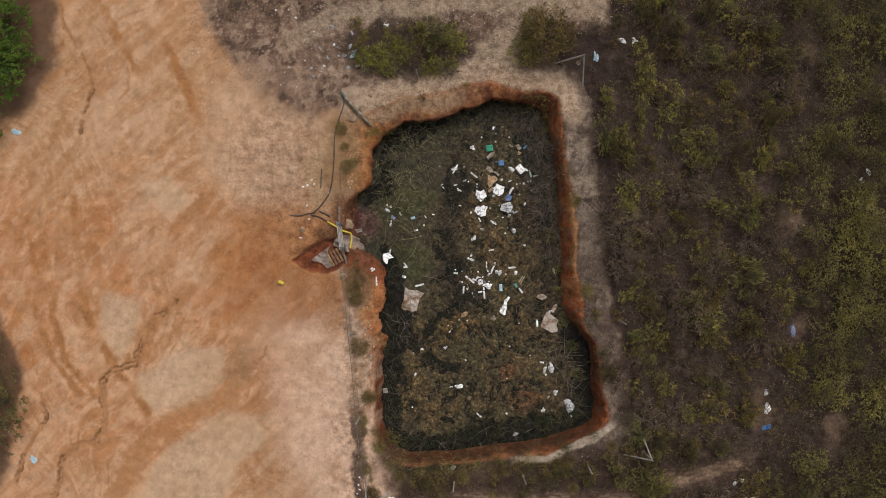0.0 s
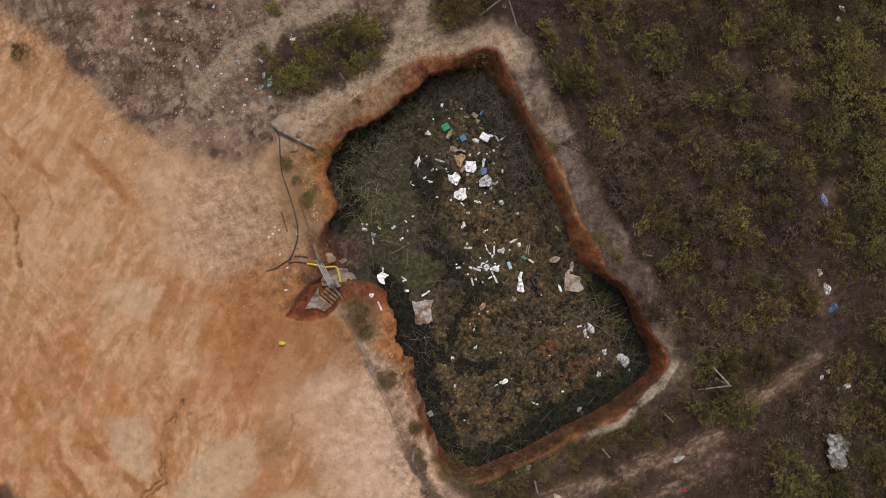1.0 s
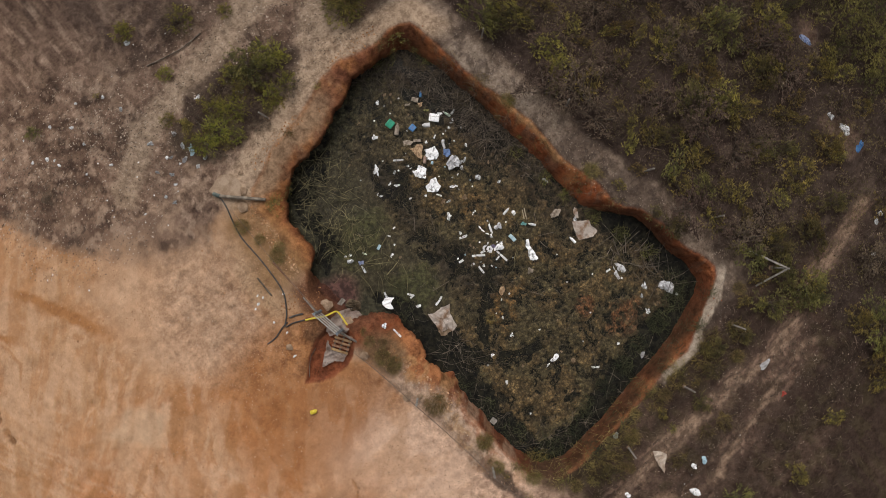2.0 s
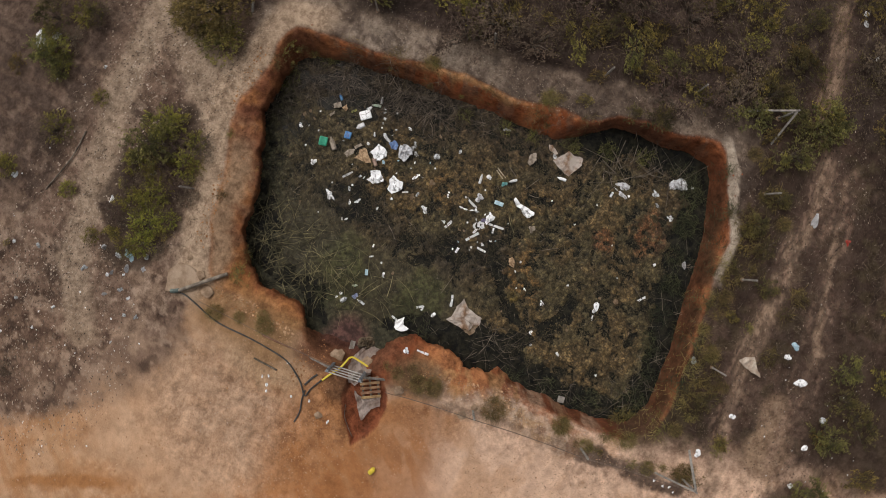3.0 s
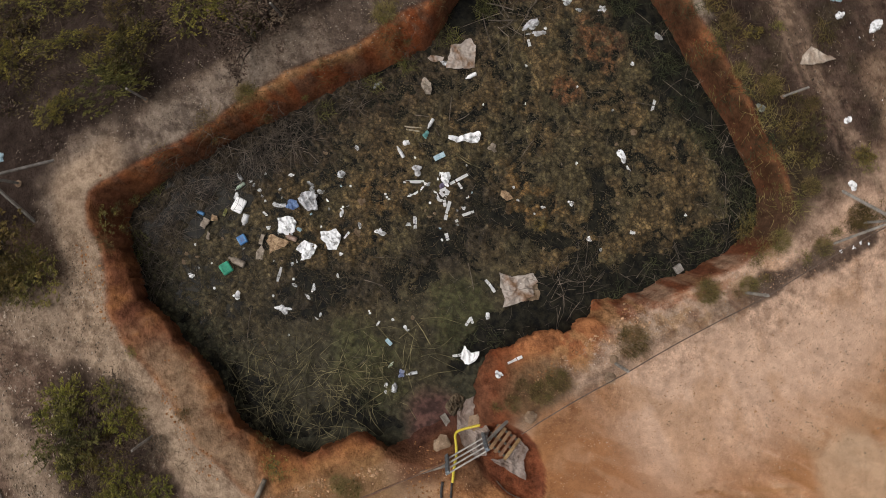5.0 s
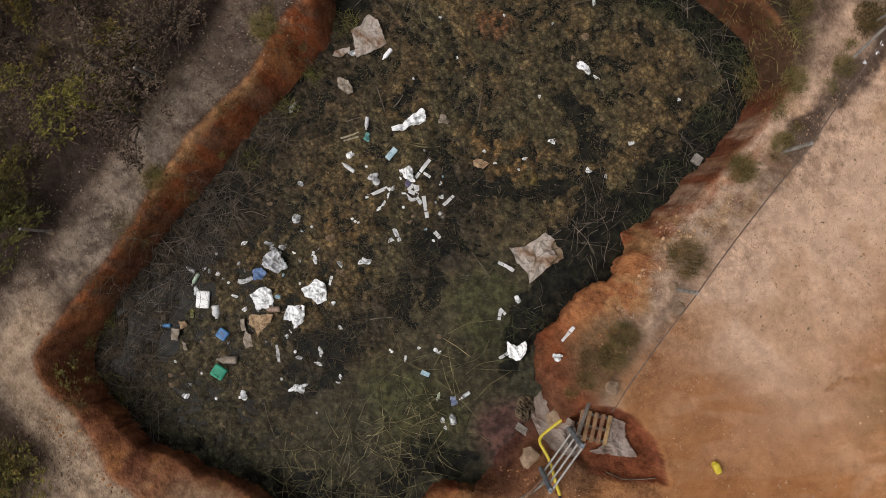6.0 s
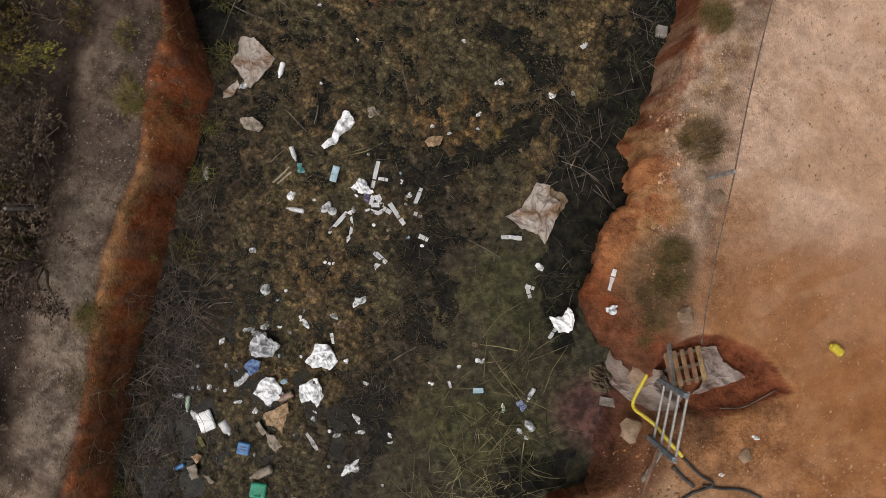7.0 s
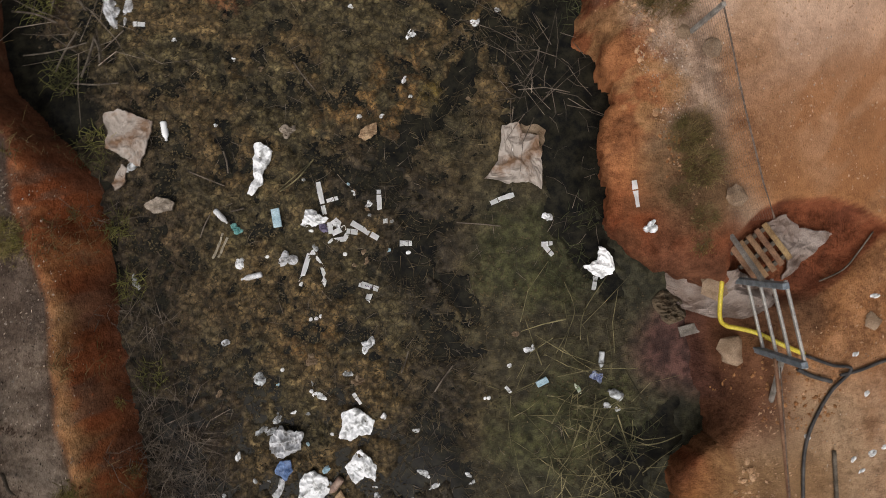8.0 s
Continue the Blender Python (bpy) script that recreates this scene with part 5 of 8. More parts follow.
blades_of("brushwood", 206, [(0.3, -8.2, 0.5), (-0.9, -8.3, 0.5), (-2.0, -7.4, 0.5), (-2.1, -5.2, 0.5), (-2.2, -6.2, 0.4), (1.8, -8.2, 0.3), (3.4, -8.0, 0.3), (-1.4, -7.9, 0.5)], 120, 0.6, 0.006, 0.25, TWIG, "dry stalks along the southern shore of the pond", "brushwood", LEVEL)
blades_of("pond_stalks", 207, [(1.5, -2.0, 4.0), (1.5, -5.0, 3.4), (1.2, 2.0, 3.4), (0.5, 4.0, 2.2), (-1.2, -1.2, 1.2)], 900, 0.28, 0.004, 0.05, TWIG, "thin dead stalks floating in the algae", "stalks", LEVEL + 0.01)
blades_of("pond_stalks", 217, [(0.6, -1.6, 0.6), (0.4, -0.6, 0.7), (0.2, 0.5, 0.7), (0.3, 1.5, 0.8), (0.5, 2.6, 0.8), (-0.3, 3.6, 0.9), (-0.2, -2.9, 0.7), (-1.2, -4.4, 0.7)], 900, 0.26, 0.0045, 0.06, surface("sodden_stalk", (0.05, 0.038, 0.022), (0.15, 0.115, 0.066), 4, 0.8, 0, island=0.5, spec=0.2), "sodden brown stalks tangled in the open water", "stalks", LEVEL + 0.01)
blades_of("shore_grass", 208, [(-2.3, -4.5, 0.35), (-2.3, -5.6, 0.4), (-2.1, -7.0, 0.5), (-1.5, -8.2, 0.5), (0.2, -8.1, 0.4), (-2.2, -1.2, 0.3), (-1.9, -0.3, 0.5), (-2.6, 2.3, 0.4), (-2.6, 4.9, 0.4), (4.6, -7.4, 0.5), (5.6, -7.2, 0.4), (6.0, -6.6, 0.3), (2.5, -7.9, 0.3)], 900, 0.22, 0.006, 0.2, MOAT_GRASS, "dark green grass along the pond's shore", "grass", LEVEL)
blades_of("shore_grass", 213, [(6.0, -7.0, 0.35), (5.4, -7.3, 0.4), (4.5, -7.5, 0.4), (3.5, -7.65, 0.4), (2.5, -7.8, 0.4), (1.5, -7.9, 0.4), (0.5, -8.0, 0.4), (-0.5, -8.4, 0.3), (-1.3, -8.5, 0.3)], 700, 0.24, 0.006, 0.22, MOAT_GRASS, "dark green grass along the southern shore of the pond", "grass", LEVEL)
blades_of("shore_grass", 215, [(4.75, 0.6, 0.25), (4.95, -0.8, 0.25), (5.1, -1.8, 0.25), (5.3, -3.0, 0.3), (5.6, -4.2, 0.3), (5.9, -5.4, 0.3), (4.6, 5.4, 0.3), (3.4, 6.3, 0.4)], 1000, 0.2, 0.006, 0.25, LEAF_DARK, "dark green grass at the foot of the eastern wall", "grass", LEVEL)
blades_of("wall_weeds", 216, [(5.3, 3.2, 0.35), (5.4, 2.0, 0.35), (5.55, -1.6, 0.35), (5.0, 4.6, 0.3), (5.9, -3.2, 0.35), (6.3, -4.8, 0.35), (5.45, 0.2, 0.25)], 700, 0.22, 0.005, 0.15, TUFT, "dry and green grass on the rim of the red wall", "grass")
blades_of("wall_weeds", 219, [(5.2, -8.05, 0.35), (4.3, -8.3, 0.3), (3.4, -8.35, 0.3), (2.3, -8.55, 0.3), (1.0, -8.75, 0.3), (-0.3, -8.9, 0.3), (6.3, -7.5, 0.3)], 900, 0.24, 0.006, 0.2, MOAT_GRASS, "dark green grass at the foot of the southern wall", "grass")
blades_of("wall_weeds", 220, [(5.3, -8.8, 0.4), (4.5, -9.2, 0.4), (4.9, -8.9, 0.3), (3.4, -9.1, 0.35), (2.4, -9.1, 0.4), (0.9, -9.4, 0.4), (1.6, -11.2, 0.3), (3.1, -11.1, 0.25), (0.2, -9.9, 0.4), (3.7, -11.3, 0.3), (6.2, -9.3, 0.4), (-0.6, -9.6, 0.4)], 1500, 0.2, 0.007, 0.18, LEAF_OLIVE, "green weeds on the brown southern verge", "weeds")
blades_of("wall_weeds", 218, [(2.6, -8.75, 0.3), (1.4, -8.9, 0.35), (0.3, -9.05, 0.35), (-0.8, -9.1, 0.35), (-1.8, -8.9, 0.4), (3.8, -8.8, 0.3), (-2.5, -8.1, 0.3)], 800, 0.25, 0.005, 0.18, TUFT, "dry and green weeds on the southern rim of the pit", "grass")
blades_of("undergrowth", 209, [(9.5, 4.0, 2.6), (11.5, -2.0, 4.0), (12.0, 8.0, 4.0), (16.5, 3.0, 4.5), (16.5, -7.0, 4.5), (9.5, -6.0, 2.0), (18.5, 9.0, 4.0), (11.0, 0.0, 3.0), (12.0, -13.0, 3.5)], 5200, 0.35, 0.009, 0.35, LEAF_DRY, "brown dead undergrowth between the shrubs", "undergrowth")
blades_of("undergrowth", 210, [(3.0, -10.0, 2.2), (6.5, -10.0, 2.0), (-0.5, -10.5, 1.2), (-2.0, 8.8, 2.2), (0.4, 9.0, 1.0), (7.2, 2.0, 0.5), (7.4, -1.0, 0.5), (7.8, -4.5, 0.6), (5.0, -13.0, 3.0)], 1800, 0.22, 0.006, 0.14, LEAF_DRY, "brown dry weeds on the southern and northern verges", "weeds")


def low_leaves(name, seed, n, material, label):
    """Loose leafy growth under and between the shrubs."""
    rnd = random.Random(seed)
    verts, faces = [], []
    for _ in range(n):
        x, y = rnd.uniform(6.6, 22.5), rnd.uniform(-15.0, 13.5)
        side = float(np.interp(y, [-16, -9, -6, -3, 0.5, 4, 8, 16], [9.2, 8.8, 7.85, 7.4, 6.9, 6.5, 6.7, 7.0]))
        if x < side + rnd.random() * 0.5 or rnd.random() < 0.5 * (math.sin(x * 2.1 + 1.3 * math.sin(y * 1.7)) + math.sin(y * 2.4 + x)):
            continue
        z = ground_z(x, y) + rnd.uniform(0.03, 0.5)
        s, e = rnd.uniform(0.02, 0.055), Euler((rnd.gauss(0, 0.6), rnd.gauss(0, 0.6), rnd.uniform(0, math.tau))).to_matrix()
        for _ in range(5):
            k = len(verts)
            o = Vector((x + rnd.gauss(0, 0.1), y + rnd.gauss(0, 0.1), z + rnd.gauss(0, 0.04)))
            for q in ((-s, 0, 0), (0, -s * 0.3, 0.01), (s, 0, 0), (0, s * 0.3, 0.01)):
                verts.append(o + e @ Vector(q))
            faces.append((k, k + 1, k + 2, k + 3))
    return tagged(soup(name, verts, faces, material), label, "undergrowth", kind="stuff")


low_leaves("low_growth", 211, 17000, LEAF_DARK, "low olive leaves filling the gaps between the shrubs")
low_leaves("low_growth", 212, 8000, LEAF_DRY, "low brown leaves filling the gaps between the shrubs")


def scattered(name, seed, areas, n, low, high, material, label, category, flatness=0.6):
    """Small angular pieces pressed into the ground."""
    rnd = random.Random(seed)
    verts, faces = [], []
    ico = bmesh.new()
    bmesh.ops.create_icosphere(ico, subdivisions=1, radius=1.0)
    shape = [v.co.copy() for v in ico.verts]
    tris = [tuple(v.index for v in f.verts) for f in ico.faces]
    ico.free()
    weights = [rx * ry for _, _, rx, ry in areas]
    for cx, cy, rx, ry in rnd.choices(areas, weights, k=n):
        a, q = rnd.uniform(0, math.tau), math.sqrt(rnd.random())
        x, y = cx + rx * q * math.cos(a), cy + ry * q * math.sin(a)
        s = low + (high - low) * rnd.random() ** 2.5
        e = Euler((0, 0, rnd.uniform(0, math.tau))).to_matrix() @ Matrix.Diagonal((s * rnd.uniform(0.7, 1.4), s, s * flatness))
        at = Vector((x, y, ground_z(x, y) + 0.1 * s))
        k = len(verts)
        verts += [at + e @ (p * rnd.uniform(0.75, 1.2)) for p in shape]
        faces += [tuple(k + i for i in t) for t in tris]
    return tagged(soup(name, verts, faces, material), label, category, kind="stuff")



def flecks(name, seed, areas, n, low, high, material, label, category):
    """Flat chips and leaf litter strewn on the ground."""
    rnd = random.Random(seed)
    verts, faces = [], []
    weights = [rx * ry for _, _, rx, ry in areas]
    for cx, cy, rx, ry in rnd.choices(areas, weights, k=n):
        a, q = rnd.uniform(0, math.tau), math.sqrt(rnd.random())
        x, y = cx + rx * q * math.cos(a), cy + ry * q * math.sin(a)
        if float(np.hypot(x + 5.0, y + 0.3)) < 1.0 or (-4 < x < 7 and -9 < y < 7 and shore_at(x, y) < 0.35):
            continue
        s, e = rnd.uniform(low, high), Euler((rnd.gauss(0, 0.3), rnd.gauss(0, 0.3), rnd.uniform(0, math.tau))).to_matrix()
        o, k = Vector((x, y, ground_z(x, y) + 0.008)), len(verts)
        long, wide = s * rnd.uniform(0.7, 1.6), s * rnd.uniform(0.35, 0.8)
        for p in ((-long, 0, 0), (0, -wide, 0.004), (long, 0, 0), (0, wide, 0.004)):
            verts.append(o + e @ Vector(p))
        faces.append((k, k + 1, k + 2, k + 3))
    return tagged(soup(name, verts, faces, material), label, category, kind="stuff")


DARK_CHIP = surface("dark_leaf_litter", (0.035, 0.026, 0.02), (0.12, 0.09, 0.066), 2, 0.9, 0, island=0.5, spec=0.1)
PALE_CHIP = surface("pale_grit", (0.2, 0.15, 0.11), (0.48, 0.39, 0.31), 2, 0.9, 0, island=0.4, spec=0.1)
CLAY_CHIP = surface("clay_crumb", (0.29, 0.16, 0.085), (0.5, 0.31, 0.19), 2, 0.95, 0, island=0.2, spec=0.1)
WASTE = [(-7.5, 9.3, 3.6, 2.6), (-2.0, 10.4, 4.5, 1.8), (2.0, 9.0, 2.5, 1.6), (-1.6, 8.6, 2.8, 0.9), (-9.0, 12.0, 4.5, 2.0), (4.5, 10.5, 3.5, 1.6)]
VERGE = [(2.0, -10.4, 3.6, 1.5), (6.5, -10.4, 3.2, 1.6), (3.0, -13.0, 6.0, 1.8), (9.5, -12.0, 3.0, 1.8)]
TROD = [(6.2, 1.0, 0.8, 6.8), (6.9, -6.0, 0.9, 2.2), (5.2, -8.6, 1.6, 0.4), (0.5, 7.5, 4.0, 0.5), (3.8, 7.6, 1.4, 0.6)]
flecks("leaf_litter", 311, WASTE, 5200, 0.01, 0.03, DARK_CHIP, "dark leaf litter on the stony waste ground", "leaf litter")
flecks("grit", 312, WASTE, 5200, 0.01, 0.035, PALE_CHIP, "pale grit on the stony waste ground", "grit")
flecks("leaf_litter", 313, VERGE, 4800, 0.01, 0.03, DARK_CHIP, "dark leaf litter on the southern verge", "leaf litter")
flecks("grit", 314, VERGE, 900, 0.008, 0.024, PALE_CHIP, "pale grit on the southern verge", "grit")
flecks("grit", 315, TROD, 3000, 0.006, 0.018, PALE_CHIP, "pale grit on the trodden path", "grit")
flecks("leaf_litter", 316, TROD, 4200, 0.006, 0.018, DARK_CHIP, "dark leaf litter on the trodden path", "leaf litter")
flecks("clay_crumbs", 317, [(-5.2, -6.0, 2.4, 5.0), (-3.2, -5.0, 0.5, 3.6), (-7.0, 2.6, 3.0, 3.0), (-3.8, 3.6, 0.6, 2.4), (-3.1, -1.8, 0.6, 1.6)], 6500, 0.006, 0.024, CLAY_CHIP, "crumbs of dried clay on the bare bank", "clay crumbs")
flecks("clay_crumbs", 318, [(-12.0, 0.0, 6.0, 10.0), (-6.0, -12.0, 4.0, 2.5)], 3600, 0.01, 0.036, CLAY_CHIP, "crumbs of dried clay on the open ground", "clay crumbs")
flecks("dry_weeds", 321, [(-5.6, -7.8, 1.5, 2.4), (-7.0, -8.6, 1.2, 1.6)], 170, 0.014, 0.034, CARD, "dark dry weed clumps dotted over the pale clay", "weeds")
flecks("dry_weeds", 319, [(-5.4, -7.2, 1.5, 3.2), (-6.5, -12.0, 3.0, 2.0)], 330, 0.012, 0.035, CARD, "small dry brown weeds dotted over the pale clay", "weeds")
blades_of("dry_weeds", 320, [(-5.3, -7.4, 1.5), (-4.9, -9.2, 1.3), (-6.0, -6.0, 1.0), (-5.2, -11.0, 1.2)], 220, 0.14, 0.003, 0.03, CARD, "thin dry stems lying on the pale clay", "weeds")

scattered("clay_lumps", 309, [(-2.75, -2.6, 0.4, 0.8), (-2.9, -3.9, 0.4, 1.0), (-3.6, 3.4, 0.4, 1.3)], 500, 0.012, 0.05, surface("tan_clod", (0.26, 0.125, 0.055), (0.5, 0.32, 0.19), 3, 0.95, 0.5, island=0.35, spec=0.1), "lumps of tan clay strewn over the bank", "clay lumps")
scattered("pebbles", 308, [(-3.25, -3.4, 0.45, 1.2), (-3.1, -5.2, 0.4, 1.5), (-2.9, -2.2, 0.35, 1.0), (-3.0, -8.0, 0.5, 1.5), (-3.2, -2.9, 0.4, 1.2), (-3.05, -4.2, 0.4, 1.4)], 1700, 0.005, 0.015, STONE, "white quartz pebbles on the gravelly bank", "pebbles")
scattered("pebbles", 301, [(-5.2, -6.5, 2.2, 4.2), (-3.2, -5.5, 0.6, 3.5), (-7.0, 3.2, 2.4, 2.4), (-3.6, 3.8, 0.5, 2.2)], 2200, 0.004, 0.013, STONE, "pale quartz pebbles strewn over the clay bank", "pebbles")
scattered("pebbles", 302, [(6.2, 1.0, 0.6, 6.5), (6.8, -6.0, 0.7, 2.0), (5.4, -8.3, 1.2, 0.4), (0.0, 7.4, 3.5, 0.4)], 800, 0.006, 0.02, PATH_STONE, "small grey stones on the trodden path", "pebbles")
scattered("stones", 303, [(-7.5, 8.8, 3.6, 2.6), (-3.0, 10.6, 4.0, 1.4), (2.0, 9.6, 2.5, 1.2), (6.0, -11.5, 5.0, 0.8), (-9.0, 11.5, 4.0, 2.0)], 240, 0.006, 0.03, PATH_STONE, "scattered stones on the grey waste ground", "stones")
scattered("clods", 304, [(-5.6, -7.5, 1.6, 3.0), (-12.0, 0.0, 5.5, 9.0), (-7.0, 4.0, 2.5, 3.5)], 260, 0.008, 0.04, surface("clod", (0.28, 0.15, 0.075), (0.4, 0.24, 0.135), 3, 0.95, 0.5, island=0.3, spec=0.1), "small clods of dried clay on the bare ground", "clods")
RED_CLOD = surface("red_clod", (0.13, 0.042, 0.02), (0.26, 0.085, 0.036), 3, 0.95, 0.5, island=0.35, spec=0.1)
scattered("clay_lumps", 306, [(5.0, 4.5, 0.3, 1.6), (5.2, 1.5, 0.3, 1.8), (5.45, -1.2, 0.3, 1.5), (5.85, -4.0, 0.35, 1.6), (6.5, -6.3, 0.35, 1.0), (5.4, -8.0, 1.2, 0.3), (2.6, -8.4, 1.6, 0.3), (-0.4, -8.8, 1.6, 0.3), (-2.45, -5.2, 0.25, 1.4)], 260, 0.008, 0.035, RED_CLOD, "lumps of red clay fallen from the pit wall", "clay lumps")
scattered("clay_lumps", 307, [(-3.0, -2.0, 0.4, 0.7), (-3.6, 3.8, 0.4, 1.6), (-2.7, -2.8, 0.35, 0.9), (-0.5, 6.3, 2.2, 0.4), (2.6, 7.0, 1.4, 0.3), (-4.6, 1.6, 0.8, 0.6), (-2.8, -2.2, 0.35, 1.2)], 1600, 0.007, 0.034, surface("orange_clod", (0.2, 0.085, 0.034), (0.38, 0.19, 0.085), 3, 0.95, 0.5, island=0.3, spec=0.1), "lumps of orange clay on the bank of the pit", "clay lumps")
scattered("litter", 305, [(-8.5, 8.6, 3.2, 2.0), (-3.8, 8.3, 1.0, 0.9), (-1.6, 9.3, 2.0, 0.7), (1.0, -12.4, 2.0, 1.0), (-4.0, -13.4, 1.2, 0.8), (-6.0, 8.0, 1.6, 1.4), (-2.0, 11.8, 3.0, 1.2), (0.0, -13.6, 2.5, 1.6), (-0.6, -10.9, 0.8, 0.5)], 110, 0.006, 0.03, BAGWHITE, "small white scraps of litter strewn over the waste ground", "litter", 0.4)


def floating_bits(name, seed, n, material, label):
    rnd = random.Random(seed)
    verts, faces = [], []
    while n:
        x, y = rnd.uniform(-3.0, 6.4), rnd.uniform(-8.6, 6.3)
        if shore_at(x, y) > -0.1:
            continue
        n -= 1
        cover = cover_at(x, y)
        if rnd.random() > (cover - 0.28) * 2.2:
            continue
        z = max(LEVEL, algae_z(x, y)) + rnd.uniform(0.0, 0.012)
        s, e = rnd.uniform(0.01, 0.034), Euler((rnd.gauss(0, 0.45), rnd.gauss(0, 0.45), rnd.uniform(0, math.tau))).to_matrix()
        k = len(verts)
        for q in ((-s, 0, 0), (0, -s * 0.5, 0.006), (s, 0, 0), (0, s * 0.5, 0.006)):
            verts.append(Vector((x, y, z)) + e @ Vector(q))
        faces.append((k, k + 1, k + 2, k + 3))
    return tagged(soup(name, verts, faces, material), label, "pond weed", kind="stuff")


floating_bits("pond_weed", 401, 60000, surface("weed_leaf", (0.03, 0.024, 0.012), (0.1, 0.074, 0.036), 0.8, 0.7, 0, island=0.4, spec=0.25), "small brown and olive leaves matted on the pond")

# ---- fence posts, gate and wire ----
POST_TALL = 1.1


def footing(bm, r, seed):
    rnd = random.Random(seed)
    made = bmesh.ops.create_icosphere(bm, subdivisions=2, radius=r)["verts"]
    for v in made:
        v.co *= rnd.uniform(0.8, 1.15) * (1 + 0.35 * noise.noise(v.co * 4 / r * 0.3 + Vector((seed, 0, 0))))
        v.co.z *= 0.4


def fence_post(x, y, seed, label="slim concrete fence post set in a rough footing", lean=(0, 0)):
    base = holder("fence_post", pose(x, y, ground_z(x, y), lean[0], lean[1], seed * 37 % 90), label, "fence post", "posts round the pit")
    bm = bmesh.new()
    add_box(bm, 0.05, 0.05, POST_TALL, (0, 0, POST_TALL / 2 - 0.2), bevel=0.01)
    part("post", bm, CONCRETE, base)
    bm = bmesh.new()
    footing(bm, 0.07, seed)
    part("footing", bm, FOOTING, base, "lumpy earth-coloured concrete footing")
    return base


for n, (x, y) in enumerate(((-1.05, 7.2), (6.36, 4.32), (6.95, 0.58), (7.5, -2.95), (8.2, -5.76), (6.2, -8.98), (3.5, -9.46), (0.63, -9.76))):
    fence_post(x, y, n, lean=((n * 53 % 7) - 3, (n * 31 % 7) - 3))


def corner_post(x, y, ends, seed):
    base = holder("corner_post", pose(x, y, ground_z(x, y)), "concrete corner post propped by two slanting braces", "fence post", "corner posts of the pit fence")
    bm = bmesh.new()
    add_box(bm, 0.055, 0.055, POST_TALL + 0.2, (0, 0, POST_TALL / 2 - 0.1), bevel=0.012)
    part("post", bm, CONCRETE, base)
    bm = bmesh.new()
    footing(bm, 0.09, seed)
    part("footing", bm, FOOTING, base)
    for ex, ey in ends:
        bm = bmesh.new()
        tube(bm, [(ex - x, ey - y, ground_z(ex, ey) - ground_z(x, y) - 0.05), (0.03 * (ex - x), 0.03 * (ey - y), POST_TALL - 0.1)], 0.036, 4)
        part("brace", bm, CONCRETE, base)


corner_post(5.68, 7.85, ((4.66, 7.85), (5.88, 6.86)), 21)
corner_post(8.55, -8.42, ((8.35, -7.35), (7.7, -8.55)), 22)
corner_post(-2.9, -10.35, ((-1.98, -10.2), (-3.1, -9.5)), 23)

# western fence: posts with wire between them
LINE = [(-4.05, -0.85), (-3.7, -3.56), (-3.36, -7.1), (-2.95, -10.25)]
fence = holder("wire_fence", pose(0, 0, 0), "rusty wire-mesh fence on concrete posts along the pit", "fence")
for n, (x, y) in enumerate(LINE[1:3]):
    bm = bmesh.new()
    add_box(bm, 0.06, 0.06, 1.15, (x, y, ground_z(x, y) + 0.375), (0, 0, 6), 0.01)
    post = part("post", bm, CONCRETE, fence, "grey concrete post")
    bm = bmesh.new()
    footing(bm, 0.1, 40 + n)
    bmesh.ops.translate(bm, vec=(x + 0.12, y, ground_z(x, y) + 0.02), verts=bm.verts)
    part("footing", bm, FOOTING, post, "lumpy earth-coloured footing")
for (ax, ay), (bx, by) in zip(LINE, LINE[1:]):
    bm = bmesh.new()
    n = int(math.hypot(bx - ax, by - ay) / 0.14)
    low = [ground_z(ax + (bx - ax) * k / 6, ay + (by - ay) * k / 6) for k in range(7)]
    for k in range(n + 1):
        u = k / n
        x, y, z = ax + (bx - ax) * u, ay + (by - ay) * u, float(np.interp(u * 6, range(7), low))
        sag = 0.04 * math.sin(u * math.pi)
        tube(bm, [(x + sag, y, z), (x - 0.05 + sag, y, z + 0.86)], 0.0014, 3)
    for row in range(17):
        h = 0.02 + row * 0.0525
        tube(bm, [(ax + (bx - ax) * k / 6 + 0.04 * math.sin(k / 6 * math.pi) - 0.05 * h, ay + (by - ay) * k / 6, low[k] + h) for k in range(7)], 0.014 if row == 16 else 0.002, 3)
    part("wire_mesh", bm, WIRE, fence, "rusty square wire mesh")

gate = holder("gate", pose(-4.12, 0.48, ground_z(-4.12, 0.48), 0, 0, 7.5), "steel gate of four pale bars between blue-grey posts", "gate")
for sy in (-0.5, 0.5):
    bm = bmesh.new()
    add_box(bm, 0.085, 0.085, 1.75, (0, sy, 0.45), bevel=0.01)
    post = part("post", bm, BLUE_STEEL, gate, "blue-grey steel gate post")
    bm = bmesh.new()
    footing(bm, 0.23, 60 + int(sy * 10))
    bmesh.ops.translate(bm, vec=(0.22, sy, 0.0), verts=bm.verts)
    part("footing", bm, FOOTING, post, "lumpy earth-coloured footing")
for h in (0.35, 0.67, 0.98, 1.28):
    bm = bmesh.new()
    add_box(bm, 0.036, 1.13, 0.045, (-0.03, 0, h), bevel=0.01)
    part("bar", bm, STEEL, gate, "pale galvanised bar")
for y0, y1, x1 in ((-0.5, -1.46, 0.0), (0.5, 1.5, -0.05)):
    bm = bmesh.new()
    tube(bm, [(0, y0, 0.85), (x1, y1, 0.0)], 0.04, 6)
    part("brace", bm, GREY_WOOD, gate, "grey slanting brace")

# ---- the dug hole with its pallet, sheet, pipes and hoses ----


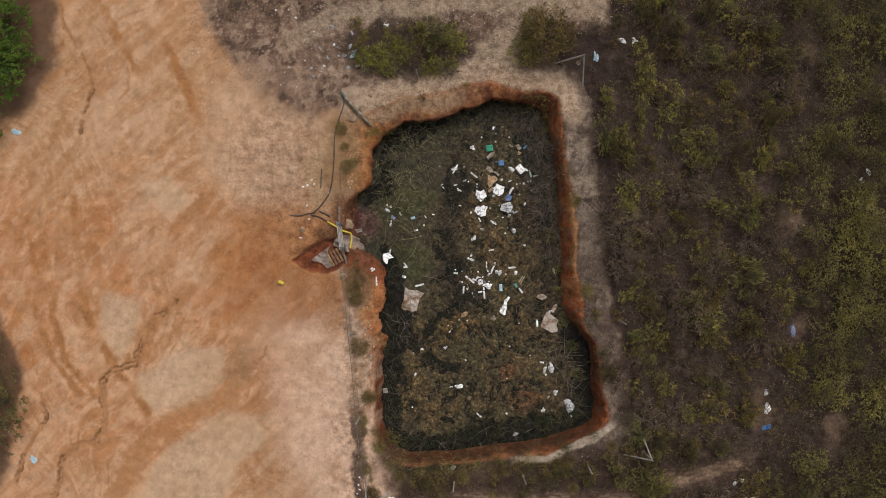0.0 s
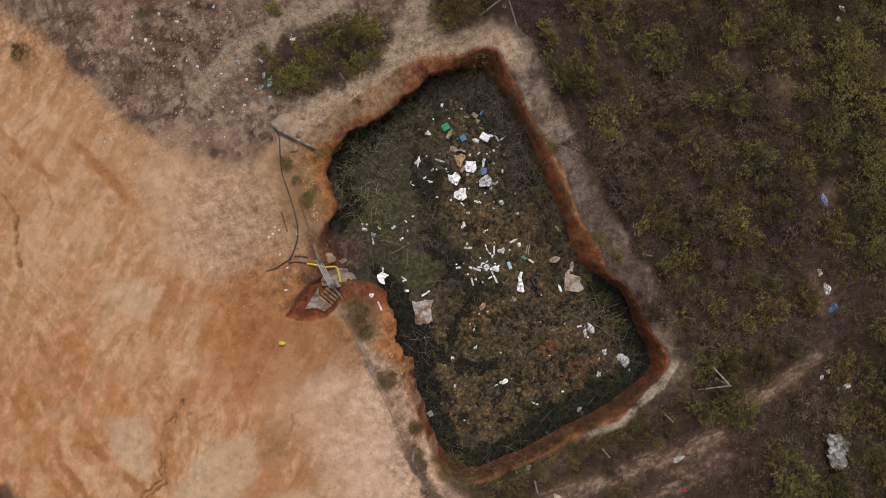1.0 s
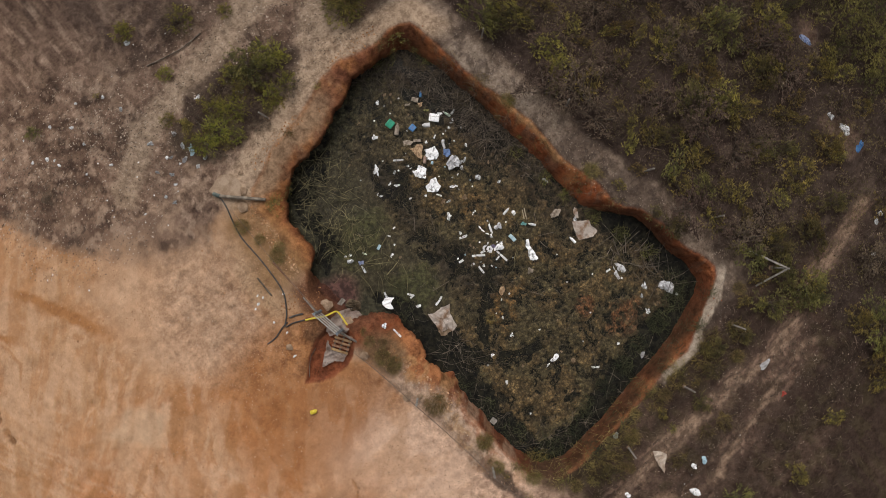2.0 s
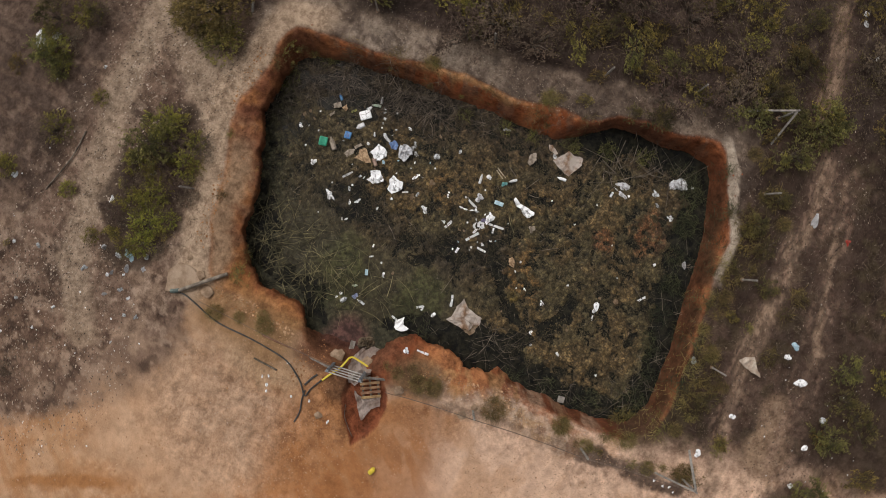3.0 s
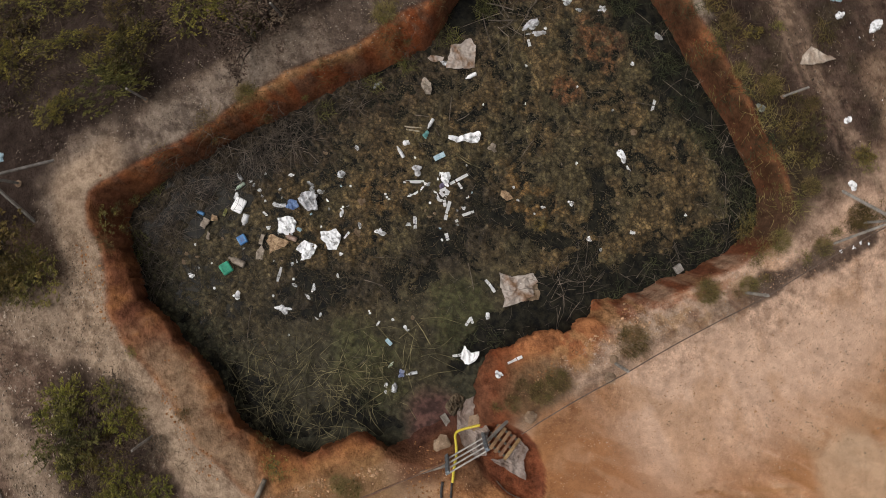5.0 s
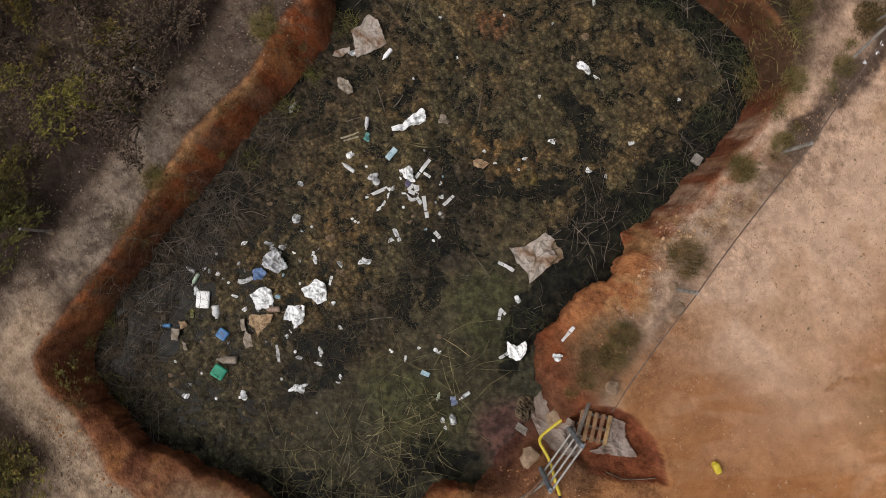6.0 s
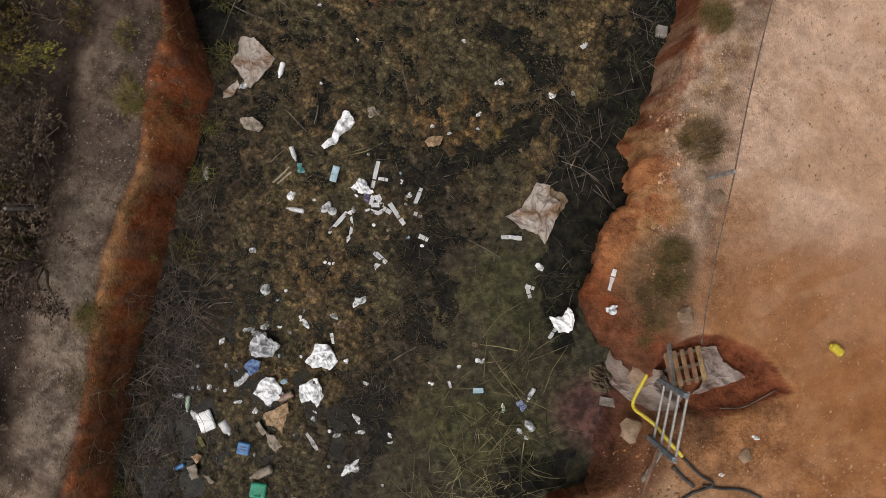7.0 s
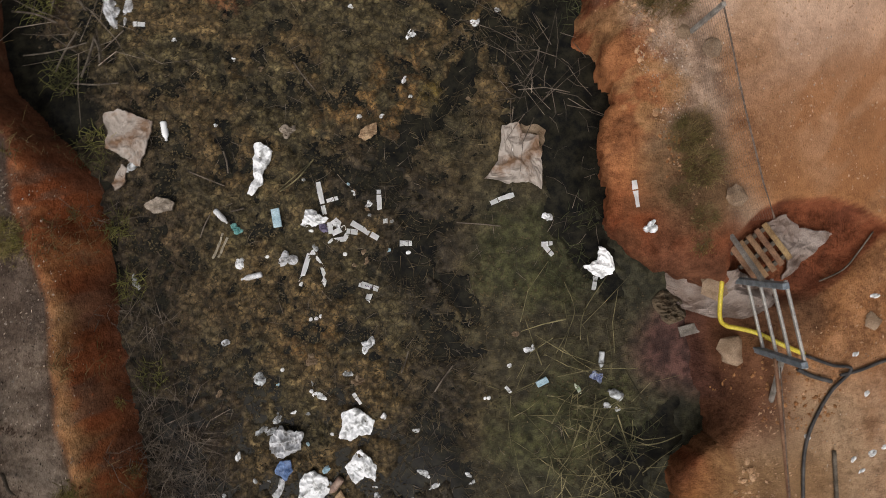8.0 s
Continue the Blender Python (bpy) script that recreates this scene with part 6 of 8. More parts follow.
def cloth(name, x, y, w, d, turn, seed, material, label, category, ripple=0.05, cut=0.3, follow=True, base=0.0, n=26, hem=0.4, square=False, taper=0.0):
    """A wrinkled sheet with a ragged outline and a little thickness, laid over what is under it."""
    rnd = random.Random(seed)
    ca, sa = math.cos(radians(turn)), math.sin(radians(turn))
    off = rnd.uniform(0, 90)
    bm = bmesh.new()
    grid = {}
    for i in range(n + 1):
        for j in range(n + 1):
            u, v = 2 * i / n - 1, 2 * j / n - 1
            k = 1.0 + hem * (noise.noise((u * 1.1 + off, v * 1.1, 3)) * max(abs(u), abs(v)))
            p, q = u * w / 2 * k, v * d / 2 * k * (1 - taper * (u + 1) / 2)
            wx, wy = x + p * ca - q * sa, y + p * sa + q * ca
            fold = abs(noise.noise((wx * 3.1 + off, wy * 3.1, 0))) + 0.5 * abs(noise.noise((wx * 8 + off, wy * 8, 5)))
            z = (ground_z(wx, wy) if follow else 0.0) + base + ripple * fold
            grid[i, j] = bm.verts.new((wx, wy, z))
    for i in range(n):
        for j in range(n):
            u, v = 2 * (i + 0.5) / n - 1, 2 * (j + 0.5) / n - 1
            inside = square or math.hypot(u, v) < 1.0 + cut * noise.noise((u * 2.2 + off, v * 2.2, 9)) + 0.12
            if inside:
                bm.faces.new((grid[i, j], grid[i + 1, j], grid[i + 1, j + 1], grid[i, j + 1]))
    bmesh.ops.delete(bm, geom=[v for v in bm.verts if not v.link_faces], context="VERTS")
    bmesh.ops.solidify(bm, geom=bm.faces[:], thickness=0.006)
    return tagged(part(name, bm, material), label, category)


def torn_sheet(name, outline, z, seed, material, label, category, folds=0.09, on_ground=False, fine=1.0):
    """A creased sheet of a given torn outline, lying on the pond."""
    off = Vector((seed * 7.7, seed * 3.1, 0))
    cx, cy = sum(p[0] for p in outline) / len(outline), sum(p[1] for p in outline) / len(outline)
    edge = []
    for (ax, ay), (bx, by) in zip(outline, outline[1:] + outline[:1]):
        for k in range(7):
            p = Vector((ax + (bx - ax) * k / 7, ay + (by - ay) * k / 7, 0))
            edge.append(p + 0.025 * noise.noise_vector(p * 7 + off) + 0.016 * fine * noise.noise_vector(p * 19 + off))
    bm = bmesh.new()
    rings = []
    for r in range(1, 17):
        row = []
        for e in edge:
            p = Vector((cx, cy, 0)).lerp(Vector((e.x, e.y, 0)), r / 16)
            crease = 1 - 2.2 * abs(noise.noise(Vector((p.x * 2.2 + 0.8 * p.y, p.y * 3.4, 0)) * fine + off))
            small = 1 - 2.0 * abs(noise.noise(p * 8.0 * fine - off)) - 0.5 * abs(noise.noise(p * 19.0 - off))
            lift = ground_z(p.x, p.y) if on_ground else 0.0
            row.append(bm.verts.new((p.x - cx, p.y - cy, lift + folds * (0.6 * max(crease, 0) + 0.3 * max(small, 0)))))
        rings.append(row)
    middle = bm.verts.new((0, 0, rings[0][0].co.z))
    for k in range(len(edge)):
        j = (k + 1) % len(edge)
        bm.faces.new((middle, rings[0][k], rings[0][j]))
        for a, b in zip(rings, rings[1:]):
            bm.faces.new((a[k], b[k], b[j], a[j]))
    hem = [bm.verts.new((v.co.x, v.co.y, v.co.z - 0.03)) for v in rings[-1]]
    for k in range(len(edge)):
        j = (k + 1) % len(edge)
        bm.faces.new((rings[-1][k], hem[k], hem[j], rings[-1][j]))
    bmesh.ops.recalc_face_normals(bm, faces=bm.faces[:])
    ob = tagged(part(name, bm, material), label, category)
    ob.location = (cx, cy, z)
    return ob


torn_sheet("plastic_sheet", [(-4.54, -0.78), (-4.82, -0.87), (-5.01, -0.66), (-5.31, -0.6), (-5.49, -0.53), (-5.27, -0.34), (-5.02, -0.17), (-4.72, 0.06), (-4.8, -0.22), (-4.7, -0.5)], 0.03, 3, SHEET, "muddy pale plastic sheet lining the dug hole", "plastic sheet", 0.12, True)
torn_sheet("plastic_sheet", [(-3.21, -0.16), (-3.68, -0.14), (-4.0, -0.2), (-4.26, -0.04), (-4.57, 0.1), (-4.54, 0.31), (-4.1, 0.54), (-3.85, 0.56), (-3.54, 0.42), (-3.36, 0.1)], 0.03, 4, SHEET, "muddy grey plastic sheet running down to the pond", "plastic sheet", 0.16, True)
plank = bmesh.new()
add_box(plank, 0.3, 0.16, 0.04, bevel=0.006)
tagged(part("board", plank, GREY_WOOD), "short grey board by the muddy inlet", "board").matrix_world = pose(-3.62, 0.76, ground_z(-3.62, 0.76) + 0.05, 10, 5, 10)
pallet = holder("pallet", pose(-4.4, -0.37, ground_z(-4.4, -0.37) + 0.17, 3, -4, 29.5), "small weathered wooden pallet in the dug hole", "pallet")
for k in (-1, 0, 1):
    bm = bmesh.new()
    add_box(bm, 0.7, 0.06, 0.08, (0, k * 0.24, -0.05), bevel=0.005)
    part("stringer", bm, BARK, pallet)
for k in range(5):
    bm = bmesh.new()
    add_box(bm, 0.082, 0.62, 0.02, (-0.29 + k * 0.145, 0, 0.0), bevel=0.004)
    part("slat", bm, WOOD, pallet)


def pipe(name, pts, r, material, label, category, sides=8):
    """A bent pipe or hose, rounded at its turns."""
    pts = [Vector(p) for p in pts]
    line = []
    for i in range(len(pts) - 1):
        p0, p1, p2, p3 = pts[max(i - 1, 0)], pts[i], pts[i + 1], pts[min(i + 2, len(pts) - 1)]
        for k in range(6):
            u = k / 6
            line.append(0.5 * ((2 * p1) + (p2 - p0) * u + (2 * p0 - 5 * p1 + 4 * p2 - p3) * u * u + (3 * p1 - p0 - 3 * p2 + p3) * u ** 3))
    bm = bmesh.new()
    tube(bm, line + [pts[-1]], r, sides)
    return tagged(part(name, bm, material, smooth=True), label, category)


def lying(x, y, up=0.03):
    return (x, y, ground_z(x, y) + up)


pipe("yellow_pipe", [lying(-4.78, 1.08, 0.06), lying(-4.5, 0.93, 0.1), (-4.2, 0.74, 0.02), (-3.98, 0.66, -0.1), (-3.86, 0.62, -0.16), (-3.8, 0.5, -0.2), (-3.84, 0.1, -0.16), (-3.9, -0.3, -0.1)], 0.033, YELLOW, "yellow plastic pipe bent towards the pond", "pipe")
pipe("black_hose", [lying(-4.78, 1.1, 0.05), lying(-5.2, 1.3), lying(-5.46, 1.39, 0.05), lying(-5.11, 1.72), lying(-4.71, 2.34), lying(-4.58, 3.2), lying(-4.55, 3.89), lying(-4.51, 4.86), lying(-4.2, 5.9), lying(-4.15, 6.3, 0.05)], 0.024, BLACK, "thick black hose along the fence line", "hose")
pipe("black_hose", [lying(-5.3, 1.45, 0.06), lying(-5.6, 1.42), lying(-6.0, 1.32), lying(-6.35, 1.35)], 0.024, BLACK, "end of a black hose on the bare clay", "hose")
pipe("black_hose", [lying(-5.15, 1.52, 0.07), lying(-4.9, 1.42), lying(-4.7, 1.3)], 0.032, BLACK, "black coupling between hose and pipe", "hose")
pipe("pole", [lying(-4.1, 6.27, 0.08), lying(-3.6, 5.74, 0.18), (-3.02, 5.14, 0.05)], 0.062, surface("weathered_pole", (0.13, 0.105, 0.08), (0.28, 0.235, 0.185), 5, 0.85, 0.5), "weathered wooden pole leaning over the rim", "pole", 6)
pipe("pole", [lying(-5.1, 2.5, 0.03), lying(-5.05, 3.3, 0.05)], 0.03, BARK, "dark stick lying on the clay", "pole", 5)
pipe("cable", [lying(-4.1, 5.5, 0.3), (-4.15, 3.5, 0.45), (-4.15, 1.1, 0.6)], 0.008, WIRE, "sagging wire between gate and corner", "wire", 4)
pipe("rail", [(-4.22, 3.3, 0.36), (-4.19, 2.2, 0.42), (-4.15, 1.0, 0.5)], 0.026, WOOD, "weathered wooden rail running to the gate", "rail", 6)
pipe("stick", [lying(-6.06, -0.5, 0.03), lying(-5.8, -0.22, 0.06), lying(-5.55, -0.01, 0.06), lying(-5.22, 0.12, 0.05)], 0.012, TWIG, "pale stick at the edge of the hole", "stick", 4)
for n, (x, y, r) in enumerate(((-3.43, 5.89, 0.17), (-3.78, 5.47, 0.2), (-3.03, 6.41, 0.1), (-5.85, 0.75, 0.12), (-4.08, -1.2, 0.16), (-3.95, -3.3, 0.14))):
    bm = bmesh.new()
    footing(bm, r, 80 + n)
    rock = tagged(part("rock", bm, FOOTING), "rough lump of earth-coloured concrete", "rock")
    rock.matrix_world = pose(x, y, ground_z(x, y) + 0.02, 0, 0, n * 50)

bm = bmesh.new()
ring = [bm.verts.new((x + 3.7, y - 6.3, 0.0)) for x, y in ((-3.3, 6.62), (-3.27, 6.3), (-3.32, 6.08), (-3.62, 5.72), (-3.9, 5.86), (-4.1, 6.1), (-4.22, 6.4), (-4.3, 6.68), (-4.0, 6.74), (-3.68, 6.85))]
for v in [g for g in bmesh.ops.extrude_face_region(bm, geom=[bm.faces.new(ring)])["geom"] if isinstance(g, bmesh.types.BMVert)]:
    v.co.z += 0.1
bmesh.ops.recalc_face_normals(bm, faces=bm.faces[:])
bmesh.ops.bevel(bm, geom=bm.edges[:], offset=0.02, segments=2, affect="EDGES")
slab = tagged(part("slab", bm, surface("tan_concrete", (0.24, 0.165, 0.11), (0.38, 0.28, 0.2), 4, 0.95, 0.6, spec=0.1)), "broken tan concrete slab at the old fence corner", "slab")
slab.location = (-3.7, 6.3, ground_z(-3.7, 6.3) - 0.02)

torn_sheet("plastic_sheet", [(1.18, -10.42), (1.34, -10.54), (1.47, -10.79), (1.24, -10.95), (0.97, -11.22), (1.02, -10.85), (1.08, -10.6)], 0.04, 21, surface("pale_torn_film", (0.3, 0.22, 0.16), (0.5, 0.42, 0.34), 4, 0.6, 0.3), "pale torn plastic sheet on the brown verge", "plastic sheet", 0.06, True)

# yellow can on the bare clay
can = holder("canister", pose(-6.7, -1.48, ground_z(-6.7, -1.48) + 0.065, 90, 0, 67), "yellow plastic canister lying on the bare clay", "canister")
bm = bmesh.new()
add_box(bm, 0.145, 0.13, 0.23, bevel=0.042)
part("body", bm, YELLOW, can, smooth=True)
bm = bmesh.new()
lathe(bm, [(0.024, 0.1), (0.024, 0.14), (0.018, 0.145)], 10)
part("cap", bm, YELLOW, can)
bm = bmesh.new()
tube(bm, [(0.02, 0, 0.1), (0.04, 0, 0.135), (0.06, 0, 0.1)], 0.01, 6)
part("handle", bm, YELLOW, can)

# ---- litter in the pond and round it, each piece a thing ----


def afloat(x, y):
    """The height of what floats or lies at a place."""
    if -4 < x < 7 and -9 < y < 7 and shore_at(x, y) < 0.1:
        return max(LEVEL, algae_z(x, y))
    return ground_z(x, y)


def bag(x, y, rx, ry, turn, material=BAGWHITE, label="crumpled white plastic bag lying in the algae", name="plastic_bag", lobes=0.62, tall=0.13, category="plastic bag"):
    rnd = random.Random(int(1000 * (x * 7.3 + y * 3.1)))
    off = Vector((rnd.uniform(0, 50), rnd.uniform(0, 50), rnd.uniform(0, 50)))
    rings, spokes = (14, 48) if rx > 0.09 else (5, 20)
    n = rnd.randrange(6, 10)
    knots = sorted((j + rnd.uniform(-0.32, 0.32)) * math.tau / n for j in range(n))
    reach = [rnd.uniform(1 - 1.1 * lobes, 1 + 0.5 * lobes) for _ in knots]
    knots, reach = [knots[-1] - math.tau] + knots + [knots[0] + math.tau], [reach[-1]] + reach + [reach[0]]
    bm = bmesh.new()
    rows = []
    small = min(rx, ry)
    for i in range(1, rings + 1):
        row = []
        for j in range(spokes):
            a, q = j * math.tau / spokes, i / rings
            d = Vector((math.cos(a), math.sin(a), 0))
            a = a if a < knots[-1] else a - math.tau
            k = float(np.interp(a, knots, reach)) + 0.22 * lobes * noise.noise(d * 4.5 + off)
            p = d * q * k
            fold = 1 - abs(noise.noise(p * 1.9 + off)) * 2.6
            crumple = 1 - abs(noise.noise(Vector((p.x * 3.1, p.y * 4.6, 0)) - off)) * 2.4
            pinch = 1 - abs(noise.noise(p * 8.5 - off)) * 2.0
            z = small * ((0.35 + 0.9 * tall) * (1 - q ** 4) * (0.25 + 0.5 * fold + 0.35 * crumple) + 0.11 * pinch)
            row.append(bm.verts.new((p.x * rx, p.y * ry, max(z, -0.01))))
        rows.append(row)
    top = bm.verts.new((0, 0, tall * small))
    for j in range(spokes):
        bm.faces.new((top, rows[0][j], rows[0][(j + 1) % spokes]))
        for a, b in zip(rows, rows[1:]):
            bm.faces.new((a[j], b[j], b[(j + 1) % spokes], a[(j + 1) % spokes]))
    hem = [bm.verts.new((v.co.x * 0.96, v.co.y * 0.96, -0.02 - 0.1 * small)) for v in rows[-1]]
    for j in range(spokes):
        bm.faces.new((rows[-1][j], hem[j], hem[(j + 1) % spokes], rows[-1][(j + 1) % spokes]))
    bm.faces.new(hem[::-1])
    ob = tagged(part(name, bm, material), label, category)
    ob.matrix_world = pose(x, y, afloat(x, y) + 0.03 * rx, 0, 0, turn)
    return ob


def strip(*pts, w=0.041, material=WHITE, label="white plastic strip floating on the algae", name="plastic_strip"):
    """A flat bent strip through points, with a little thickness."""
    cx, cy = sum(p[0] for p in pts) / len(pts), sum(p[1] for p in pts) / len(pts)
    rnd = random.Random(int(1000 * (cx * 5.1 + cy)))
    line = []
    for a, b in zip(pts, pts[1:]):
        for k in range(3):
            line.append(Vector(a) + (Vector(b) - Vector(a)) * k / 3)
    line.append(Vector(pts[-1]))
    bm = bmesh.new()
    rows = []
    for i, p in enumerate(line):
        way = (line[min(i + 1, len(line) - 1)] - line[max(i - 1, 0)]).normalized()
        side = Vector((-way.y, way.x)) * w * rnd.uniform(0.85, 1.15)
        z, roll = rnd.uniform(0.0, 0.025), rnd.uniform(-0.012, 0.012)
        rows.append([bm.verts.new((p.x - cx + s * side.x, p.y - cy + s * side.y, z + roll * s)) for s in (-1, 1)])
    broken = rnd.randrange(1, len(rows) - 1) if len(rows) > 3 else -1
    for k, (a, b) in enumerate(zip(rows, rows[1:])):
        if k == broken:
            a = [bm.verts.new(v.co.lerp(u.co, 0.16)) for v, u in zip(a, b)]
        bm.faces.new((a[0], a[1], b[1], b[0]))
    bmesh.ops.solidify(bm, geom=bm.faces[:], thickness=0.01)
    ob = tagged(part(name, bm, material), label, "plastic strip")
    ob.matrix_world = pose(cx, cy, afloat(cx, cy) + 0.015)
    return ob


def bottle(x, y, turn, length=0.3, r=0.042, material=CLEAR, label="clear plastic bottle floating on the algae", cap=WHITE):
    base = holder("bottle", pose(x, y, afloat(x, y) + r * 0.55, 0, 90, turn), label, "bottle")
    bm = bmesh.new()
    h = length / 2
    lathe(bm, [(r * 0.8, -h), (r, -h + 0.012), (r, -h * 0.5), (r * 0.93, -h * 0.42), (r, -h * 0.3), (r, h * 0.35), (r * 0.8, h * 0.55), (r * 0.36, h * 0.8), (r * 0.34, h * 0.9)], 12)
    part("body", bm, material, base, smooth=True)
    bm = bmesh.new()
    lathe(bm, [(r * 0.4, h * 0.88), (r * 0.4, h), (r * 0.34, h * 1.02)], 10)
    part("cap", bm, cap, base, "screw cap")
    return base


def carton(x, y, turn, w, d, h, material, label, name="carton", tilt=5.0):
    bm = bmesh.new()
    add_box(bm, w, d, h, bevel=min(w, d, h) * 0.12)
    rnd = random.Random(int(1000 * (x + y * 3)))
    for v in bm.verts:
        v.co += Vector([rnd.uniform(-0.04, 0.04) * min(w, d) for _ in range(3)])
    ob = tagged(part(name, bm, material), label, name.replace("_", " "))
    ob.matrix_world = pose(x, y, afloat(x, y) + h * 0.35, tilt, -tilt * 0.6, turn)
    return ob



def white_bag(outline, seed, label="crumpled white plastic bag lying in the algae"):
    return torn_sheet("plastic_bag", outline, LEVEL + 0.05, seed, BAGWHITE, label, "plastic bag", 0.1, fine=1.4)


# the white strips in the middle of the pond
strip((1.9, -2.15), (1.85, -1.63))
strip((1.8, -1.84), (1.62, -1.87), w=0.03)
strip((0.97, -1.93), (0.98, -1.72), (1.0, -1.49), w=0.036)
strip((1.44, -1.46), (1.05, -1.17))
strip((1.85, -1.21), (1.58, -1.22), (1.5, -1.33), w=0.04)
strip((1.8, -1.43), (1.64, -1.53), w=0.042)
strip((1.76, -1.32), (1.54, -1.4), w=0.042)
strip((1.53, -1.34), (1.36, -1.3), w=0.042)
strip((1.78, -1.5), (1.77, -1.32), w=0.038)
strip((2.14, -1.09), (2.24, -0.84), (2.36, -0.56), w=0.036)
strip((2.12, -1.09), (1.99, -0.85), (1.94, -0.66), (2.0, -0.53), (2.07, -0.44), w=0.036)
lettered = strip((1.43, -0.5), (1.14, -0.38), w=0.042, label="white plastic strip with a line of worn print")
bm = bmesh.new()
for k in range(5):
    add_box(bm, 0.016, 0.022, 0.002, (-0.05 + k * 0.026, 0, 0), (0, 0, 0))
bmesh.ops.transform(bm, matrix=pose(0, 0, 0.036, 0, 0, 157), verts=bm.verts)
part("print", bm, PURPLE, lettered, "dark worn print bars")
strip((1.26, -0.36), (1.35, -0.18), w=0.04)
strip((0.73, -1.06), (0.54, -1.04), w=0.045)
white_bag([(2.24, -1.52), (2.16, -1.6), (2.12, -1.73), (2.01, -1.72), (1.9, -1.63), (1.79, -1.57), (1.85, -1.5), (2.0, -1.47), (2.15, -1.45)], 17, "crumpled white plastic bag among white strips")
bag(1.68, -1.46, 0.1, 0.08, 70)
bag(1.88, -1.44, 0.1, 0.09, 10, PURPLE, "scrap of dark purple film among white strips", "film_scrap", category="film")
carton(2.6, -1.66, 4, 0.13, 0.29, 0.06, PALEBLUE, "pale blue flattened drink carton on the algae")
bottle(3.08, -0.785, 8, 0.33, 0.045, MILKY, "flat milky plastic bottle on the algae", MILKY)
bag(2.5, -1.01, 0.15, 0.12, 0, FILM, "crushed clear plastic bottle in the algae", "crushed_bottle", category="bottle")
bag(3.24, -1.04, 0.09, 0.11, 0, BAGWHITE, "crumpled white paper ball in the algae", "paper_ball", category="paper")
torn_sheet("plastic_bag", [(2.8, -2.81), (2.7, -2.84), (2.53, -2.69), (2.57, -2.56), (2.72, -2.41), (2.76, -2.21), (2.94, -2.03), (3.01, -2.07), (2.86, -2.29), (2.86, -2.53)], LEVEL + 0.06, 16, BAGWHITE, "long twisted white plastic bag in the algae", "plastic bag", 0.09, fine=1.25)

bag(3.26, -1.56, 0.1, 0.09, 0, TEAL, "crumpled teal plastic wrapper in the algae", "wrapper", category="wrapper")
bottle(3.46, -1.77, 128, 0.28, 0.045, MILKY, "small milky plastic bottle on the algae", MILKY)
pipe("stick", [(2.52, -2.09, LEVEL + 0.05), (2.25, -2.27, LEVEL + 0.07), (1.93, -2.5, LEVEL + 0.05)], 0.01, STRAW, "thin pale stick floating in the pond", "stick", 4)
CREAM = surface("cream_plastic", (0.42, 0.36, 0.26), (0.6, 0.54, 0.42), 7, 0.5, 0.2)
strip((3.64, -1.13), (3.52, -1.34), (3.44, -1.51), w=0.016, material=CREAM, label="narrow cream plastic strip in the algae")
strip((3.55, -1.14), (3.46, -1.28), (3.37, -1.43), w=0.02, material=CREAM, label="narrow cream plastic strip in the algae")
strip((0.95, -1.43), (0.88, -1.43), w=0.035)
bag(0.82, -1.42, 0.035, 0.035, 0, CLEAR, "round clear plastic lid on the algae", "lid", category="lid")
bag(1.16, -1.72, 0.07, 0.06, 0, BAGWHITE, "white torn wrapper scrap in the algae", "wrapper", category="wrapper")
# the sunken tarpaulin and its strips
torn_sheet("tarpaulin", [(-1.05, -2.72), (-1.29, -2.73), (-1.36, -2.57), (-1.58, -2.5), (-1.62, -2.1), (-1.56, -1.66), (-1.37, -1.8), (-1.06, -1.81), (-0.69, -1.91), (-0.92, -2.17)], LEVEL + 0.08, 1, TARP, "torn mud-stained tarpaulin lying in the pond", "tarpaulin", 0.12)
cloth("tarpaulin", -1.5, -2.5, 0.45, 0.36, -20, 12, CARD, "brown soaked flap of tarpaulin half under water", "tarpaulin", 0.05, 0.4, False, LEVEL + 0.012, n=18, square=True)
strip((-1.15, -2.35), (-1.12, -2.2), (-1.06, -2.15), w=0.03, label="white plastic strip lying on the tarpaulin").location.z = LEVEL + 0.11
strip((-0.75, -1.53), (-0.93, -1.59), (-1.13, -1.63), w=0.04)
bag(-1.62, -1.21, 0.085, 0.1, 30)
strip((-1.65, -0.81), (-1.47, -0.81), w=0.035)
strip((-1.49, -0.82), (-1.63, -0.62), w=0.036)
torn_sheet("plastic_bag", [(-2.08, -0.4), (-2.3, -0.48), (-2.33, -0.7), (-2.47, -0.6), (-2.55, -0.42), (-2.52, -0.24), (-2.32, -0.17), (-2.22, -0.24)], LEVEL + 0.08, 15, WHITE, "torn white plastic bag at the foot of the bank", "plastic bag", 0.14, fine=1.8)
strip((-2.27, -0.22), (-2.21, -0.01), w=0.038, label="white torn strip of a plastic bag")
strip((-2.7, -1.58), (-2.72, -1.2), w=0.035, label="white plastic strip lying on the red bank").location.z = ground_z(-3.1, -1.4) + 0.03
bag(-2.86, -0.9, 0.15, 0.1, 40, BAGWHITE, "crumpled clear plastic wrapper on the red bank", "wrapper", category="wrapper").location.z = ground_z(-3.2, -0.9) + 0.02
bag(-2.65, -1.85, 0.05, 0.03, 0, BAGWHITE, "white scrap on the red bank", "wrapper", category="wrapper")
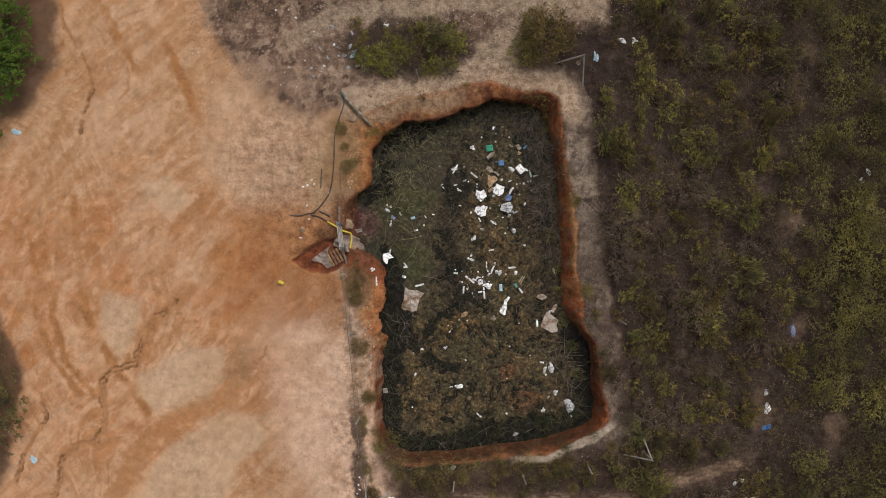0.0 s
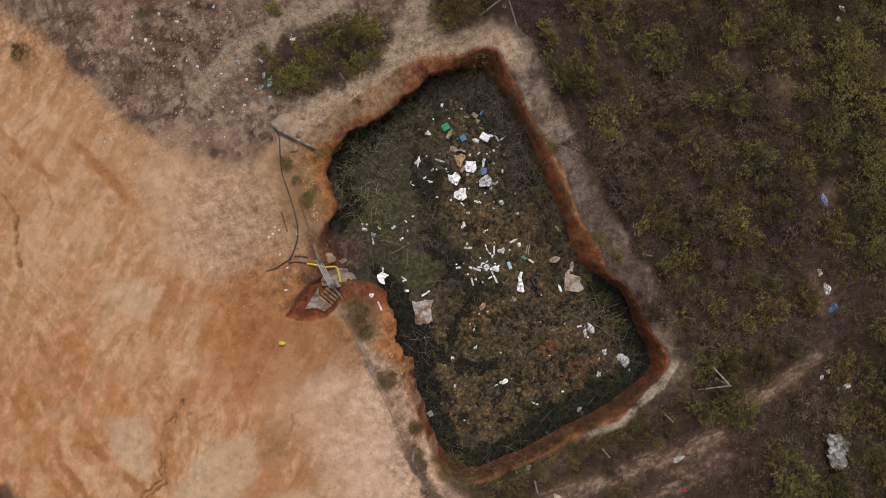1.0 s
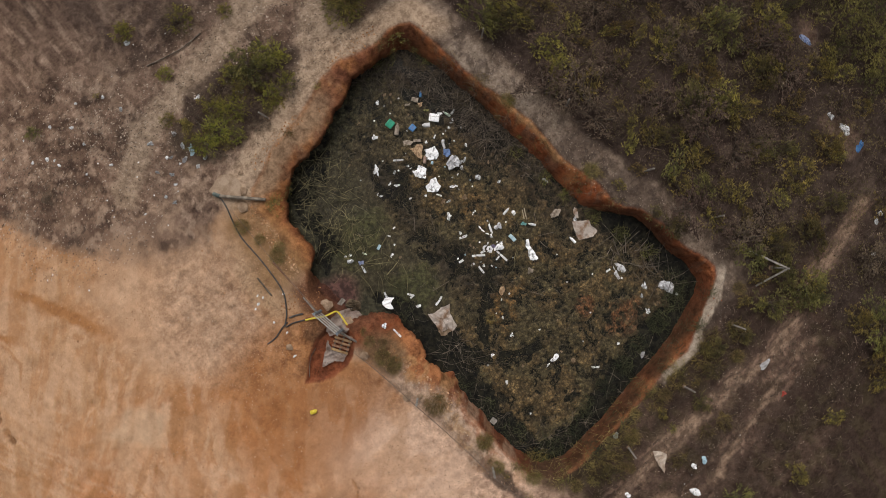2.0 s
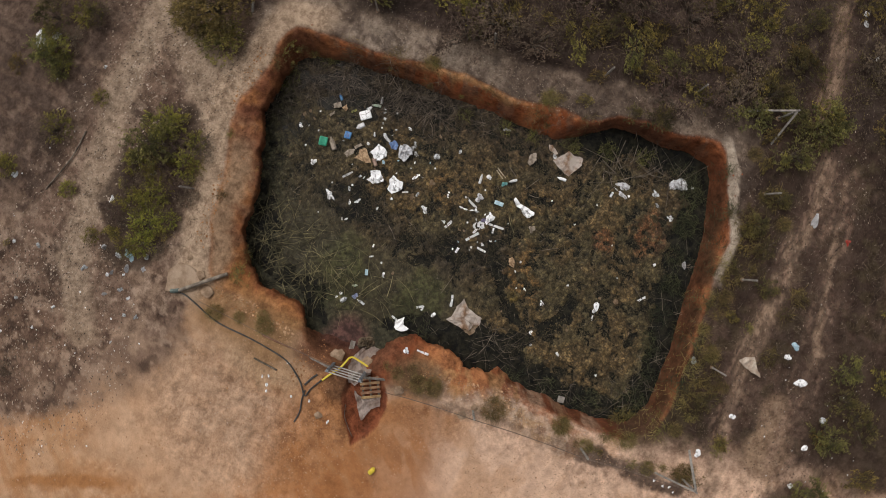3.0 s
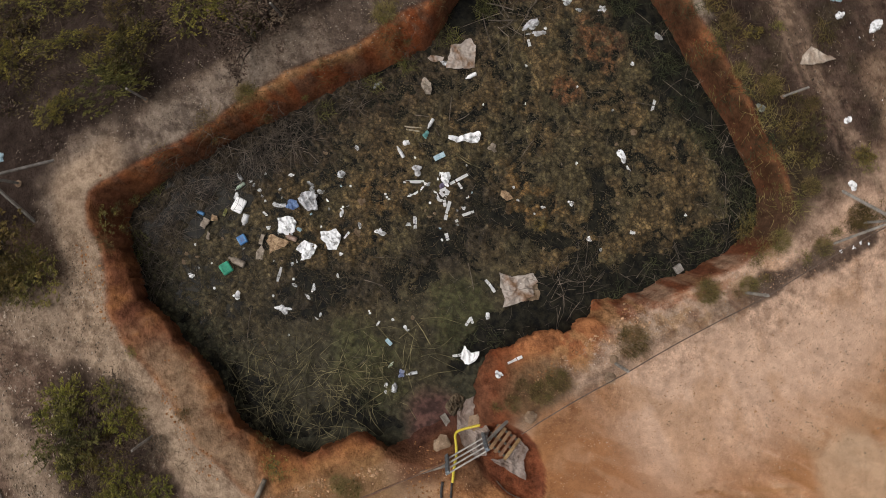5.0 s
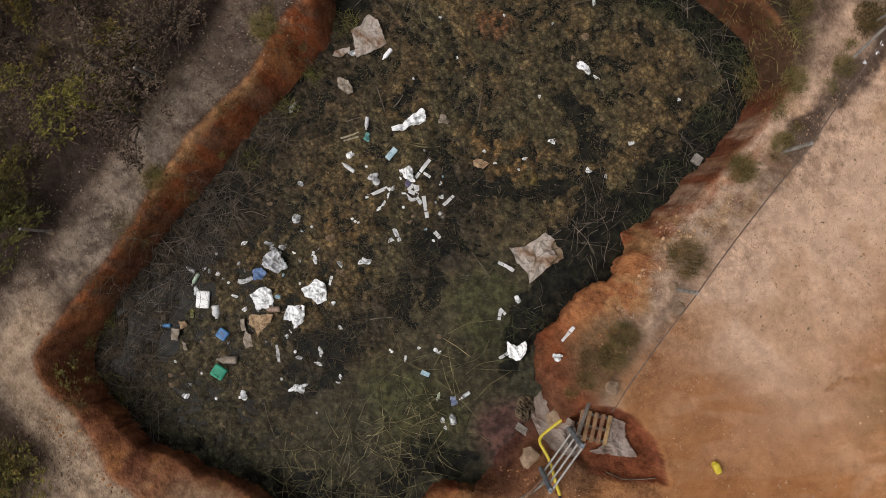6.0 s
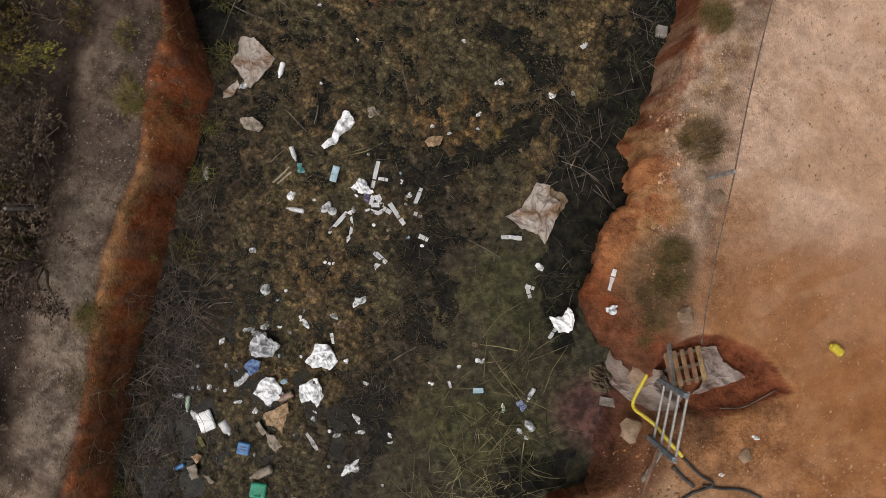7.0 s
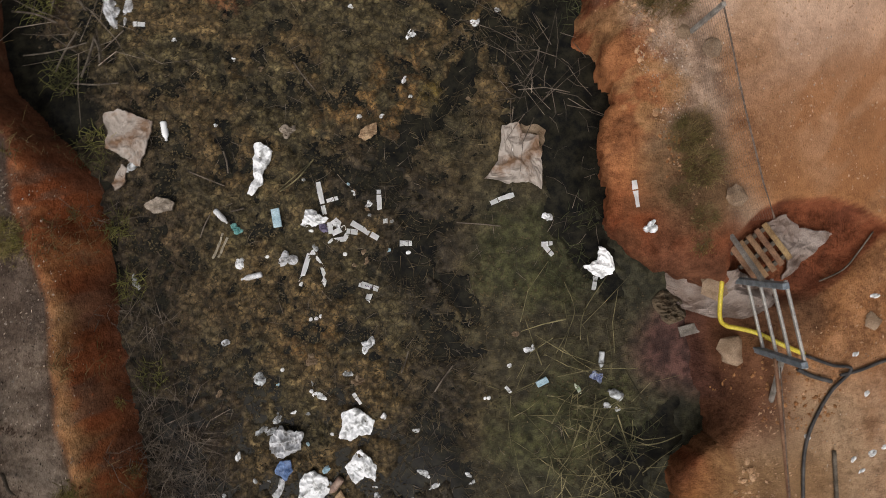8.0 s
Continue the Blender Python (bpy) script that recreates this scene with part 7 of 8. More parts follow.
# the heap of rubbish in the north-eastern half
white_bag([(2.72, 2.74), (2.69, 2.51), (2.6, 2.38), (2.46, 2.32), (2.23, 2.47), (2.23, 2.67), (2.39, 2.85), (2.55, 2.79)], 11)
white_bag([(1.95, 2.33), (1.81, 2.19), (1.68, 2.08), (1.54, 2.22), (1.44, 2.42), (1.51, 2.6), (1.67, 2.51), (1.8, 2.62)], 12)
white_bag([(1.91, 1.48), (1.7, 1.41), (1.55, 1.51), (1.42, 1.66), (1.48, 1.87), (1.65, 1.84), (1.8, 1.92), (2.0, 1.84), (1.92, 1.69)], 13)
torn_sheet("plastic_bag", [(3.08, 1.92), (3.04, 1.72), (2.88, 1.57), (2.76, 1.66), (2.52, 1.72), (2.62, 1.98), (2.8, 2.03), (2.99, 2.08)], LEVEL + 0.06, 14, FILM, "cloudy grey plastic bag crumpled in the algae", "plastic bag", 0.16, fine=1.9)
bag(3.2, 1.65, 0.16, 0.08, 30, CLEAR, "cloudy grey plastic bag crumpled in the algae")
torn_sheet("plastic_bag", [(3.06, 2.31), (2.95, 2.12), (2.78, 2.11), (2.77, 2.3), (2.89, 2.44)], LEVEL + 0.07, 18, DEEP_BLUE, "crumpled blue plastic bag in the algae", "plastic bag", 0.07, fine=1.3)
strip((3.18, 2.76), (3.06, 2.66), (3.0, 2.58), (2.95, 2.42), w=0.05, material=BAGWHITE, label="crumpled white plastic strip in the algae")
bottle(2.13, 2.61, 47, 0.3, 0.062, surface("brown_plastic", (0.2, 0.12, 0.09), (0.36, 0.25, 0.19), 9, 0.4, 0.2), "brown plastic bottle beside a flattened box", GREY_CARD)
bag(2.24, 2.31, 0.1, 0.06, 30, PALEBLUE, "pale blue wrapper beside a white bag", "wrapper", category="wrapper")


def foam_box(x, y, turn):
    """A square white lid with a raised rim."""
    base = holder("foam_box", pose(x, y, afloat(x, y) + 0.045, 4, 3, turn), "square white foam box lid floating among rubbish", "foam box")
    bm = bmesh.new()
    add_box(bm, 0.3, 0.38, 0.08, bevel=0.035)
    part("body", bm, WHITE, base)
    bm = bmesh.new()
    add_box(bm, 0.2, 0.27, 0.012, (0, 0, 0.038), bevel=0.006)
    part("panel", bm, WHITE, base, "slightly raised middle panel")


foam_box(3.405, 3.52, 41)
bag(3.66, 3.52, 0.06, 0.12, 40)
bottle(3.0, 3.51, 141, 0.29, 0.085, MILKY, "squat milky plastic jar among the rubbish", MILKY)
bottle(3.84, 3.32, 105, 0.3, 0.045, surface("pale_green_plastic", (0.34, 0.46, 0.34), (0.52, 0.62, 0.5), 8, 0.35, 0.2), "pale green plastic bottle among dead twigs")
bottle(4.06, 3.23, 15, 0.22, 0.045)
base = holder("blue_tub", pose(2.56, 3.77, LEVEL + 0.05, 6, 4, 8), "small blue plastic tub floating upside down", "tub")
bm = bmesh.new()
add_box(bm, 0.24, 0.22, 0.12, bevel=0.025)
part("body", bm, BLUE, base)
bm = bmesh.new()
add_box(bm, 0.12, 0.014, 0.02, (0, 0.02, 0.062), bevel=0.004)
add_box(bm, 0.12, 0.014, 0.02, (0, -0.03, 0.062), bevel=0.004)
part("rib", bm, PURPLE, base, "dark raised ribs")
base = holder("green_tub", pose(2.05, 4.42, LEVEL + 0.06, 8, -5, 10), "green plastic tub lying on its rim", "tub")
bm = bmesh.new()
add_box(bm, 0.3, 0.27, 0.13, bevel=0.035)
part("body", bm, GREEN, base)
bm = bmesh.new()
tube(bm, [(-0.06, 0.09, 0.055), (-0.04, 0.09, 0.09), (0.04, 0.09, 0.09), (0.06, 0.09, 0.055)], 0.012, 6)
part("handle", bm, GREEN, base)
bottle(2.11, 4.11, 42, 0.44, 0.085, GREY_CARD, "brown-grey plastic drum lying in the algae", GREY_CARD)
torn_sheet("cardboard", [(2.42, 3.06), (2.24, 2.86), (2.05, 2.68), (1.98, 2.86), (2.01, 3.1), (1.95, 3.29), (2.14, 3.18), (2.29, 3.22)], LEVEL + 0.06, 41, SOAKED, "flattened brown cardboard box in the algae", "cardboard", 0.04)
torn_sheet("cardboard", [(2.24, 3.37), (2.1, 3.36), (1.88, 3.5), (1.96, 3.64), (2.13, 3.56)], LEVEL + 0.06, 42, GREY_CARD, "torn grey-brown cardboard piece in the algae", "cardboard", 0.05)
torn_sheet("cardboard", [(2.52, 3.26), (2.44, 3.19), (2.25, 3.36), (2.3, 3.43)], LEVEL + 0.06, 43, GREY_CARD, "torn grey-brown cardboard strip in the algae", "cardboard", 0.04)
torn_sheet("cardboard", [(3.45, 4.43), (3.34, 4.32), (3.18, 4.53), (3.28, 4.62)], LEVEL + 0.07, 44, GREY_CARD, "soaked grey cardboard piece among twigs", "cardboard", 0.05)
torn_sheet("cardboard", [(3.46, 4.24), (3.36, 4.13), (3.25, 4.15), (3.3, 4.31)], LEVEL + 0.07, 45, SOAKED, "soaked tan cardboard scrap among twigs", "cardboard", 0.05)
torn_sheet("cardboard", [(3.1, 4.5), (3.02, 4.47), (2.89, 4.52), (2.93, 4.59)], LEVEL + 0.06, 46, GREY_CARD, "small soaked cardboard scrap among twigs", "cardboard", 0.04)
bottle(3.61, 4.5, 45, 0.22, 0.045, BLUE, "blue plastic bottle among dead twigs")
strip((3.45, 3.85), (3.3, 3.98), w=0.04, material=surface("olive_plastic", (0.2, 0.2, 0.06), (0.34, 0.32, 0.1), 8, 0.5, 0.2), label="yellow-green plastic scrap in the algae")
strip((1.54, 3.12), (1.4, 3.22), (1.24, 3.35), w=0.034, label="pale blue-white plastic strip", material=MILKY)
bag(0.56, 3.52, 0.13, 0.23, -25)
bag(0.72, 2.6, 0.12, 0.07, -30)
bag(0.61, 2.81, 0.1, 0.04, 20)
bag(0.04, 2.68, 0.06, 0.05, 0)
bag(0.0, 2.82, 0.06, 0.04, 40)
bag(3.13, 0.81, 0.1, 0.11, 0, CLEAR, "crushed grey paper cup in the algae", "paper_ball", category="paper")
bag(2.28, 0.6, 0.1, 0.11, 0, CARD, "crumpled brown paper ball in the algae", "paper_ball", category="paper")
bag(1.41, 0.49, 0.15, 0.12, 30)
bag(2.22, 1.19, 0.13, 0.06, -10)
bag(1.76, 0.87, 0.12, 0.07, 10, CLEAR, "cloudy plastic wrapper in the algae", "wrapper", category="wrapper")
bag(1.6, 1.03, 0.12, 0.09, 0, CARD, "brown paper scrap in the algae", "paper_ball", category="paper")
strip((1.7, 1.2), (1.6, 1.38), w=0.03)
for x, y in ((2.77, 0.72), (2.25, -0.02), (2.16, -0.02), (2.08, -0.05), (1.6, -0.98), (2.81, -1.08), (3.25, 2.86), (2.35, 1.1), (1.14, 2.95), (-0.4, 1.5), (0.95, 3.6), (2.3, 4.7), (1.3, 4.4), (1.7, 4.9), (2.9, 4.9), (3.9, 2.6)):
    bag(x, y, 0.035, 0.035, 0, WHITE, "small white plastic disc on the algae", "plastic_disc", 0.1, 0.5, "plastic disc")
for x, y, a in ((1.2, 5.2, 10), (2.6, 5.0, 60), (2.2, 5.3, 100), (1.0, 3.0, 40), (3.6, 2.0, 70), (3.4, 2.9, 20), (2.6, 3.05, 80), (1.5, 2.85, 30), (1.25, 1.6, 50), (0.8, 1.9, 0), (3.6, 0.2, 20), (3.8, 1.0, 50)):
    bag(x, y, 0.075, 0.05, a, rng.choice((BAGWHITE, CLEAR, CARD)), "small torn wrapper in the algae", "wrapper", category="wrapper")
for k in range(34):
    x, y = (2.5 + rng.gauss(0, 0.55), 2.3 + rng.gauss(0, 0.75)) if k < 20 else (1.7 + rng.gauss(0, 0.45), -1.4 + rng.gauss(0, 0.45))
    bag(x, y, rng.uniform(0.025, 0.07), rng.uniform(0.02, 0.05), rng.uniform(0, 360), rng.choice((BAGWHITE, WHITE, CLEAR, CLEAR, PALEBLUE, CARD)), "small scrap of plastic among the floating rubbish", "plastic_scrap", category="plastic")
for x, y, rx, ry, a, m in ((1.32, 4.43, 0.1, 0.09, 0, BAGWHITE), (2.62, 5.36, 0.09, 0.05, 20, CARD), (2.33, 5.08, 0.05, 0.04, 0, CLEAR), (2.26, 5.33, 0.07, 0.03, 70, CLEAR), (3.74, 2.97, 0.06, 0.1, 30, CLEAR), (3.55, 2.9, 0.05, 0.07, 60, BAGWHITE), (3.09, 1.68, 0.13, 0.05, 20, CLEAR),
                         (2.93, 1.48, 0.1, 0.06, 60, CLEAR), (2.78, 4.25, 0.05, 0.04, 0, CARD), (-0.09, 4.29, 0.06, 0.05, 0, CARD), (-0.13, 3.61, 0.04, 0.04, 0, BAGWHITE), (2.79, 5.23, 0.07, 0.05, 40, CARD), (3.62, 3.55, 0.07, 0.05, 10, BAGWHITE), (-0.34, 1.5, 0.03, 0.03, 0, WHITE), (3.85, 3.05, 0.05, 0.08, 0, BAGWHITE), (2.95, 3.0, 0.08, 0.05, 30, BAGWHITE)):
    bag(x, y, rx, ry, a, m, "small torn scrap of packaging among the rubbish", "plastic_scrap", category="plastic")
# dead sticks and branches in the pond
for ends in (((2.07, -4.04), (1.77, -3.56)), ((3.27, -2.43), (3.31, -2.78)), ((3.87, -2.52), (3.35, -2.24)), ((3.81, -1.48), (3.59, -1.86)), ((3.29, -1.83), (3.09, -1.86)), ((-0.19, -1.29), (-0.88, -1.16)), ((0.43, 1.31), (0.1, 0.93)), ((0.92, 0.96), (0.77, 0.63)), ((1.7, -7.2), (2.0, -6.7)), ((0.2, 4.6), (0.9, 4.2)), ((3.0, 4.9), (3.5, 5.3))):
    (ax, ay), (bx, by) = ends
    dark = rng.random() < 0.5
    pipe("stick", [(ax, ay, LEVEL + 0.06), (0.5 * (ax + bx) + rng.uniform(-0.03, 0.03), 0.5 * (ay + by), LEVEL + 0.08), (bx, by, LEVEL + 0.05)], rng.uniform(0.008, 0.015), BARK if dark else TWIG, "thin dark stick floating in the pond" if dark else "thin pale stick floating in the pond", "stick", 5)
pipe("stick", [(2.5, -2.06, LEVEL + 0.06), (2.19, -2.24, LEVEL + 0.08), (1.92, -2.51, LEVEL + 0.06)], 0.011, STRAW, "thin pale stick floating in the pond", "stick", 5)
for pts in (((6.2, -4.56), (5.7, -4.55), (5.14, -4.61)), ((5.08, -4.75), (5.15, -4.45), (5.28, -4.1)), ((6.3, -5.26), (5.9, -5.15), (5.56, -4.96)), ((5.51, -4.06), (5.1, -3.98), (4.72, -3.95)), ((5.08, -4.71), (5.0, -4.5), (4.98, -4.29)), ((5.74, -4.25), (5.55, -4.5), (5.27, -4.8)), ((5.9, -6.0), (5.4, -5.6), (5.1, -5.1)), ((5.7, -5.2), (5.5, -5.7), (5.55, -6.1))):
    z = [max(LEVEL + 0.1, ground_z(x, y) + 0.05) for x, y in pts]
    pipe("branch", [(x, y, h + 0.06 * k) for k, ((x, y), h) in enumerate(zip(pts, z))], rng.uniform(0.01, 0.018), BARK, "bare grey branch lying over the corner of the pond", "branch", 5)
for pts in (((-1.76, -0.19), (-1.85, 0.3), (-1.49, 0.87)), ((-2.44, -0.22), (-2.0, 0.3), (-1.88, 0.71)), ((-1.5, 1.27), (-2.1, 1.2), (-2.71, 1.24)), ((-1.41, 1.65), (-2.0, 1.8), (-2.65, 1.83)), ((-2.32, 2.43), (-2.9, 2.45), (-3.3, 2.3)), ((-1.85, 2.43), (-1.9, 2.8), (-2.1, 3.08)), ((-2.8, 1.92), (-2.5, 1.9), (-2.34, 1.75)), ((-1.2, 2.6), (-1.7, 3.1), (-2.3, 3.2)), ((-0.9, 3.4), (-1.4, 3.9), (-1.6, 4.5)), ((-1.8, 4.9), (-1.3, 4.4), (-0.7, 4.3))):
    pipe("reed_stalk", [(x, y, LEVEL + 0.1 + 0.08 * k) for k, (x, y) in enumerate(pts)], 0.009, STRAW, "long yellowish reed stalk bent over the pond", "reed", 4)
# by the inlet
bottle(-2.22, 1.1, 80, 0.28, 0.045)
bag(-2.13, 1.36, 0.12, 0.11, 0, surface("blue_check_film", (0.1, 0.14, 0.34), (0.42, 0.46, 0.58), 22, 0.45, 0.2), "crumpled blue and white wrapper by the inlet", "wrapper", category="wrapper")
bottle(-2.37, 1.64, -35, 0.24, 0.075, CLEAR, "cloudy plastic jar by the inlet", CLEAR)
bag(-1.82, 1.51, 0.06, 0.14, 20, surface("green_white_film", (0.3, 0.42, 0.2), (0.75, 0.76, 0.68), 18, 0.45, 0.2), "green and white food wrapper by the inlet", "wrapper", category="wrapper")
bag(-2.25, 1.83, 0.09, 0.06, 0)
bag(-2.4, 1.9, 0.05, 0.05, 0)
carton(-1.26, 1.34, 20, 0.19, 0.1, 0.06, PALEBLUE, "small pale drink carton by the reeds")
bag(-1.14, 0.82, 0.12, 0.08, 15)
bag(-0.78, 1.03, 0.05, 0.04, 0)
strip((-0.68, 1.35), (-0.76, 1.47), w=0.025)
bag(-0.9, 0.55, 0.1, 0.06, 0, CARD, "brown paper scrap in the algae", "paper_ball", category="paper")
# the southern half
torn_sheet("cardboard_sheet", [(5.08, -3.53), (4.83, -3.59), (4.58, -3.47), (4.33, -3.34), (4.44, -3.0), (4.6, -2.66), (4.73, -2.75), (4.87, -2.87), (5.11, -3.01), (5.03, -3.24)], LEVEL + 0.08, 2, TARP, "crumpled stained sheet lying at the eastern shore", "sheet", 0.09)
torn_sheet("sheet_scrap", [(4.88, -2.73), (4.8, -2.65), (4.89, -2.39), (5.01, -2.34), (5.04, -2.45)], LEVEL + 0.06, 5, TARP, "torn grey scrap of sheet in the algae", "sheet", 0.09)
bottle(4.19, -3.19, 94, 0.3, 0.05, WHITE, "white plastic bottle on the algae")
bottle(4.72, -2.7, 40, 0.26, 0.06, CLEAR, "cloudy crushed bottle at the shore")
torn_sheet("carton", [(4.6, -2.06), (4.5, -2.13), (4.38, -2.16), (4.24, -2.14), (4.15, -2.06), (4.18, -1.95), (4.32, -1.92), (4.46, -1.92)], LEVEL + 0.08, 47, GREY_CARD, "soaked grey-brown carton on the algae", "carton", 0.07)
bag(5.6, -6.67, 0.27, 0.32, 30, FILM, "large crumpled white plastic bag at the pond's corner")
bag(5.7, -7.2, 0.06, 0.06, 0)
bag(4.8, -5.12, 0.12, 0.26, 10, FILM, "cloudy plastic bags tangled under branches")
bag(4.56, -5.2, 0.1, 0.3, -10, FILM, "cloudy plastic bags tangled under branches")
strip((4.5, -4.9), (4.32, -4.88), w=0.04)
bag(4.6, -5.42, 0.05, 0.05, 0, WHITE, "small white plastic pot under branches", "pot", category="pot")
bag(5.0, -6.2, 0.1, 0.18, -30, CLEAR, "cloudy plastic bag in the weedy shore")
bag(4.5, -6.97, 0.13, 0.1, 60)
bag(4.7, -6.4, 0.1, 0.07, 60, CLEAR, "cloudy plastic bag in the weedy shore")
bag(3.32, -8.0, 0.14, 0.1, 40, DULL_FILM)
bag(0.8, -5.97, 0.22, 0.12, -10)
bag(1.15, -5.95, 0.07, 0.06, 0, CARD, "brown paper scrap in the algae", "paper_ball", category="paper")
bag(0.45, -6.0, 0.09, 0.04, 0)
bag(1.28, -6.5, 0.1, 0.09, 0, CARD, "crumpled brown paper ball in the algae", "paper_ball", category="paper")
strip((1.49, -7.04), (1.82, -7.3), w=0.036)
torn_sheet("wrapper", [(1.19, -2.77), (1.12, -2.87), (1.04, -2.94), (0.89, -2.95), (0.9, -2.8), (1.08, -2.69)], LEVEL + 0.06, 48, SOAKED, "brown crumpled wrapper in the algae", "wrapper", 0.07)
bag(2.25, -2.99, 0.15, 0.12, 20, GREY_CARD, "dull brown-grey plastic bag sunk in the algae")
bag(0.21, -4.3, 0.11, 0.06, 40)
bag(0.39, -3.61, 0.06, 0.04, 60)
bag(0.33, -3.33, 0.06, 0.04, 0)
bag(0.79, -3.08, 0.06, 0.05, 0)
bag(1.16, -3.1, 0.06, 0.05, 0)
bag(-0.82, -4.38, 0.09, 0.07, 30)
strip((-1.04, -5.4), (-1.16, -5.56), w=0.04)
bag(-1.2, -4.55, 0.07, 0.05, 0, CLEAR, "cloudy plastic scrap on the water", "wrapper", category="wrapper")
bag(-0.24, -5.4, 0.06, 0.06, 0, CARD, "brown paper scrap in the algae", "paper_ball", category="paper")
bag(1.09, -4.82, 0.06, 0.04, 0)
bag(-1.2, -6.9, 0.05, 0.05, 0)
carton(-2.38, -6.18, 10, 0.2, 0.2, 0.1, CONCRETE, "grey box lying at the foot of the bank", "box")
bag(4.9, -0.87, 0.06, 0.14, 10, CLEAR, "cloudy plastic scrap at the eastern shore", "wrapper", category="wrapper")
for x, y, a in ((3.0, -4.2, 0), (2.6, -4.0, 30), (1.8, -5.0, 60), (2.0, -6.2, 10), (2.9, -5.6, 80), (0.5, -7.3, 20), (-0.6, -3.2, 0), (3.4, -3.2, 50), (3.9, -4.6, 15), (2.9, -7.1, 40)):
    bag(x, y, 0.05, 0.04, a, rng.choice((BAGWHITE, CLEAR, CARD)), "small torn wrapper in the algae", "wrapper", category="wrapper")
# on the ground round the pit
bag(-3.78, 8.2, 0.22, 0.14, 60, PALEBLUE, "pale blue plastic bag under a bush")
for x, y, r in ((-3.95, 8.5, 0.12), (-4.2, 8.1, 0.12), (-4.5, 8.45, 0.1), (-3.6, 7.7, 0.1), (-4.74, 9.3, 0.12), (-3.3, 8.0, 0.1), (-1.14, 8.57, 0.16), (-4.0, 7.6, 0.1), (-4.9, 8.0, 0.12), (-5.2, 8.4, 0.1), (-3.9, 9.0, 0.12)):
    bag(x, y, r, r * 0.7, x * 80, rng.choice((FILM, CLEAR, DULL_FILM)), "crumpled pale plastic bag among weeds", tall=0.6)
bag(6.05, -10.76, 0.1, 0.28, -80, DULL_FILM, "white plastic bag lying on the earth track")
bag(2.33, -11.85, 0.12, 0.15, 0, PALEBLUE, "pale plastic bag lying on the earth track")
bag(1.9, -11.75, 0.12, 0.12, 0)
bag(1.32, -12.4, 0.2, 0.24, 0, BAGWHITE, "crumpled white plastic bag on the brown verge")
bag(0.62, -9.14, 0.13, 0.11, 0, surface("greenish_film", (0.16, 0.17, 0.15), (0.34, 0.36, 0.33), 8, 0.4, 0.2), "cloudy plastic bag in the weeds south of the pit")
bag(-3.5, -13.5, 0.22, 0.18, 0, BAGWHITE, "crumpled white plastic bag on the brown verge")
bag(-3.2, -14.3, 0.2, 0.2, 0)
bag(-2.0, -10.47, 0.14, 0.1, 30)
pipe("stick", [lying(-5.65, -12.15, 0.06), lying(-5.4, -12.28, 0.1), lying(-5.19, -12.43, 0.08)], 0.014, STRAW, "pale dead stick beside dark weeds", "stick", 5)
for x, y, r in ((-3.32, -9.6, 0.05), (-3.36, -9.9, 0.06), (-3.3, -10.1, 0.05), (-3.42, -10.27, 0.04)):
    bag(x, y, r, 0.7 * r, 90 * y, BAGWHITE, "small white scrap lying under the fence", "plastic_scrap", category="plastic")
torn_sheet("plastic_sheet", [(11.76, -11.75), (12.18, -11.86), (12.45, -12.37), (12.13, -12.9), (11.87, -13.22), (11.47, -12.94), (11.5, -12.4)], 0.14, 31, DULL_FILM, "large crumpled grey plastic sheet among shrubs", "plastic sheet", 0.34, True, 1.0)
bag(14.85, -3.3, 0.12, 0.26, 10, surface("faded_blue_film", (0.14, 0.2, 0.4), (0.36, 0.42, 0.56), 9, 0.5, 0.3), "faded blue plastic bag on bare soil in the scrub")
bag(13.75, -7.35, 0.24, 0.14, 20, BLUE, "blue plastic bag on bare soil in the scrub")
bag(13.75, -6.6, 0.15, 0.3, 0, BAGWHITE, "white plastic bag on bare soil in the scrub")
bag(13.7, -5.9, 0.12, 0.12, 0)
bag(7.55, 8.85, 0.2, 0.12, 0, BAGWHITE, "white plastic bag at the edge of the scrub")
bag(8.05, 8.85, 0.16, 0.16, 0, BAGWHITE, "white plastic bag at the edge of the scrub")
bag(6.42, 8.1, 0.14, 0.24, 0, PALEBLUE, "pale blue plastic bag beside the corner post")
bag(18.0, 3.4, 0.12, 0.2, 0, BAGWHITE, "white plastic scrap in the scrub")
bag(17.7, 3.05, 0.12, 0.12, 0, BAGWHITE, "white plastic scrap in the scrub")
bag(13.16, -10.35, 0.17, 0.12, 0, BAGWHITE, "white plastic scrap on the earth track", tall=0.5)
bag(12.45, -9.70, 0.13, 0.09, 40, BAGWHITE, "white plastic scrap on the earth track", tall=0.5)
bag(12.71, -9.61, 0.10, 0.07, 80, BAGWHITE, "white plastic scrap on the earth track", tall=0.5)
bag(12.86, -10.36, 0.10, 0.07, 120, BAGWHITE, "white plastic scrap on the earth track", tall=0.5)
bag(11.59, -10.50, 0.09, 0.06, 160, BAGWHITE, "white plastic scrap on the earth track", tall=0.5)
bag(-18.0, 4.75, 0.2, 0.17, 0, PALEBLUE, "pale blue plastic bag at the edge of the clay")
bag(-17.0, -8.95, 0.16, 0.18, 0, PALEBLUE, "pale plastic bag at the edge of the clay")
bag(1.3, 13.5, 0.34, 0.2, 20, BAGWHITE, "torn white plastic bag on the stony waste ground")
bag(1.55, 13.1, 0.18, 0.16, 50, BAGWHITE, "torn white plastic bag on the stony waste ground")
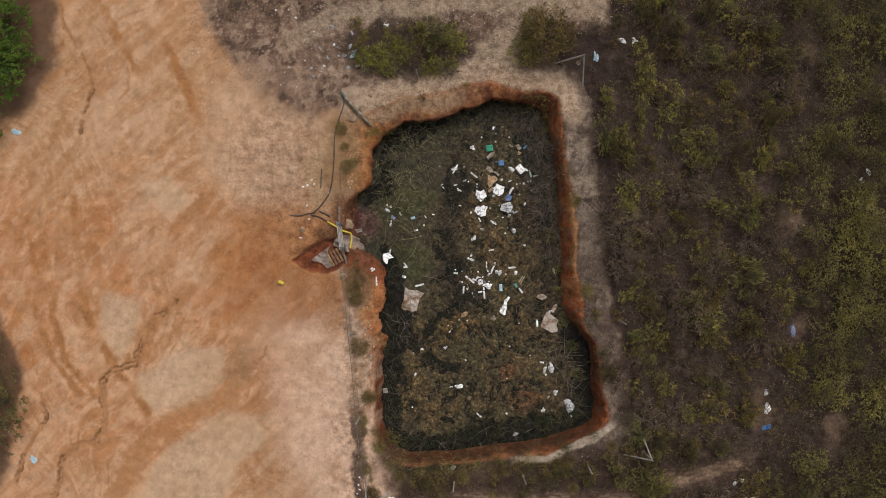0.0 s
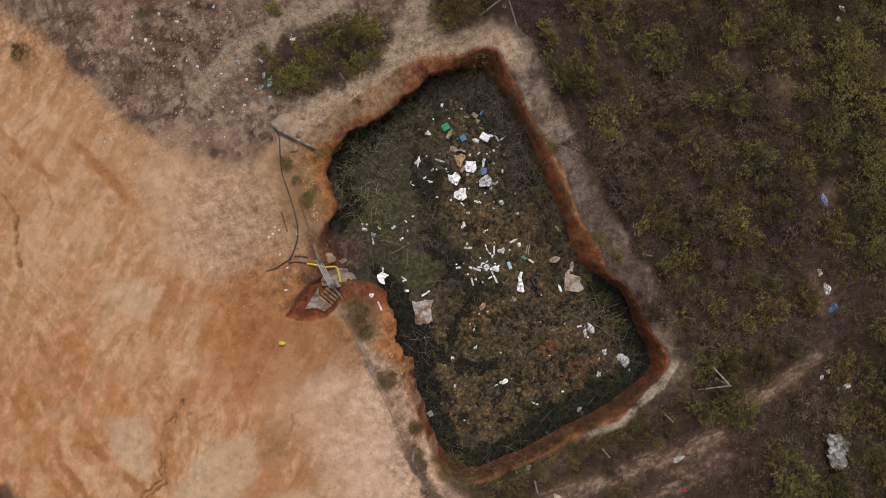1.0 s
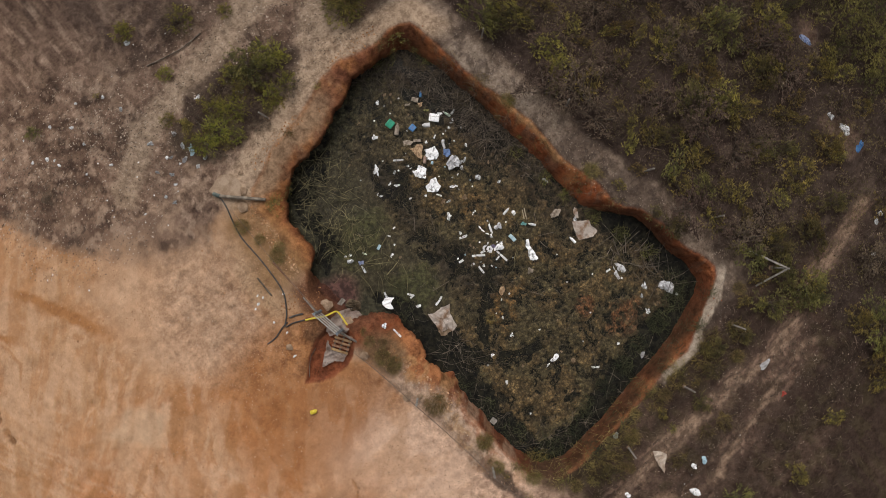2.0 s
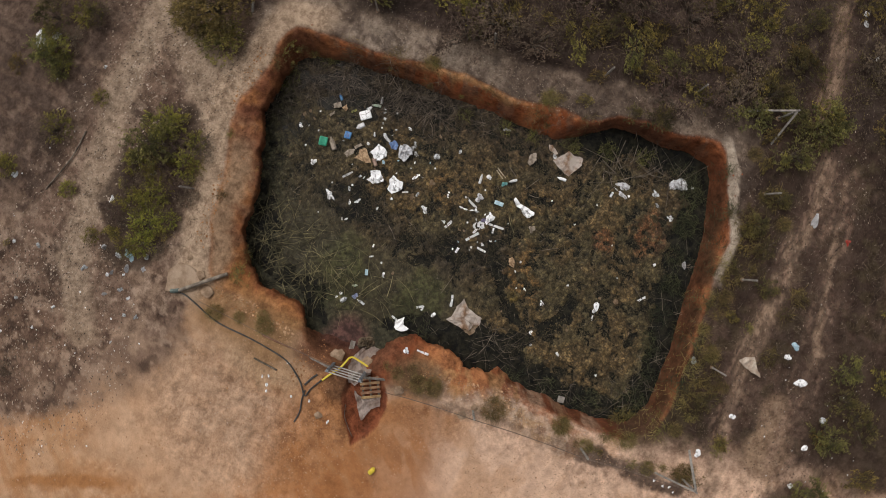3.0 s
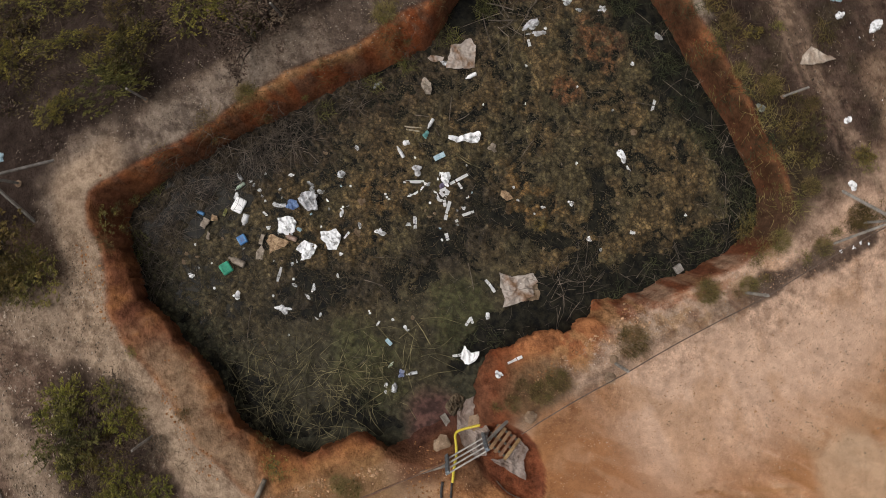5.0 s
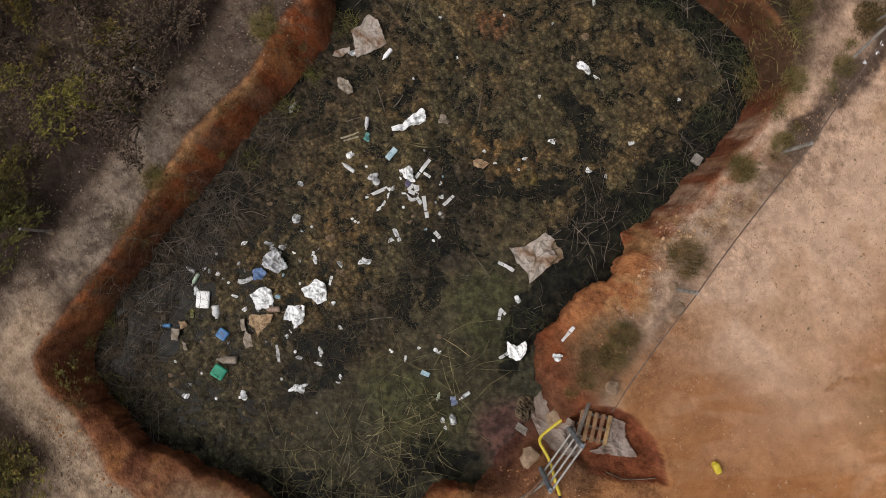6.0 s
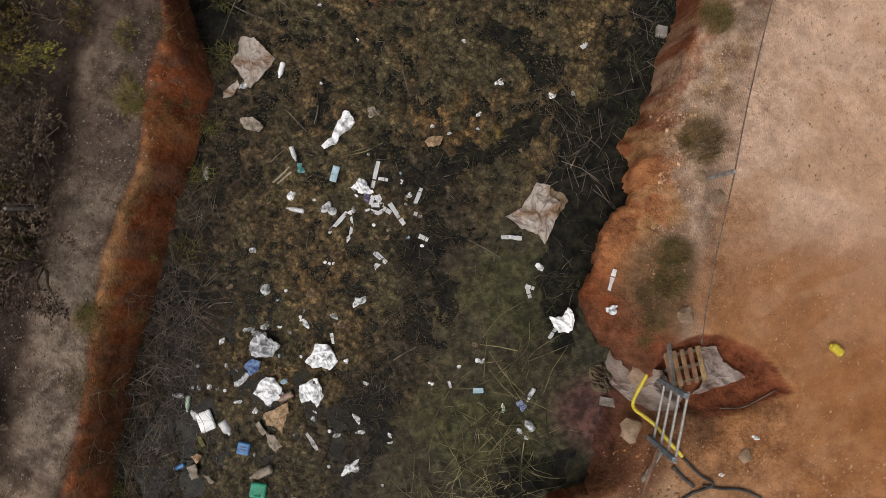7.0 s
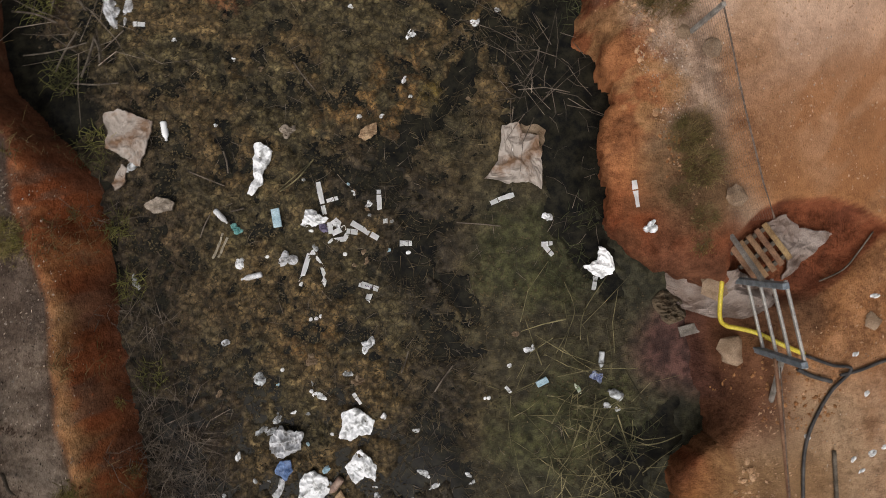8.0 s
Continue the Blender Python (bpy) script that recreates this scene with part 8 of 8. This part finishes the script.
for x, y, r in ((1.24, 11.29, 0.07), (-2.98, 12.5, 0.12), (-2.38, 9.43, 0.09), (-1.15, 8.6, 0.14), (-0.49, -10.96, 0.1), (0.59, -13.6, 0.16), (-0.47, -13.4, 0.12), (-1.68, -13.5, 0.1)):
    bag(x, y, r, r * 0.8, x * 70, rng.choice((BAGWHITE, CLEAR)), "crumpled pale plastic scrap among weeds", "plastic_scrap", category="plastic")
for n, (x, y) in enumerate(((-8.93, 12.32), (-8.22, 11.53), (-7.77, 11.28), (-7.61, 11.09), (-6.45, 10.85), (-6.42, 11.58), (-5.74, 12.11), (-4.87, 11.63), (-4.69, 10.92), (-7.60, 10.85), (-6.22, 9.66), (-7.08, 9.97), (-5.57, 7.57), (-5.03, 7.68), (-4.42, 8.09), (-4.62, 8.57), (-5.47, 7.21), (-6.50, 7.58), (-6.96, 12.08), (-7.94, 12.32))):
    r = 0.05 + 0.05 * (n * 0.37 % 1)
    bag(x, y, r, 0.7 * r, n * 53, BAGWHITE if n % 4 else CLEAR, "small crumpled white scrap on the stony waste ground", "plastic_scrap", tall=0.5, category="plastic")
pipe("pole", [lying(-0.83, 11.0, 0.03), lying(-1.82, 11.05, 0.05), lying(-3.0, 11.4, 0.03)], 0.022, TWIG, "long thin bent branch on the waste ground", "branch", 5)
blades_of("undergrowth", 221, [(-1.8, 8.3, 0.9), (-0.2, 8.1, 0.6), (-2.9, 7.9, 0.5), (-0.9, 7.8, 0.5), (-1.2, 9.0, 0.5), (-3.3, 8.2, 0.4)], 1300, 0.3, 0.006, 0.3, LEAF_DRY, "brown dead brush between the bushes of the thicket", "undergrowth")
blades_of("brushwood", 223, [(4.2, 3.3, 0.5), (4.3, 2.5, 0.45), (4.0, 4.5, 0.5), (4.45, 1.8, 0.35)], 110, 0.75, 0.009, 0.4, surface("pale_twig", (0.11, 0.088, 0.068), (0.27, 0.22, 0.175), 4, 0.9, 0, island=0.5, spec=0.15), "thicker pale dead branches on the brushwood heap", "brushwood")
blades_of("brushwood", 222, [(4.95, 3.2, 0.3), (5.0, 1.6, 0.3), (4.85, 4.4, 0.3), (5.15, -0.4, 0.25), (5.25, -2.0, 0.25)], 260, 0.5, 0.005, 0.3, TWIG, "dead twigs caught on the red eastern wall", "brushwood")
blades_of("brushwood", 214, [(-0.1, 8.3, 0.4), (-2.6, 8.2, 0.5)], 90, 0.4, 0.007, 0.5, TWIG, "grey dead twigs in the thicket", "brushwood")
bag(-3.37, 0.42, 0.24, 0.28, 20, surface("wet_sacking", (0.06, 0.045, 0.028), (0.14, 0.1, 0.06), 6, 0.9, 0.4), "dark wet sack lying on the mud below the gate", "sack", 0.3, 0.5, "sack")
pipe("coupling", [lying(-4.22, 6.5, 0.06), lying(-4.17, 6.38, 0.08), lying(-4.1, 6.27, 0.09)], 0.07, surface("grey_green_plastic", (0.05, 0.07, 0.062), (0.14, 0.17, 0.15), 8, 0.5, 0.3), "dark grey-green hose coupling at the end of a pole", "coupling", 8)
for x, y, r in ((-5.47, 2.83, 0.06), (-5.64, 2.62, 0.07), (-5.83, 2.53, 0.05), (-5.37, 2.67, 0.05), (-4.75, 2.27, 0.06), (-5.57, 1.19, 0.06), (-5.68, 1.76, 0.05), (-5.92, 0.4, 0.07)):
    bag(x, y, r, r * 0.7, x * 90, rng.choice((BAGWHITE, PALE_CHIP, BAGWHITE)), "small pale scrap lying on the bare clay", "plastic_scrap", category="plastic")
bag(5.9, -11.96, 0.1, 0.08, 0, surface("red_plastic", (0.3, 0.03, 0.02), (0.45, 0.06, 0.04), 6, 0.45, 0.2), "small red plastic scrap on the brown verge", "plastic_scrap", category="plastic")
